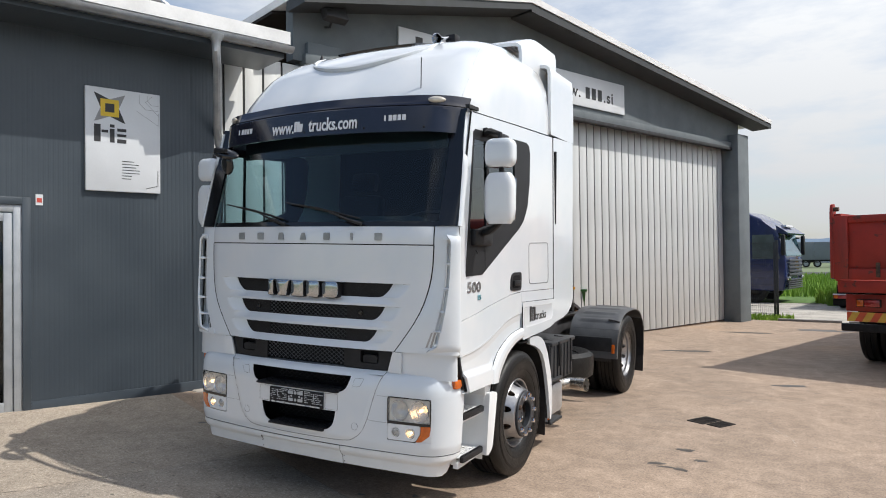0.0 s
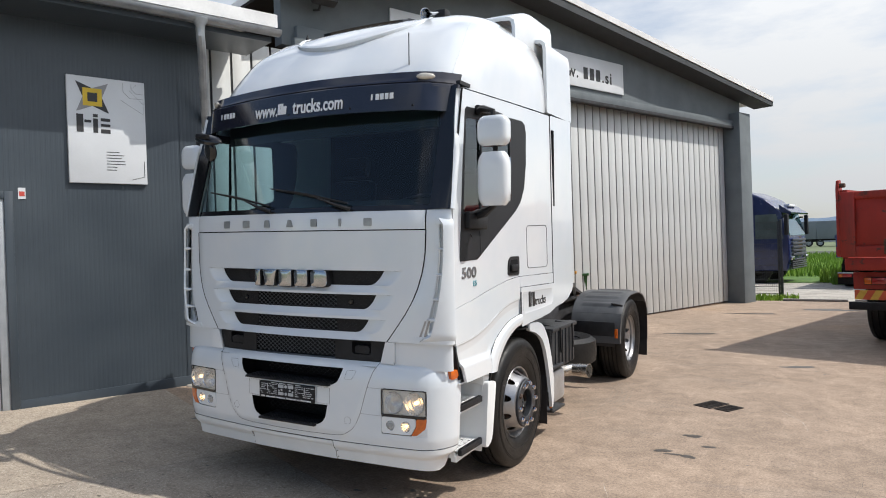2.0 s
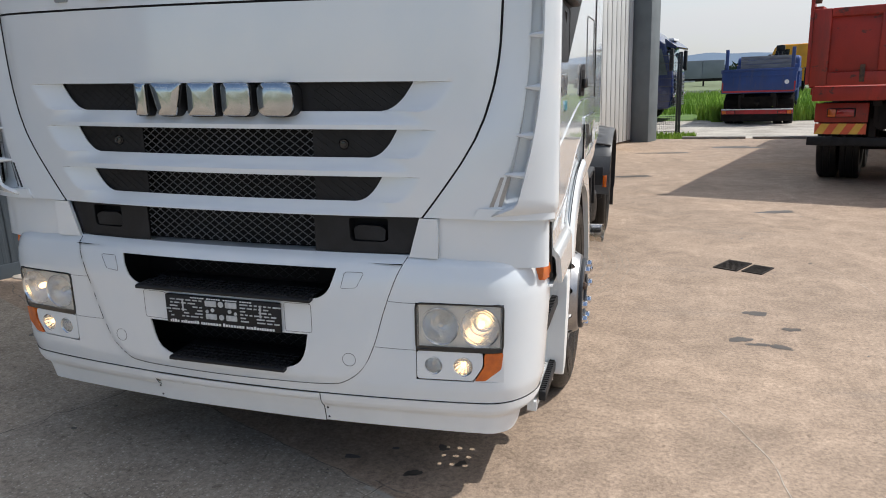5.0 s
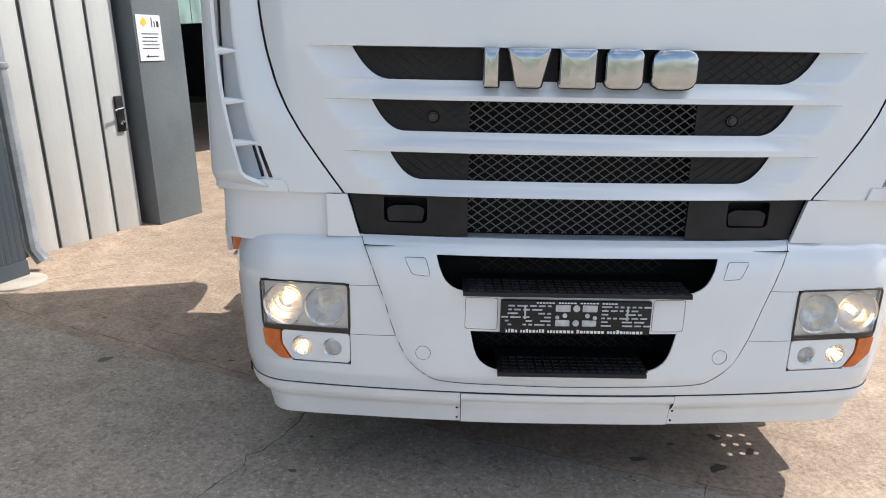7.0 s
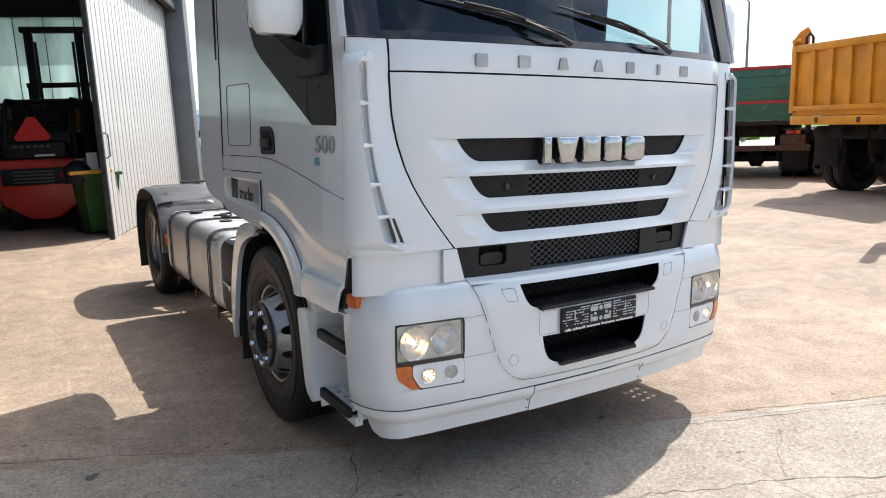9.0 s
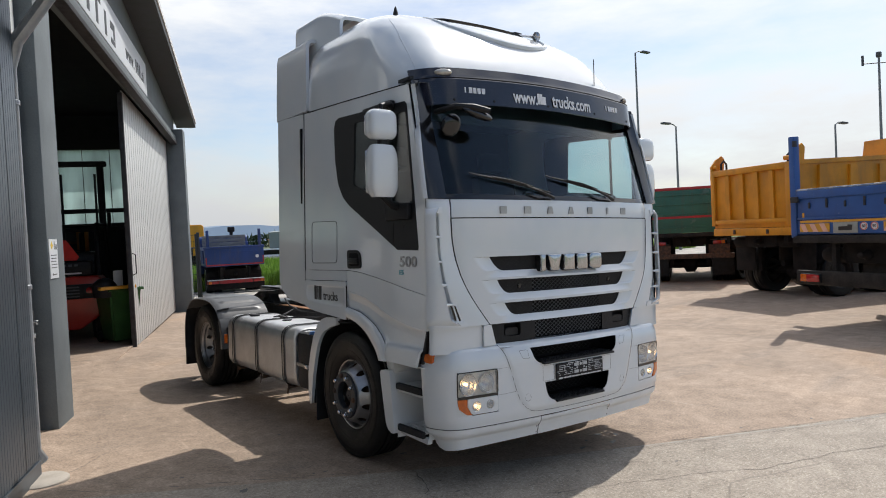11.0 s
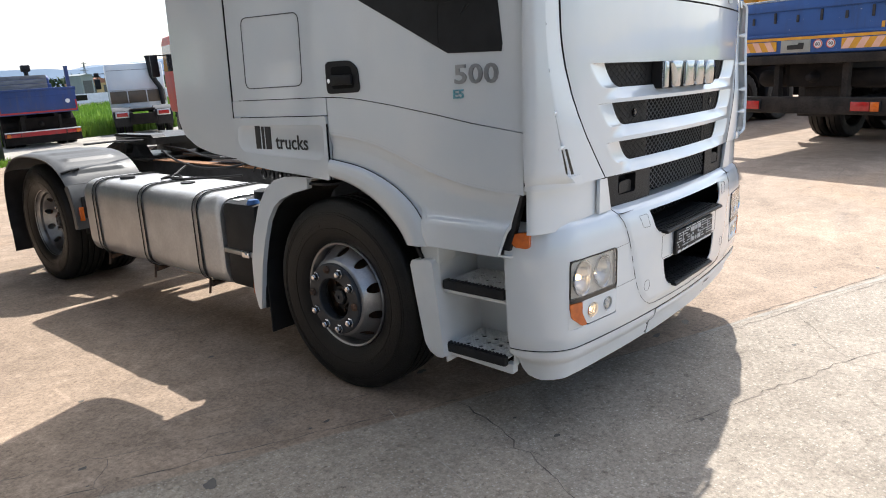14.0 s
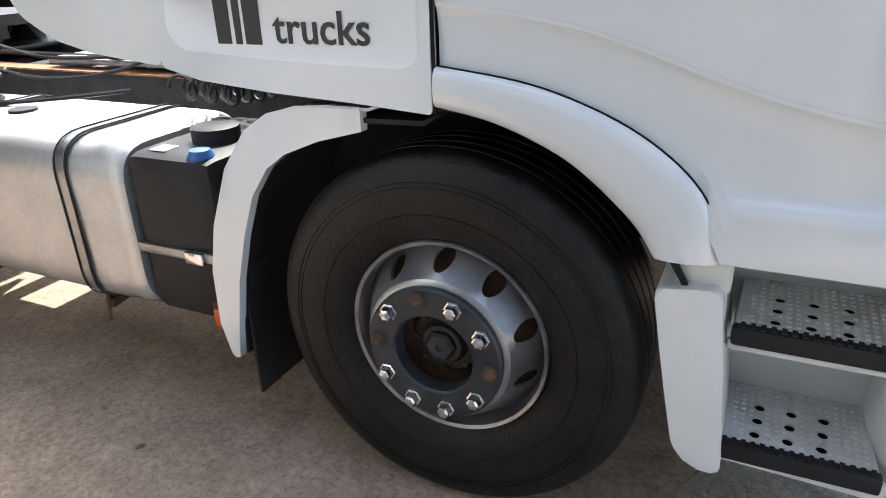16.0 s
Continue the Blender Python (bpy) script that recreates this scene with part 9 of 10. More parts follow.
part("rear_axle", tube(bmesh.new(), [(-0.8, 0.85, 0.42), (0.8, 0.85, 0.42)], 0.08), GRIME, wht)

# dark blue lorry behind the fence
DARKBLUE = surf("night_blue_paint", (0.022, 0.034, 0.11), (0.016, 0.024, 0.08), 3, 0.25, coat=0.5)
dkb = thing("dark_blue_lorry", "parked dark blue long-haul lorry with slatted grille and roof deflector", "lorry", pose(0.5, 25.35, 0, 0, 0, -101.5))
bm = bmesh.new()
prism(bm, [(-1.0, 0.45), (1.95, 0.45), (2.05, 0.9), (2.02, 1.75), (1.78, 2.62), (1.55, 2.80), (1.25, 3.10), (0.6, 3.42), (-0.4, 3.42), (-1.0, 3.3)], -1.22, 1.22, "yz")
bmesh.ops.bevel(bm, geom=bm.edges[:], offset=0.07, segments=3, affect="EDGES", profile=0.5)
cab = part("cab", bm, DARKBLUE, dkb)
part("windscreen", prism(bmesh.new(), [(2.03, 1.72), (2.045, 1.74), (1.81, 2.58), (1.795, 2.56)], -1.08, 1.08, "yz"), WINDSCREEN, cab)
# pale colour paints the daylight seen through the cab's glass
part("windscreen_bed", prism(bmesh.new(), [(2.01, 1.72), (2.029, 1.72), (1.794, 2.56), (1.775, 2.56)], -1.08, 1.08, "yz"), surf("see_through_light", (0.30, 0.34, 0.33), (0.20, 0.23, 0.22), 1.5, 0.6), cab)
part("sun_visor", prism(bmesh.new(), [(1.75, 2.58), (2.12, 2.50), (2.14, 2.56), (1.72, 2.86)], -1.20, 1.20, "yz"), DARKBLUE, cab)
part("name_bar", abox(-0.5, 0.5, 1.72, 1.90, 2.80, 2.88, 0.004), SIGNWHITE, cab, "white unreadable lettering bar")
for k in range(5):
    part("grille_slat", abox(-0.9, 0.9, 2.05, 2.10, 1.0 + 0.13 * k, 1.08 + 0.13 * k, 0.01), GREYPLASTIC, cab)
    part("bumper_slat", abox(-1.0, 1.0, 2.04, 2.09, 0.52 + 0.075 * k, 0.565 + 0.075 * k, 0.008), GREYPLASTIC, cab)
for s in (-1, 1):
    part("side_window", prism(bmesh.new(), [(0.9, 1.62), (1.86, 1.62), (1.62, 2.52), (0.9, 2.52)], s * 1.215, s * 1.228, "yz"), surf("dusk_glass", (0.10, 0.13, 0.13), (0.07, 0.09, 0.09), 3, 0.08), cab)
    part("door_seam", abox(s * 1.222 - 0.003, s * 1.222 + 0.003, 0.78, 0.795, 0.7, 2.7), BLACK, cab)
    part("mirror", abox(s * 1.42 - 0.10, s * 1.42 + 0.10, 1.95, 2.08, 1.75, 2.5, 0.04), BLACK, cab)
    part("mirror_arm", abox(s * 1.24 - 0.1, s * 1.24 + 0.15, 1.85, 1.93, 2.38, 2.44, 0.01), BLACK, cab)
    part("headlamp", abox(s * 0.98 - 0.16, s * 0.98 + 0.16, 2.06, 2.12, 0.84, 0.98, 0.02), REFLECTOR, cab)
    lorry_wheel(dkb, s * 1.05, 0.9, 0.50, 0.28, s)
    part("chassis_rail", abox(s * 0.4 - 0.04, s * 0.4 + 0.04, -5.0, 0.5, 0.62, 0.9, 0.01), GRIME, dkb)
    lorry_wheel(dkb, s * 0.95, -3.0, 0.50, 0.28, s)

# yellow lorry beyond, grey far trailer
ylo = thing("far_yellow_lorry", "yellow lorry cab parked beyond the grass edge", "lorry", pose(10.9, 46.0, 0, 0, 0, 75) @ Matrix.Diagonal((1.3, 1.3, 1.3, 1)))
lorry_cab(ylo, 2.3, 0.0, 0.75, 2.42, YELLOW, 1.7)
for s in (-1, 1):
    part("chassis_rail", abox(s * 0.4 - 0.04, s * 0.4 + 0.04, -4.0, 0.2, 0.6, 0.85, 0.01), GRIME, ylo)
    lorry_wheel(ylo, s * 0.95, -2.6, 0.48, 0.28, s)
TARP = surf("grey_tarpaulin", (0.20, 0.215, 0.24), (0.17, 0.185, 0.21), 0.6, 0.6, 0, 0.15, 6, 0.2)
ftr = thing("far_trailer", "long grey tarpaulin trailer parked beyond the field", "trailer", pose(-3.0, 97, 0))
for k in range(5):
    part("tarpaulin_bay", abox(2.72 * k, 2.72 * k + 2.69, 0, 2.5, 0.98, 3.30, 0.03), TARP, ftr)
part("chassis", abox(0, 13.6, 0.1, 2.4, 0.62, 0.975, 0.02), GRIME, ftr)
part("side_guard", abox(6.2, 10.0, 0.02, 0.08, 0.55, 0.75, 0.02), ALU, ftr)
for x in (3.2, 4.5, 5.8):
    for y in (0.2, 2.3):
        w = part("wheel", tyre_mesh(0.48, 0.3, 24), RUBBER, ftr, m=pose(x, y, 0.48, 0, 0, 90))
        part("rim", rim_mesh(0.48, 0.3, -1), ALU, w)
part("front_leg", abox(11, 11.2, 0.3, 0.5, 0, 0.63), GRIME, ftr)

# low flatbed added between the parked lorries, mostly hidden, to shade the ground there
flt = thing("shade_flatbed", "low dark flatbed added between the lorries to shade the ground", "trailer", pose(14.6, 7.0, 0, 0, 0, -80))
for k in range(9):
    part("deck_board", abox(-1.2, 1.2, 0.02 + 0.8 * k, 0.8 + 0.8 * k, 1.16, 1.22, 0.006), GRIME, flt)
for s in (-1, 1):
    part("side_rail", abox(s * 1.22 - 0.03, s * 1.22 + 0.03, 0.0, 7.2, 1.05, 1.24, 0.01), RUST, flt)
    part("side_box", abox(s * 0.95 - 0.25, s * 0.95 + 0.25, 3.4, 5.0, 0.45, 1.04, 0.03), GRIME, flt)
part("rear_beam", abox(-1.2, 1.2, -0.02, 0.018, 0.95, 1.22, 0.01), GRIME, flt)
underbody(flt, 2.4, 7.0, 1.15, 0.45, (1.0, 2.2))

# ---- around the yard ----
# wire fence beside the hall
FENCEGREY = surf("fence_anthracite", (0.035, 0.04, 0.045), (0.025, 0.028, 0.032), 8, 0.5)
fence = thing("wire_fence", "anthracite double-wire mesh fence panel with square post", "fence", group="fence")
part("post", abox(2.26, 2.33, 17.57, 17.64, 0, 2.2, 0.006), FENCEGREY, fence)
part("post", abox(-0.24, -0.17, 17.57, 17.64, 0, 2.2, 0.006), FENCEGREY, fence)
part("clamp_strip", abox(2.20, 2.255, 17.58, 17.63, 0.05, 2.15, 0.004), FENCEGREY, fence)
for k in range(11):
    part("cross_wire", tube(bmesh.new(), [(-0.17, 17.6, 0.12 + 0.2 * k), (2.2, 17.6, 0.12 + 0.2 * k)], 0.007, 5), FENCEGREY, fence)
bm = bmesh.new()
for k in range(47):
    tube(bm, [(-0.15 + 0.05 * k, 17.608, 0.08), (-0.15 + 0.05 * k, 17.608, 2.15)], 0.003, 4)
tagged(part("thin_wires", bm, FENCEGREY, fence), kind="stuff")

# planks on the yard's edge
plank = thing("edge_plank", "weathered grey timber plank lying on the yard edge", "plank", pose(3.1, 16.55, 0, 0, 0, -6), group="edge planks")
part("board", abox(-0.75, 0.75, -0.07, 0.07, 0, 0.06, 0.008), OLDWOOD, plank)
for x, y, r in ((4.75, 16.35, -5), (6.4, 16.25, -3), (8.3, 16.2, 2)):
    copy_thing(plank, pose(x, y, 0, 0, 0, r))

# drain grates
grate = thing("drain_grate", "cast-iron drain grate set in the concrete", "drain", pose(2.28, 3.93, ground_z(2.28) + 0.001, 0, 0, -30) @ Matrix.Diagonal((0.82, 0.82, 1, 1)), group="drain grates")
bm = bmesh.new()
for a, b, c, d in ((-0.125, 0.125, -0.19, -0.175), (-0.125, 0.125, 0.175, 0.19), (-0.125, -0.11, -0.175, 0.175), (0.11, 0.125, -0.175, 0.175)):
    box(bm, a, b, c, d, 0, 0.008)
part("frame", bm, MUD, grate)
# thin near-black sheet paints the shade below the bars; no hole is cut
part("shaft", abox(-0.11, 0.11, -0.175, 0.175, 0.0, 0.0025), DARK, grate)
for k in range(10):
    part("bar", abox(-0.11, 0.11, -0.168 + 0.0373 * k - 0.009, -0.168 + 0.0373 * k + 0.009, 0.003, 0.008), MUD, grate)
copy_thing(grate, pose(2.465, 3.82, ground_z(2.465) + 0.001, 0, 0, -30) @ Matrix.Diagonal((0.82, 0.82, 1, 1)))

# cracks, joints and stains in the yard
CRACK = surf("crack_dirt", (0.25, 0.21, 0.175), (0.11, 0.093, 0.078), 14, 0.95, 0, 0, 60, 0.6)
FILLER = surf("joint_filler", (0.40, 0.37, 0.32), (0.30, 0.275, 0.24), 7, 0.95, 0, 0.4, 70, 0.5)
WET = surf("oil_stain", (0.085, 0.072, 0.06), (0.06, 0.05, 0.043), 20, 0.45)
rc = random.Random(12)


def crack(pts, w, material=None, name="ground_crack", rough=1.0, lift=0.002):
    """A jagged strip along points, lying on the yard."""
    line = []
    for (xa, ya), (xb, yb) in zip(pts, pts[1:]):
        n = max(2, int(math.hypot(xb - xa, yb - ya) / 0.06))
        line += [(xa + (xb - xa) * k / n, ya + (yb - ya) * k / n) for k in range(n)]
    line.append(pts[-1])
    bm, rows = bmesh.new(), []
    for k, (x, y) in enumerate(line):
        a, b = line[max(0, k - 1)], line[min(len(line) - 1, k + 1)]
        d = Vector((b[0] - a[0], b[1] - a[1], 0)).normalized()
        nrm, ww, j = Vector((-d.y, d.x, 0)), w * 0.5 * rc.uniform(0.1, 1.2), rc.gauss(0, 0.010) * rough
        rows.append([bm.verts.new((x + nrm.x * (j + s * ww), y + nrm.y * (j + s * ww), ground_z(x + nrm.x * j) + lift)) for s in (-1, 1)])
    for (a, b), (c, d) in zip(rows, rows[1:]):
        bm.faces.new((a, b, d, c))
    return tagged(part(name, bm, material or CRACK), "jagged crack with dirt in the concrete yard", "crack", kind="structure")


JOINT = [(-3.40, 1.93), (-3.14, 1.70), (-2.60, 1.43), (-2.16, 1.26), (-1.70, 1.06), (-1.34, 0.89), (-1.08, 0.76)]
crack(JOINT, 0.009, rough=0.8)
crack([(-1.08, 0.76), (-0.5, 0.50), (0.10, 0.26), (0.50, 0.10)], 0.005, rough=0.7)
crack([(-3.10, 1.86), (-2.73, 1.78), (-2.29, 1.57), (-1.91, 1.37), (-1.55, 1.24), (-1.2, 1.16)], 0.005)
crack([(-2.60, 1.43), (-2.45, 1.62)], 0.004)
crack([(-2.20, 1.28), (-2.02, 1.42)], 0.004)
crack([(-1.90, 1.15), (-1.80, 1.30), (-1.62, 1.42)], 0.0035)
crack([(-2.36, 1.60), (-2.10, 1.72), (-1.75, 1.62)], 0.003)
crack([(-2.56, 1.41), (-2.76, 1.08), (-3.02, 0.64), (-3.3, 0.2)], 0.004)
crack([(-2.2, -1.75), (-1.90, -1.05), (-1.60, -0.42), (-1.50, -0.22), (-1.40, -0.03), (-1.29, 0.18), (-1.15, 0.45), (-1.08, 0.73)], 0.011)
crack([(-0.62, -0.27), (-0.08, -0.45), (0.31, -0.63), (0.57, -0.72), (0.95, -0.96), (1.24, -1.02), (1.64, -1.13), (2.6, -1.5)], 0.008)
crack([(0.57, -0.72), (0.75, -0.55), (1.0, -0.42), (1.12, -0.28)], 0.003)
crack([(0.58, 0.16), (0.52, 0.05), (0.50, -0.02)], 0.006)
crack([(0.50, 0.13), (0.80, 0.03), (1.02, -0.08), (1.51, -0.29), (2.10, -0.54), (2.54, -0.73), (4.5, -1.55), (7, -2.55)], 0.008, rough=0.5)
crack([(0.45, 0.05), (0.69, -0.05), (0.88, -0.14), (1.41, -0.35), (1.95, -0.58), (2.40, -0.79), (4.4, -1.62), (7, -2.65)], 0.005, rough=0.5)
crack([(0.48, 0.09), (0.95, -0.105), (1.46, -0.32), (2.03, -0.56), (2.47, -0.76), (4.45, -1.585), (7, -2.60)], 0.034, FILLER, "joint_filler", 0.3, 0.0012)
PALESCRATCH = surf("pale_scratch", (0.52, 0.48, 0.42), (0.40, 0.36, 0.31), 30, 0.95)
crack([(-1.35, 0.95), (-1.50, 0.64), (-1.57, 0.42), (-1.61, 0.27)], 0.0035, PALESCRATCH, "ground_scratch", 0.3)
crack([(1.9, 1.2), (2.1, 0.7), (2.15, 0.3)], 0.004, PALESCRATCH, "ground_scratch", 0.3)
crack([(2.95, 3.9), (3.15, 3.5), (3.2, 3.2)], 0.004, PALESCRATCH, "ground_scratch", 0.3)
crack([(-0.83, 1.11), (-0.3, 2.2), (0.1, 3.4), (0.6, 5.2), (1.3, 8.0)], 0.003)
crack([(2.9, -0.6), (3.3, 0.6), (3.6, 2.0), (4.1, 3.6)], 0.003)
crack([(4.2, 3.4), (5.2, 3.0), (6.6, 2.6)], 0.003)
# curved tyre marks beside the rear wheels
SKID = surf("tyre_mark", (0.24, 0.20, 0.165), (0.33, 0.275, 0.22), 34, 0.95, 0, 0, 90, 0.6)
for k in range(5):
    off = 0.055 * k
    crack([(0.95 + off, 4.75), (1.16 + off, 4.2), (1.22 + off, 3.75), (1.15 + off, 3.3), (1.0 + off, 2.95)], 0.010, SKID, "tyre_mark", 0.25)


def blot(x, y, rx, ry, rot, material, label, name="ground_stain", n=44, lift=0.0016, rag=0.35):
    ph = [rc.uniform(0, 6.28) for _ in range(5)]
    bm, vs = bmesh.new(), []
    for k in range(n):
        a = 2 * math.pi * k / n
        r = 1 + rag * (0.5 * math.sin(2 * a + ph[0]) + 0.35 * math.sin(3 * a + ph[1]) + 0.25 * math.sin(5 * a + ph[2]) + 0.15 * math.sin(9 * a + ph[3]) + 0.1 * math.sin(14 * a + ph[4]))
        p = Vector((rx * r * math.cos(a), ry * r * math.sin(a), 0))
        c, s = math.cos(math.radians(rot)), math.sin(math.radians(rot))
        px, py = x + c * p.x - s * p.y, y + s * p.x + c * p.y
        vs.append(bm.verts.new((px, py, ground_z(px) + lift)))
    bm.faces.new(vs)
    return tagged(part(name, bm, material), label, "stain", kind="structure")


DAMP = "dark damp stain on the concrete"
for x, y, rx, ry, rot in ((2.30, 2.66, 0.075, 0.05, 20), (2.14, 2.13, 0.065, 0.045, 10), (2.24, 2.06, 0.07, 0.022, 0), (2.36, 2.04, 0.075, 0.03, -20), (2.47, 2.37, 0.05, 0.035, 5), (0.33, 0.29, 0.03, 0.02, 0), (0.64, 0.23, 0.035, 0.025, 30), (0.71, 0.46, 0.03, 0.022, 0), (0.82, 0.35, 0.025, 0.02, 60), (-0.9, 1.14, 0.03, 0.02, 0), (-2.27, 1.07, 0.04, 0.025, 30), (3.02, 6.5, 0.22, 0.08, 10), (1.2, 9.5, 0.4, 0.12, 15), (3.4, 14.3, 0.6, 0.2, 0), (1.9, 13.2, 0.5, 0.12, 8)):
    blot(x, y, rx, ry, rot, WET, DAMP)
bm = bmesh.new()
for k in range(160):
    a, b, r = rc.uniform(-3.2, 5.5), rc.uniform(-3.0, 8.5), rc.choice((0.004, 0.006, 0.008, 0.014))
    bm.faces.new([bm.verts.new((a + r * 1.5 * rc.uniform(0.6, 1.1) * math.cos(q), b + r * rc.uniform(0.6, 1.1) * math.sin(q), ground_z(a) + 0.0017)) for q in (0.7 * i for i in range(9))])
tagged(part("oil_specks", bm, WET), "small dark oil specks on the concrete", "stain", kind="stuff")

# lamp posts
POLE = surf("galvanised_pole", (0.22, 0.23, 0.24), (0.16, 0.17, 0.18), 4, 0.5, 0.5)


def lamp_post(x, y, h, side=1):
    t = thing("street_lamp", "slim grey street lamp post", "street lamp", pose(x, y, 0), group="street lamps")
    part("pole", tube(bmesh.new(), [(0, 0, 0), (0, 0, h * 0.5), (0, 0, h)], [0.10, 0.075, 0.05], 8), POLE, t)
    part("arm", tube(bmesh.new(), [(0, 0, h - 0.02), (side * 0.3, 0, h + 0.12), (side * 0.7, 0, h + 0.14)], 0.035, 6), POLE, t)
    part("lamp_head", abox(min(side * 0.6, side * 1.35), max(side * 0.6, side * 1.35), -0.14, 0.14, h + 0.08, h + 0.20, 0.04), GREYPLASTIC, t)
    return t


lamp_post(31.5, 23.9, 12.4)
lamp_post(32.8, 22.1, 7.6, -1)
lamp_post(37.05, 14.7, 6.8)
mast = thing("weather_mast", "slim pole with weather instruments on top", "mast", pose(37.9, 12.7, 0))
part("pole", tube(bmesh.new(), [(0, 0, 0), (0, 0, 10.2)], [0.10, 0.06], 8), POLE, mast)
part("cross_arm", tube(bmesh.new(), [(-0.6, 0.6, 9.9), (0.6, -0.6, 9.9)], 0.03, 6), POLE, mast)
part("instrument", abox(-0.12, 0.12, -0.12, 0.12, 10.2, 10.5, 0.04), GREYPLASTIC, mast)
for s in (-1, 1):
    part("sensor", tube(bmesh.new(), [(s * 0.58, -s * 0.58, 9.8), (s * 0.58, -s * 0.58, 10.35)], 0.07, 8), GREYPLASTIC, mast)

# grass of the field, grass tuft by the pillar
BLADE = surf("grass_blades", (0.28, 0.42, 0.045), (0.15, 0.27, 0.03), 0.5, 0.7, 0, 0, 3.0, 0.7, coords="Object")


def blades(name, rng, n, xs, ys, h0, h1, zf, label, skew=1.0):
    vs, fs = [], []
    for k in range(n):
        x, y = rng.uniform(*xs), ys[0] + (ys[1] - ys[0]) * rng.random() ** skew
        if 20 < y < 28 and x < 3.4 + 0.25 * math.sin(y * 3):
            continue
        h, w, a, lean = rng.uniform(h0, h1), rng.uniform(0.012, 0.03) * (1 + max(0, y - 30) * 0.06), rng.uniform(0, 6.28), rng.uniform(-0.35, 0.35)
        c, s = math.cos(a) * w, math.sin(a) * w
        z, i = zf(x, y), len(vs)
        dx, dy = lean * h * math.cos(a * 3), lean * h * math.sin(a * 3)
        vs += [(x - c, y - s, z), (x + c, y + s, z), (x + dx * .4 + c * .6, y + dy * .4 + s * .6, z + h * 0.6), (x + dx, y + dy, z + h)]
        fs += [(i, i + 1, i + 2), (i, i + 2, i + 3)]
    me = bpy.data.meshes.new(name)
    me.from_pydata(vs, [], fs)
    me.materials.append(BLADE)
    return tagged(new(name, me), label, "grass", kind="stuff")


rng = random.Random(7)
blades("field_grass", rng, 60000, (-1.5, 36), (23.2, 52), 0.30, 0.58, lambda x, y: -0.01, "tall bright green meadow grass", 2.0)
blades("verge_grass", rng, 700, (1.3, 2.7), (16.7, 17.7), 0.04, 0.18, lambda x, y: -0.012, "short weeds growing at the fence foot", 1.0)

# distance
# distance haze is mixed into both hill colours, more for the farther ridge
HILLHAZE = surf("hazy_hill", (0.20, 0.27, 0.36), (0.17, 0.235, 0.325), 0.004, 0.95)
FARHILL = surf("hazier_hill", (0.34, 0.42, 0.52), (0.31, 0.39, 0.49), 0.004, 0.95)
FARTREE = surf("far_trees", (0.045, 0.075, 0.035), (0.025, 0.045, 0.02), 0.6, 0.9, 0, 0.5, 2, 0.6)


def ridge(name, dist, base, amp, seed, material, label, a0=-60, a1=150, step=0.5):
    r = random.Random(seed)
    ph = [r.uniform(0, 6.28) for _ in range(6)]
    bm, lo, hi = bmesh.new(), [], []
    n = int((a1 - a0) / step)
    for k in range(n + 1):
        a = math.radians(a0 + step * k)
        h = base + amp * (0.5 * math.sin(5 * a + ph[0]) + 0.32 * math.sin(13 * a + ph[1]) + 0.2 * math.sin(29 * a + ph[2]) + 0.10 * math.sin(67 * a + ph[3]) + 0.05 * math.sin(131 * a + ph[4]))
        x, y = dist * math.cos(a), dist * math.sin(a)
        lo.append(bm.verts.new((x, y, -3)))
        hi.append((bm.verts.new((x * 1.04, y * 1.04, h)), bm.verts.new((x * 1.15, y * 1.15, -3))))
    for k in range(n):
        bm.faces.new((lo[k], lo[k + 1], hi[k + 1][0], hi[k][0]))
        bm.faces.new((hi[k][0], hi[k + 1][0], hi[k + 1][1], hi[k][1]))
    return tagged(part(name, bm, material), label, "hills", kind="structure")


ridge("backdrop_hills", 900, 19, 9, 4, HILLHAZE, "blue hazy wooded hills on the horizon")
ridge("backdrop_mountains", 1150, 27, 14, 9, FARHILL, "far mountains behind the hills, paled by painted haze")


def clump_row(name, x0, y0, x1, y1, h, n, seed, label):
    """A far row of bushes and trees made of many leaf cards."""
    r = random.Random(seed)
    vs, fs = [], []
    for k in range(n):
        u = r.random()
        tree = 0.55 + 0.45 * math.sin(u * 37 + seed) * math.sin(u * 11)
        x, y, z = x0 + (x1 - x0) * u + r.gauss(0, 0.6), y0 + (y1 - y0) * u + r.gauss(0, 0.8), h * tree * r.random() ** 0.7
        s, i = r.uniform(0.25, 0.7), len(vs)
        for _ in range(3):
            vs.append((x + r.gauss(0, s), y + r.gauss(0, s), max(0, z + r.gauss(0, s))))
        fs.append((i, i + 1, i + 2))
    me = bpy.data.meshes.new(name)
    me.from_pydata(vs, [], fs)
    me.materials.append(FARTREE)
    return tagged(new(name, me), label, "trees", kind="stuff")


clump_row("far_hedge", -40, 180, 120, 150, 4.0, 5000, 3, "dark far row of bushes and trees")
clump_row("far_wood", 130, 140, 320, -60, 5.0, 7000, 5, "dark far row of trees at the fields' edge")

# far sheds
ROOFRED = surf("roof_tiles_far", (0.30, 0.13, 0.09), (0.22, 0.10, 0.07), 1, 0.8)
SHEDGREY = surf("shed_grey", (0.26, 0.29, 0.30), (0.22, 0.245, 0.26), 0.5, 0.7)
OCHRE = surf("ochre_wall", (0.50, 0.36, 0.18), (0.42, 0.30, 0.15), 0.6, 0.85)


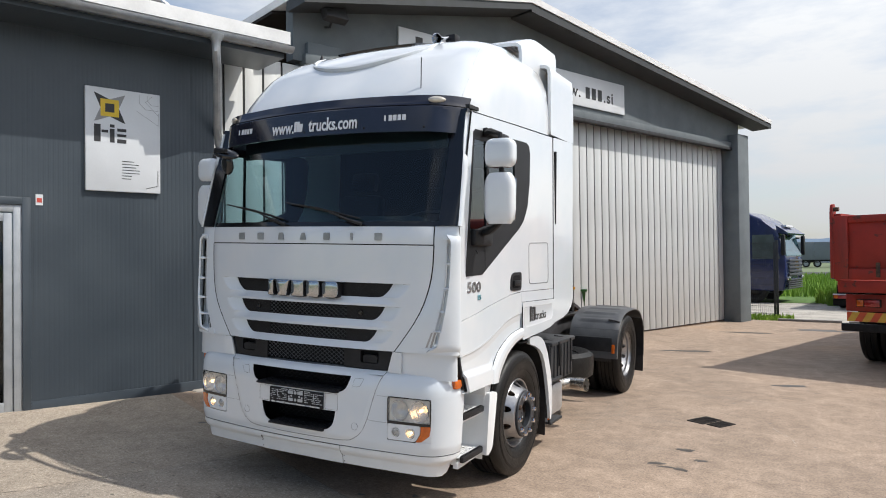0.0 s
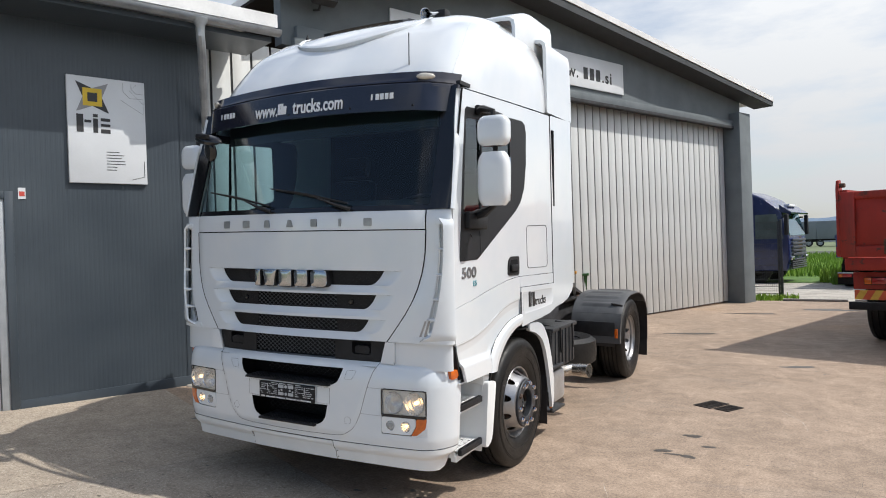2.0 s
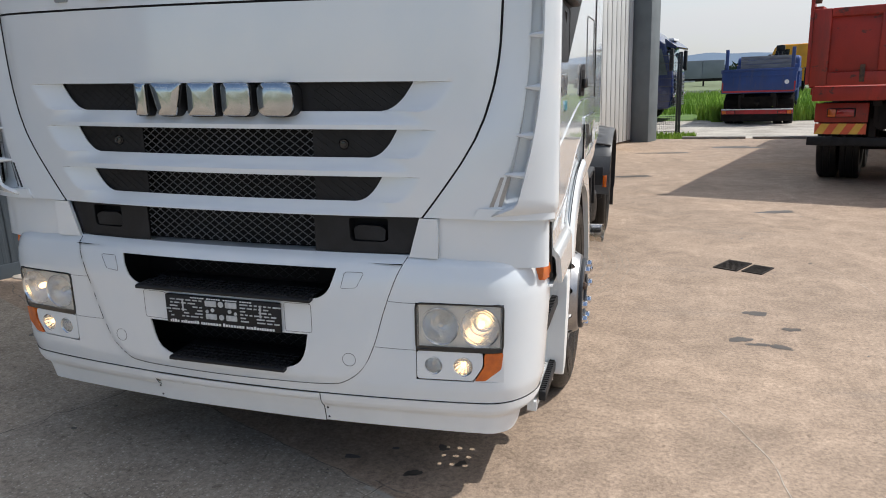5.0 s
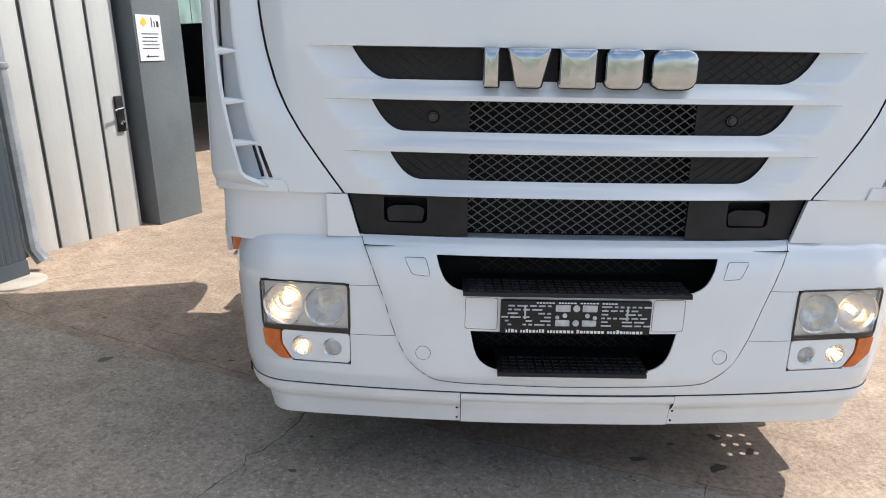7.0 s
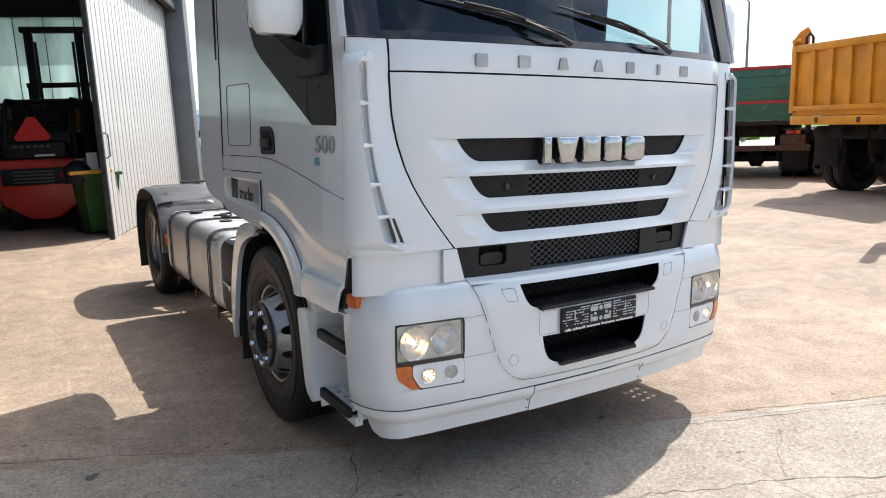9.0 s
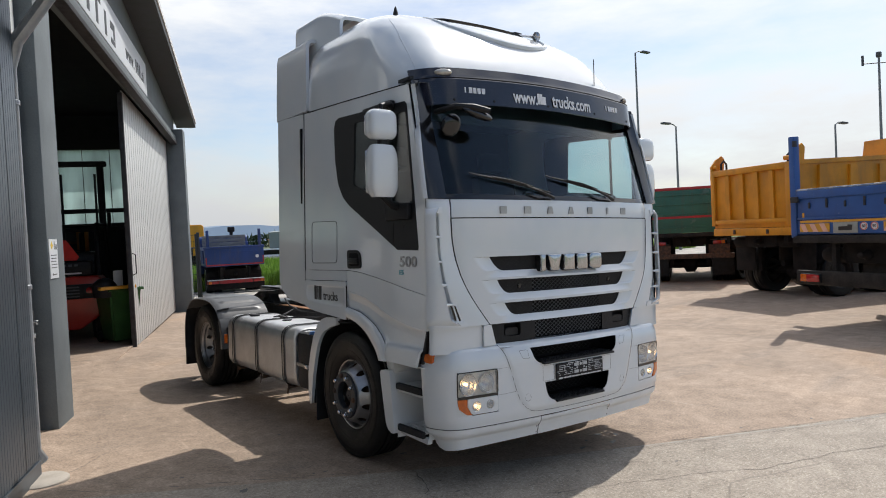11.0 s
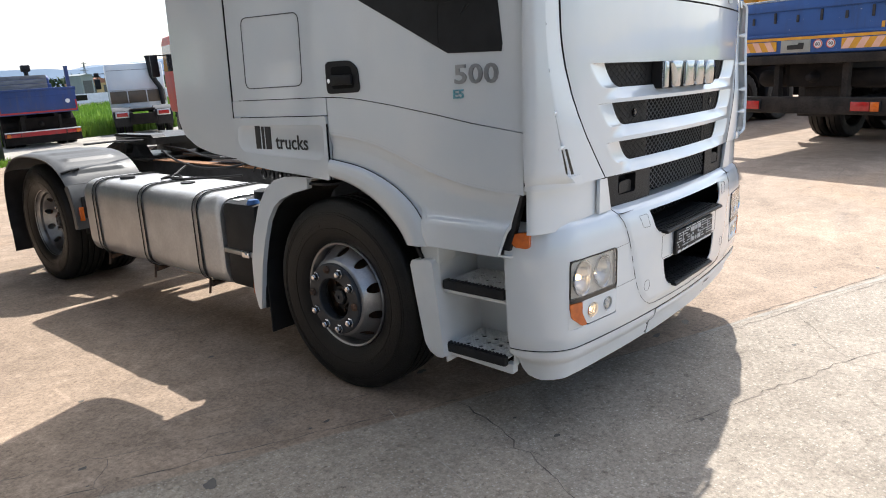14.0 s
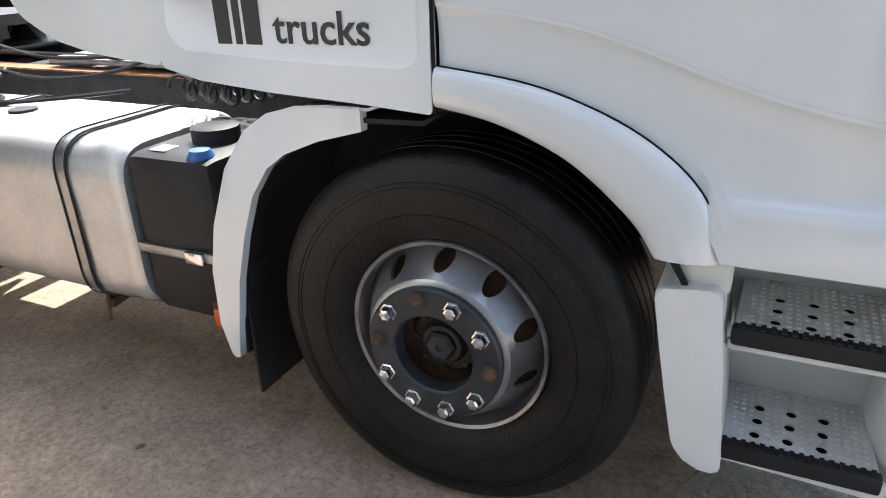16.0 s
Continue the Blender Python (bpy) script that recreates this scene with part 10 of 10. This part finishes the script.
def shed(name, x, y, w, d, h, roof_h, rot, wall, roofm, label, doors=2):
    t = thing(name, label, "shed", pose(x, y, 0, 0, 0, rot))
    part("walls", abox(-w / 2, w / 2, -d / 2, d / 2, 0, h), wall, t)
    part("roof", prism(bmesh.new(), [(-w / 2 - 0.2, h + 0.005), (w / 2 + 0.2, h + 0.005), (0, h + roof_h)], -d / 2 - 0.2, d / 2 + 0.2, "xz"), roofm, t)
    for k in range(doors):
        xx = -w / 2 + w * (k + 0.5) / doors
        part("door", abox(xx - 0.9, xx + 0.9, -d / 2 - 0.04, -d / 2 - 0.004, 0, min(h - 0.4, 2.4)), GREYPLASTIC, t)
    return t


shed("far_grey_shed", 50.3, 127.5, 2.4, 4, 3.3, 0.3, 15, SHEDGREY, SHEDGREY, "small grey far shed beyond the field", 1)
shed("far_house", 60, 146, 7, 6, 1.9, 1.1, 10, OCHRE, ROOFRED, "low far house with red tiled roof", 2)
shed("ochre_shed", 17, 112, 6, 5, 2.6, 0.8, 0, OCHRE, ROOFRED, "ochre far shed behind the trailer", 2)
bank = thing("concrete_bank", "pale low concrete barrier along the far road", "barrier", pose(27, 67, 0, 0, 0, -20))
part("barrier", prism(bmesh.new(), [(-0.4, 0), (0.4, 0), (0.15, 0.9), (-0.15, 0.9)], -8, 8, "yz"), ROOFWHITE, bank, m=pose(0, 0, 0))
pyl = thing("pylon", "thin grey lattice power pylon far away", "pylon", pose(232, 550, 0))
for s in (-1, 1):
    for q in (-1, 1):
        part("leg", tube(bmesh.new(), [(s * 1.8, q * 1.8, 0), (s * 0.35, q * 0.35, 14), (s * 0.3, q * 0.3, 18)], 0.16, 4), POLE, pyl)
for z, w in ((12, 3.2), (14.5, 2.6), (17, 2.0)):
    part("cross_arm", abox(-w, w, -0.15, 0.15, z, z + 0.3), POLE, pyl)
for k in range(6):
    a = 1.8 - 1.45 * k / 6
    for s in (-1, 1):
        part("brace", tube(bmesh.new(), [(s * a, -a, 14 * k / 6), (-s * (a - 0.24), -a + 0.24, 14 * (k + 1) / 6)], 0.10, 4), POLE, pyl)

# ---- inside the hall ----
LIFTBLUE = worn("lift_blue", (0.02, 0.06, 0.30), (0.15, 0.17, 0.22), 0.70)
LIFTORANGE = worn("lift_orange", (0.55, 0.24, 0.02), (0.25, 0.12, 0.03), 0.68)
FORKRED = surf("forklift_red", (0.52, 0.035, 0.022), (0.43, 0.03, 0.02), 3, 0.35, coat=0.3)
HZ = 0.10


def small_wheel(t, x, y, r, w):
    tyre = part("wheel", tyre_mesh(r, w, 24), RUBBER, t, m=pose(x, y, r))
    part("hub", rim_mesh(r, w * 1.02, 1 if x > 0 else -1), MUD, tyre)


def rail_box(t, x0, x1, y0, y1, z0, z1, mt, posts):
    """Guard rails round a platform: two hoops and uprights."""
    for z in (z0 + (z1 - z0) * 0.5, z1):
        part("guard_rail", tube(bmesh.new(), [(x0, y0, z), (x1, y0, z), (x1, y1, z), (x0, y1, z), (x0, y0, z)], 0.022, 6), mt, t)
    for k in range(posts):
        x = x0 + (x1 - x0) * k / (posts - 1)
        for y in (y0, y1):
            part("upright", tube(bmesh.new(), [(x, y, z0), (x, y, z1)], 0.022, 6), mt, t)


def scissor_lift(name, m, mt, label, w=1.15, length=2.3, deck=1.25, top=2.35):
    t = thing(name, label, "scissor lift", m)
    part("base_frame", abox(-w / 2 + 0.08, w / 2 - 0.08, 0.0, length, 0.16, 0.46, 0.03), mt, t)
    for x in (-w / 2 + 0.14, w / 2 - 0.14):
        for y in (0.35, length - 0.35):
            small_wheel(t, x, y, 0.22, 0.16)
    for k in range(4):
        z = 0.50 + 0.15 * k
        for x in (-w / 2 + 0.14, w / 2 - 0.14):
            part("scissor_arm", prism(bmesh.new(), [(0.1, z), (length - 0.1, z + 0.05), (length - 0.1, z + 0.13), (0.1, z + 0.08)], x - 0.03, x + 0.03, "yz"), mt, t)
            part("pivot", spin(bmesh.new(), [(0.01, -0.05), (0.05, -0.05), (0.05, 0.05), (0.01, 0.05)], (x, length / 2, z + 0.06), "x", 10), FRAMEGREY, t)
    part("platform", abox(-w / 2, w / 2, -0.05, length + 0.05, deck - 0.14, deck, 0.02), mt, t)
    rail_box(t, -w / 2 + 0.03, w / 2 - 0.03, 0.0, length, deck, top, mt, 3)
    part("ladder", bmesh_ladder(w), mt, t)
    for a, b in ((-0.30, -0.12), (-0.08, 0.12), (0.2, 0.34)):
        part("sticker", abox(a, b, -0.056, -0.051, deck - 0.12, deck - 0.03), SIGNWHITE, t)
    part("control_box", abox(0.1, 0.34, 0.04, 0.2, top - 0.34, top - 0.05, 0.03), GREYPLASTIC, t)
    part("battery_box", abox(-w / 2 + 0.02, -w / 2 + 0.079, 0.4, length - 0.4, 0.22, 0.55, 0.02), mt, t)
    return t


def bmesh_ladder(w):
    bm = bmesh.new()
    for x in (-0.22, 0.22):
        tube(bm, [(x, -0.09, 0.35), (x, -0.09, 1.12)], 0.02, 6)
    for z in (0.38, 0.62, 0.86, 1.10):
        tube(bm, [(-0.22, -0.09, z), (0.22, -0.09, z)], 0.016, 6)
    return bm


scissor_lift("orange_scissor_lift", pose(-4.62, 11.95, HZ, 0, 0, 8), LIFTORANGE, "orange scissor lift with tubular guard rails, parked in the hall", 1.05)
scissor_lift("blue_scissor_lift", pose(-3.35, 11.55, HZ, 0, 0, 10), LIFTBLUE, "blue scissor lift with ladder, parked in the hall", 1.2, top=2.5)

fork = thing("forklift", "red forklift with black mast and warning triangle", "forklift", pose(-2.12, 11.02, HZ, 0, 0, -17) @ Matrix.Diagonal((1.1, 1.06, 1.06, 1)))
bm = bmesh.new()
prism(bm, [(-0.60, 0.62), (-0.56, 0.48), (-0.20, 0.22), (0.20, 0.22), (0.56, 0.48), (0.60, 0.62), (0.60, 1.08), (0.52, 1.18), (-0.52, 1.18), (-0.60, 1.08)], 0.0, 0.62, "xz")
bmesh.ops.bevel(bm, geom=bm.edges[:], offset=0.05, segments=3, affect="EDGES", profile=0.5)
cw = part("counterweight", bm, FORKRED, fork, "rounded red cast counterweight")
gr = part("grille_panel", abox(-0.50, 0.50, -0.02, -0.001, 0.78, 1.04, 0.02), BLACK, cw)
for k in range(4):
    part("grille_slat", abox(-0.34, 0.22, -0.032, -0.021, 0.81 + 0.055 * k, 0.835 + 0.055 * k, 0.004), GREYPLASTIC, gr)
part("rear_lamp", spin(bmesh.new(), [(0.004, 0.03), (0.055, 0.026), (0.06, 0.0)], (0.38, -0.02, 0.92), "y", 18, -1), REDLENS, cw)
part("body", abox(-0.55, 0.55, 0.63, 1.75, 0.35, 0.95, 0.06), FORKRED, fork)
part("seat_hood", abox(-0.45, 0.45, 0.35, 1.2, 1.10, 1.62, 0.10), BLACK, fork)
part("gas_bottle_cover", abox(-0.42, 0.42, 0.06, 0.34, 1.185, 1.45, 0.06), BLACK, fork)
part("maker_bar", abox(-0.02, 0.26, 0.048, 0.056, 1.22, 1.25), SIGNWHITE, fork)
for k in range(6):
    part("web_block", abox(-0.30 + 0.09 * k, -0.245 + 0.09 * k, 0.05, 0.058, 1.36, 1.40), GREYPLASTIC, fork)
part("warning_triangle", prism(bmesh.new(), [(-0.24, 1.47), (0.20, 1.47), (0.24, 1.53), (0.05, 1.84), (-0.05, 1.84), (-0.26, 1.53)], 0.02, 0.045, "xz"), surf("triangle_red", (0.75, 0.03, 0.02), (0.62, 0.025, 0.02), 8, 0.5), fork, "red slow-vehicle triangle")
for s in (-1, 1):
    small_wheel(fork, s * 0.46, 0.42, 0.26, 0.2)
    small_wheel(fork, s * 0.50, 1.70, 0.33, 0.24)
    part("guard_post", tube(bmesh.new(), [(s * 0.50, 0.30, 1.17), (s * 0.48, 0.45, 1.95), (s * 0.46, 0.60, 2.12), (s * 0.46, 1.55, 2.12), (s * 0.50, 1.80, 1.0)], 0.04, 8), BLACK, fork)
    mp = part("mast_rail", abox(s * 0.40 - 0.06, s * 0.40 + 0.06, 1.92, 2.05, 0.12, 3.35, 0.01), BLACK, fork)
    part("mast_chain", abox(s * 0.30 - 0.02, s * 0.30 + 0.02, 1.95, 1.99, 0.4, 3.2), FRAMEGREY, mp)
    part("fork_tine", prism(bmesh.new(), [(2.13, 0.10), (3.2, 0.10), (3.2, 0.13), (2.18, 0.16), (2.18, 0.9), (2.13, 0.9)], s * 0.30 - 0.06, s * 0.30 + 0.06, "yz"), FRAMEGREY, fork)
for k in range(5):
    part("guard_bar", tube(bmesh.new(), [(-0.46, 0.68 + 0.2 * k, 2.12), (0.46, 0.68 + 0.2 * k, 2.12)], 0.02, 6), BLACK, fork)
part("mast_head", abox(-0.52, 0.52, 1.90, 2.06, 3.351, 3.46, 0.03), BLACK, fork)
part("cylinder", tube(bmesh.new(), [(0.0, 1.98, 0.2), (0.0, 1.98, 2.0)], 0.05, 8), BLACK, fork)
for z in (2.02, 2.40):
    part("carriage_bar", abox(-0.55, 0.86, 2.06, 2.12, z, z + 0.09, 0.01), BLACK, fork)
for x in (-0.5, 0.5, 0.82):
    part("carriage_stay", abox(x - 0.035, x + 0.035, 2.062, 2.118, 2.09, 2.40, 0.01), BLACK, fork)
part("steering_wheel", spin(bmesh.new(), [(0.15, -0.012), (0.165, 0), (0.15, 0.012), (0.135, 0)], (0, 1.35, 1.5), "y", 18), BLACK, fork)

# waste bin
BINGREEN = surf("bin_green", (0.035, 0.12, 0.03), (0.025, 0.09, 0.022), 4, 0.5, 0, 0.1, 120)
bin_ = thing("waste_bin", "green wheeled waste bin with yellow board on top", "waste bin", pose(-1.32, 10.42, HZ, 0, 0, 12))
bm = bmesh.new()
lo = [bm.verts.new(p) for p in ((-0.22, -0.26, 0.03), (0.22, -0.26, 0.03), (0.22, 0.24, 0.03), (-0.22, 0.24, 0.03))]
hi = [bm.verts.new(p) for p in ((-0.29, -0.36, 0.98), (0.29, -0.36, 0.98), (0.29, 0.36, 0.98), (-0.29, 0.36, 0.98))]
bm.faces.new(lo[::-1])
for k in range(4):
    bm.faces.new((lo[k], lo[(k + 1) % 4], hi[(k + 1) % 4], hi[k]))
bmesh.ops.bevel(bm, geom=[e for e in bm.edges if not e.is_boundary], offset=0.03, segments=2, affect="EDGES")
thick(part("bin_body", bm, BINGREEN, bin_), 0.01)
part("rim", box(box(box(abox(-0.32, 0.32, -0.40, -0.355, 0.96, 1.01, 0.008), -0.32, 0.32, 0.355, 0.40, 0.96, 1.01, 0.008), -0.32, -0.285, -0.355, 0.355, 0.96, 1.01), 0.285, 0.32, -0.355, 0.355, 0.96, 1.01), BINGREEN, bin_)
for s in (-1, 1):
    part("wheel", tube(bmesh.new(), [(s * 0.24, 0.26, 0.10), (s * 0.29, 0.26, 0.10)], 0.10, 16), RUBBER, bin_)
rubbish = thing("bin_load", "yellow board and scraps heaped in the waste bin", "rubbish", pose(-1.50, 10.12, HZ, 0, 0, 12))
part("yellow_board", abox(-0.30, 0.34, -0.34, -0.20, 1.012, 1.07, 0.012), STRIPEYELLOW, rubbish)
part("card_sheet", abox(0.08, 0.24, 0.0, 0.04, 0.9, 1.34, 0.004), SIGNWHITE, rubbish)
part("dark_bag", spin(bmesh.new(), [(0.01, 0.16), (0.10, 0.14), (0.20, 0.06), (0.22, 0.0), (0.20, -0.2)], (-0.05, 0.12, 1.06), "z", 12), BLACK, rubbish)

# storage shelf deeper in the hall
rack = thing("storage_rack", "red steel storage rack with dark crates", "rack", pose(-2.6, 14.9, HZ, 0, 0, -20))
for x in (-1.4, 0, 1.4):
    for y in (-0.4, 0.4):
        part("upright", abox(x - 0.04, x + 0.04, y - 0.04, y + 0.04, 0, 2.2), LIFTORANGE, rack)
for z in (0.5, 1.2, 1.9):
    part("shelf", abox(-1.36, 1.36, -0.36, 0.36, z, z + 0.06), RUST, rack)
for k, (x, z, h) in enumerate(((-0.9, 0.56, 0.4), (0.5, 0.56, 0.5), (-0.6, 1.26, 0.45), (0.7, 1.26, 0.35), (-0.2, 1.96, 0.3))):
    crate = part("crate", abox(x - 0.35, x + 0.35, -0.3, 0.3, z, z + h, 0.02), GREYPLASTIC, rack)
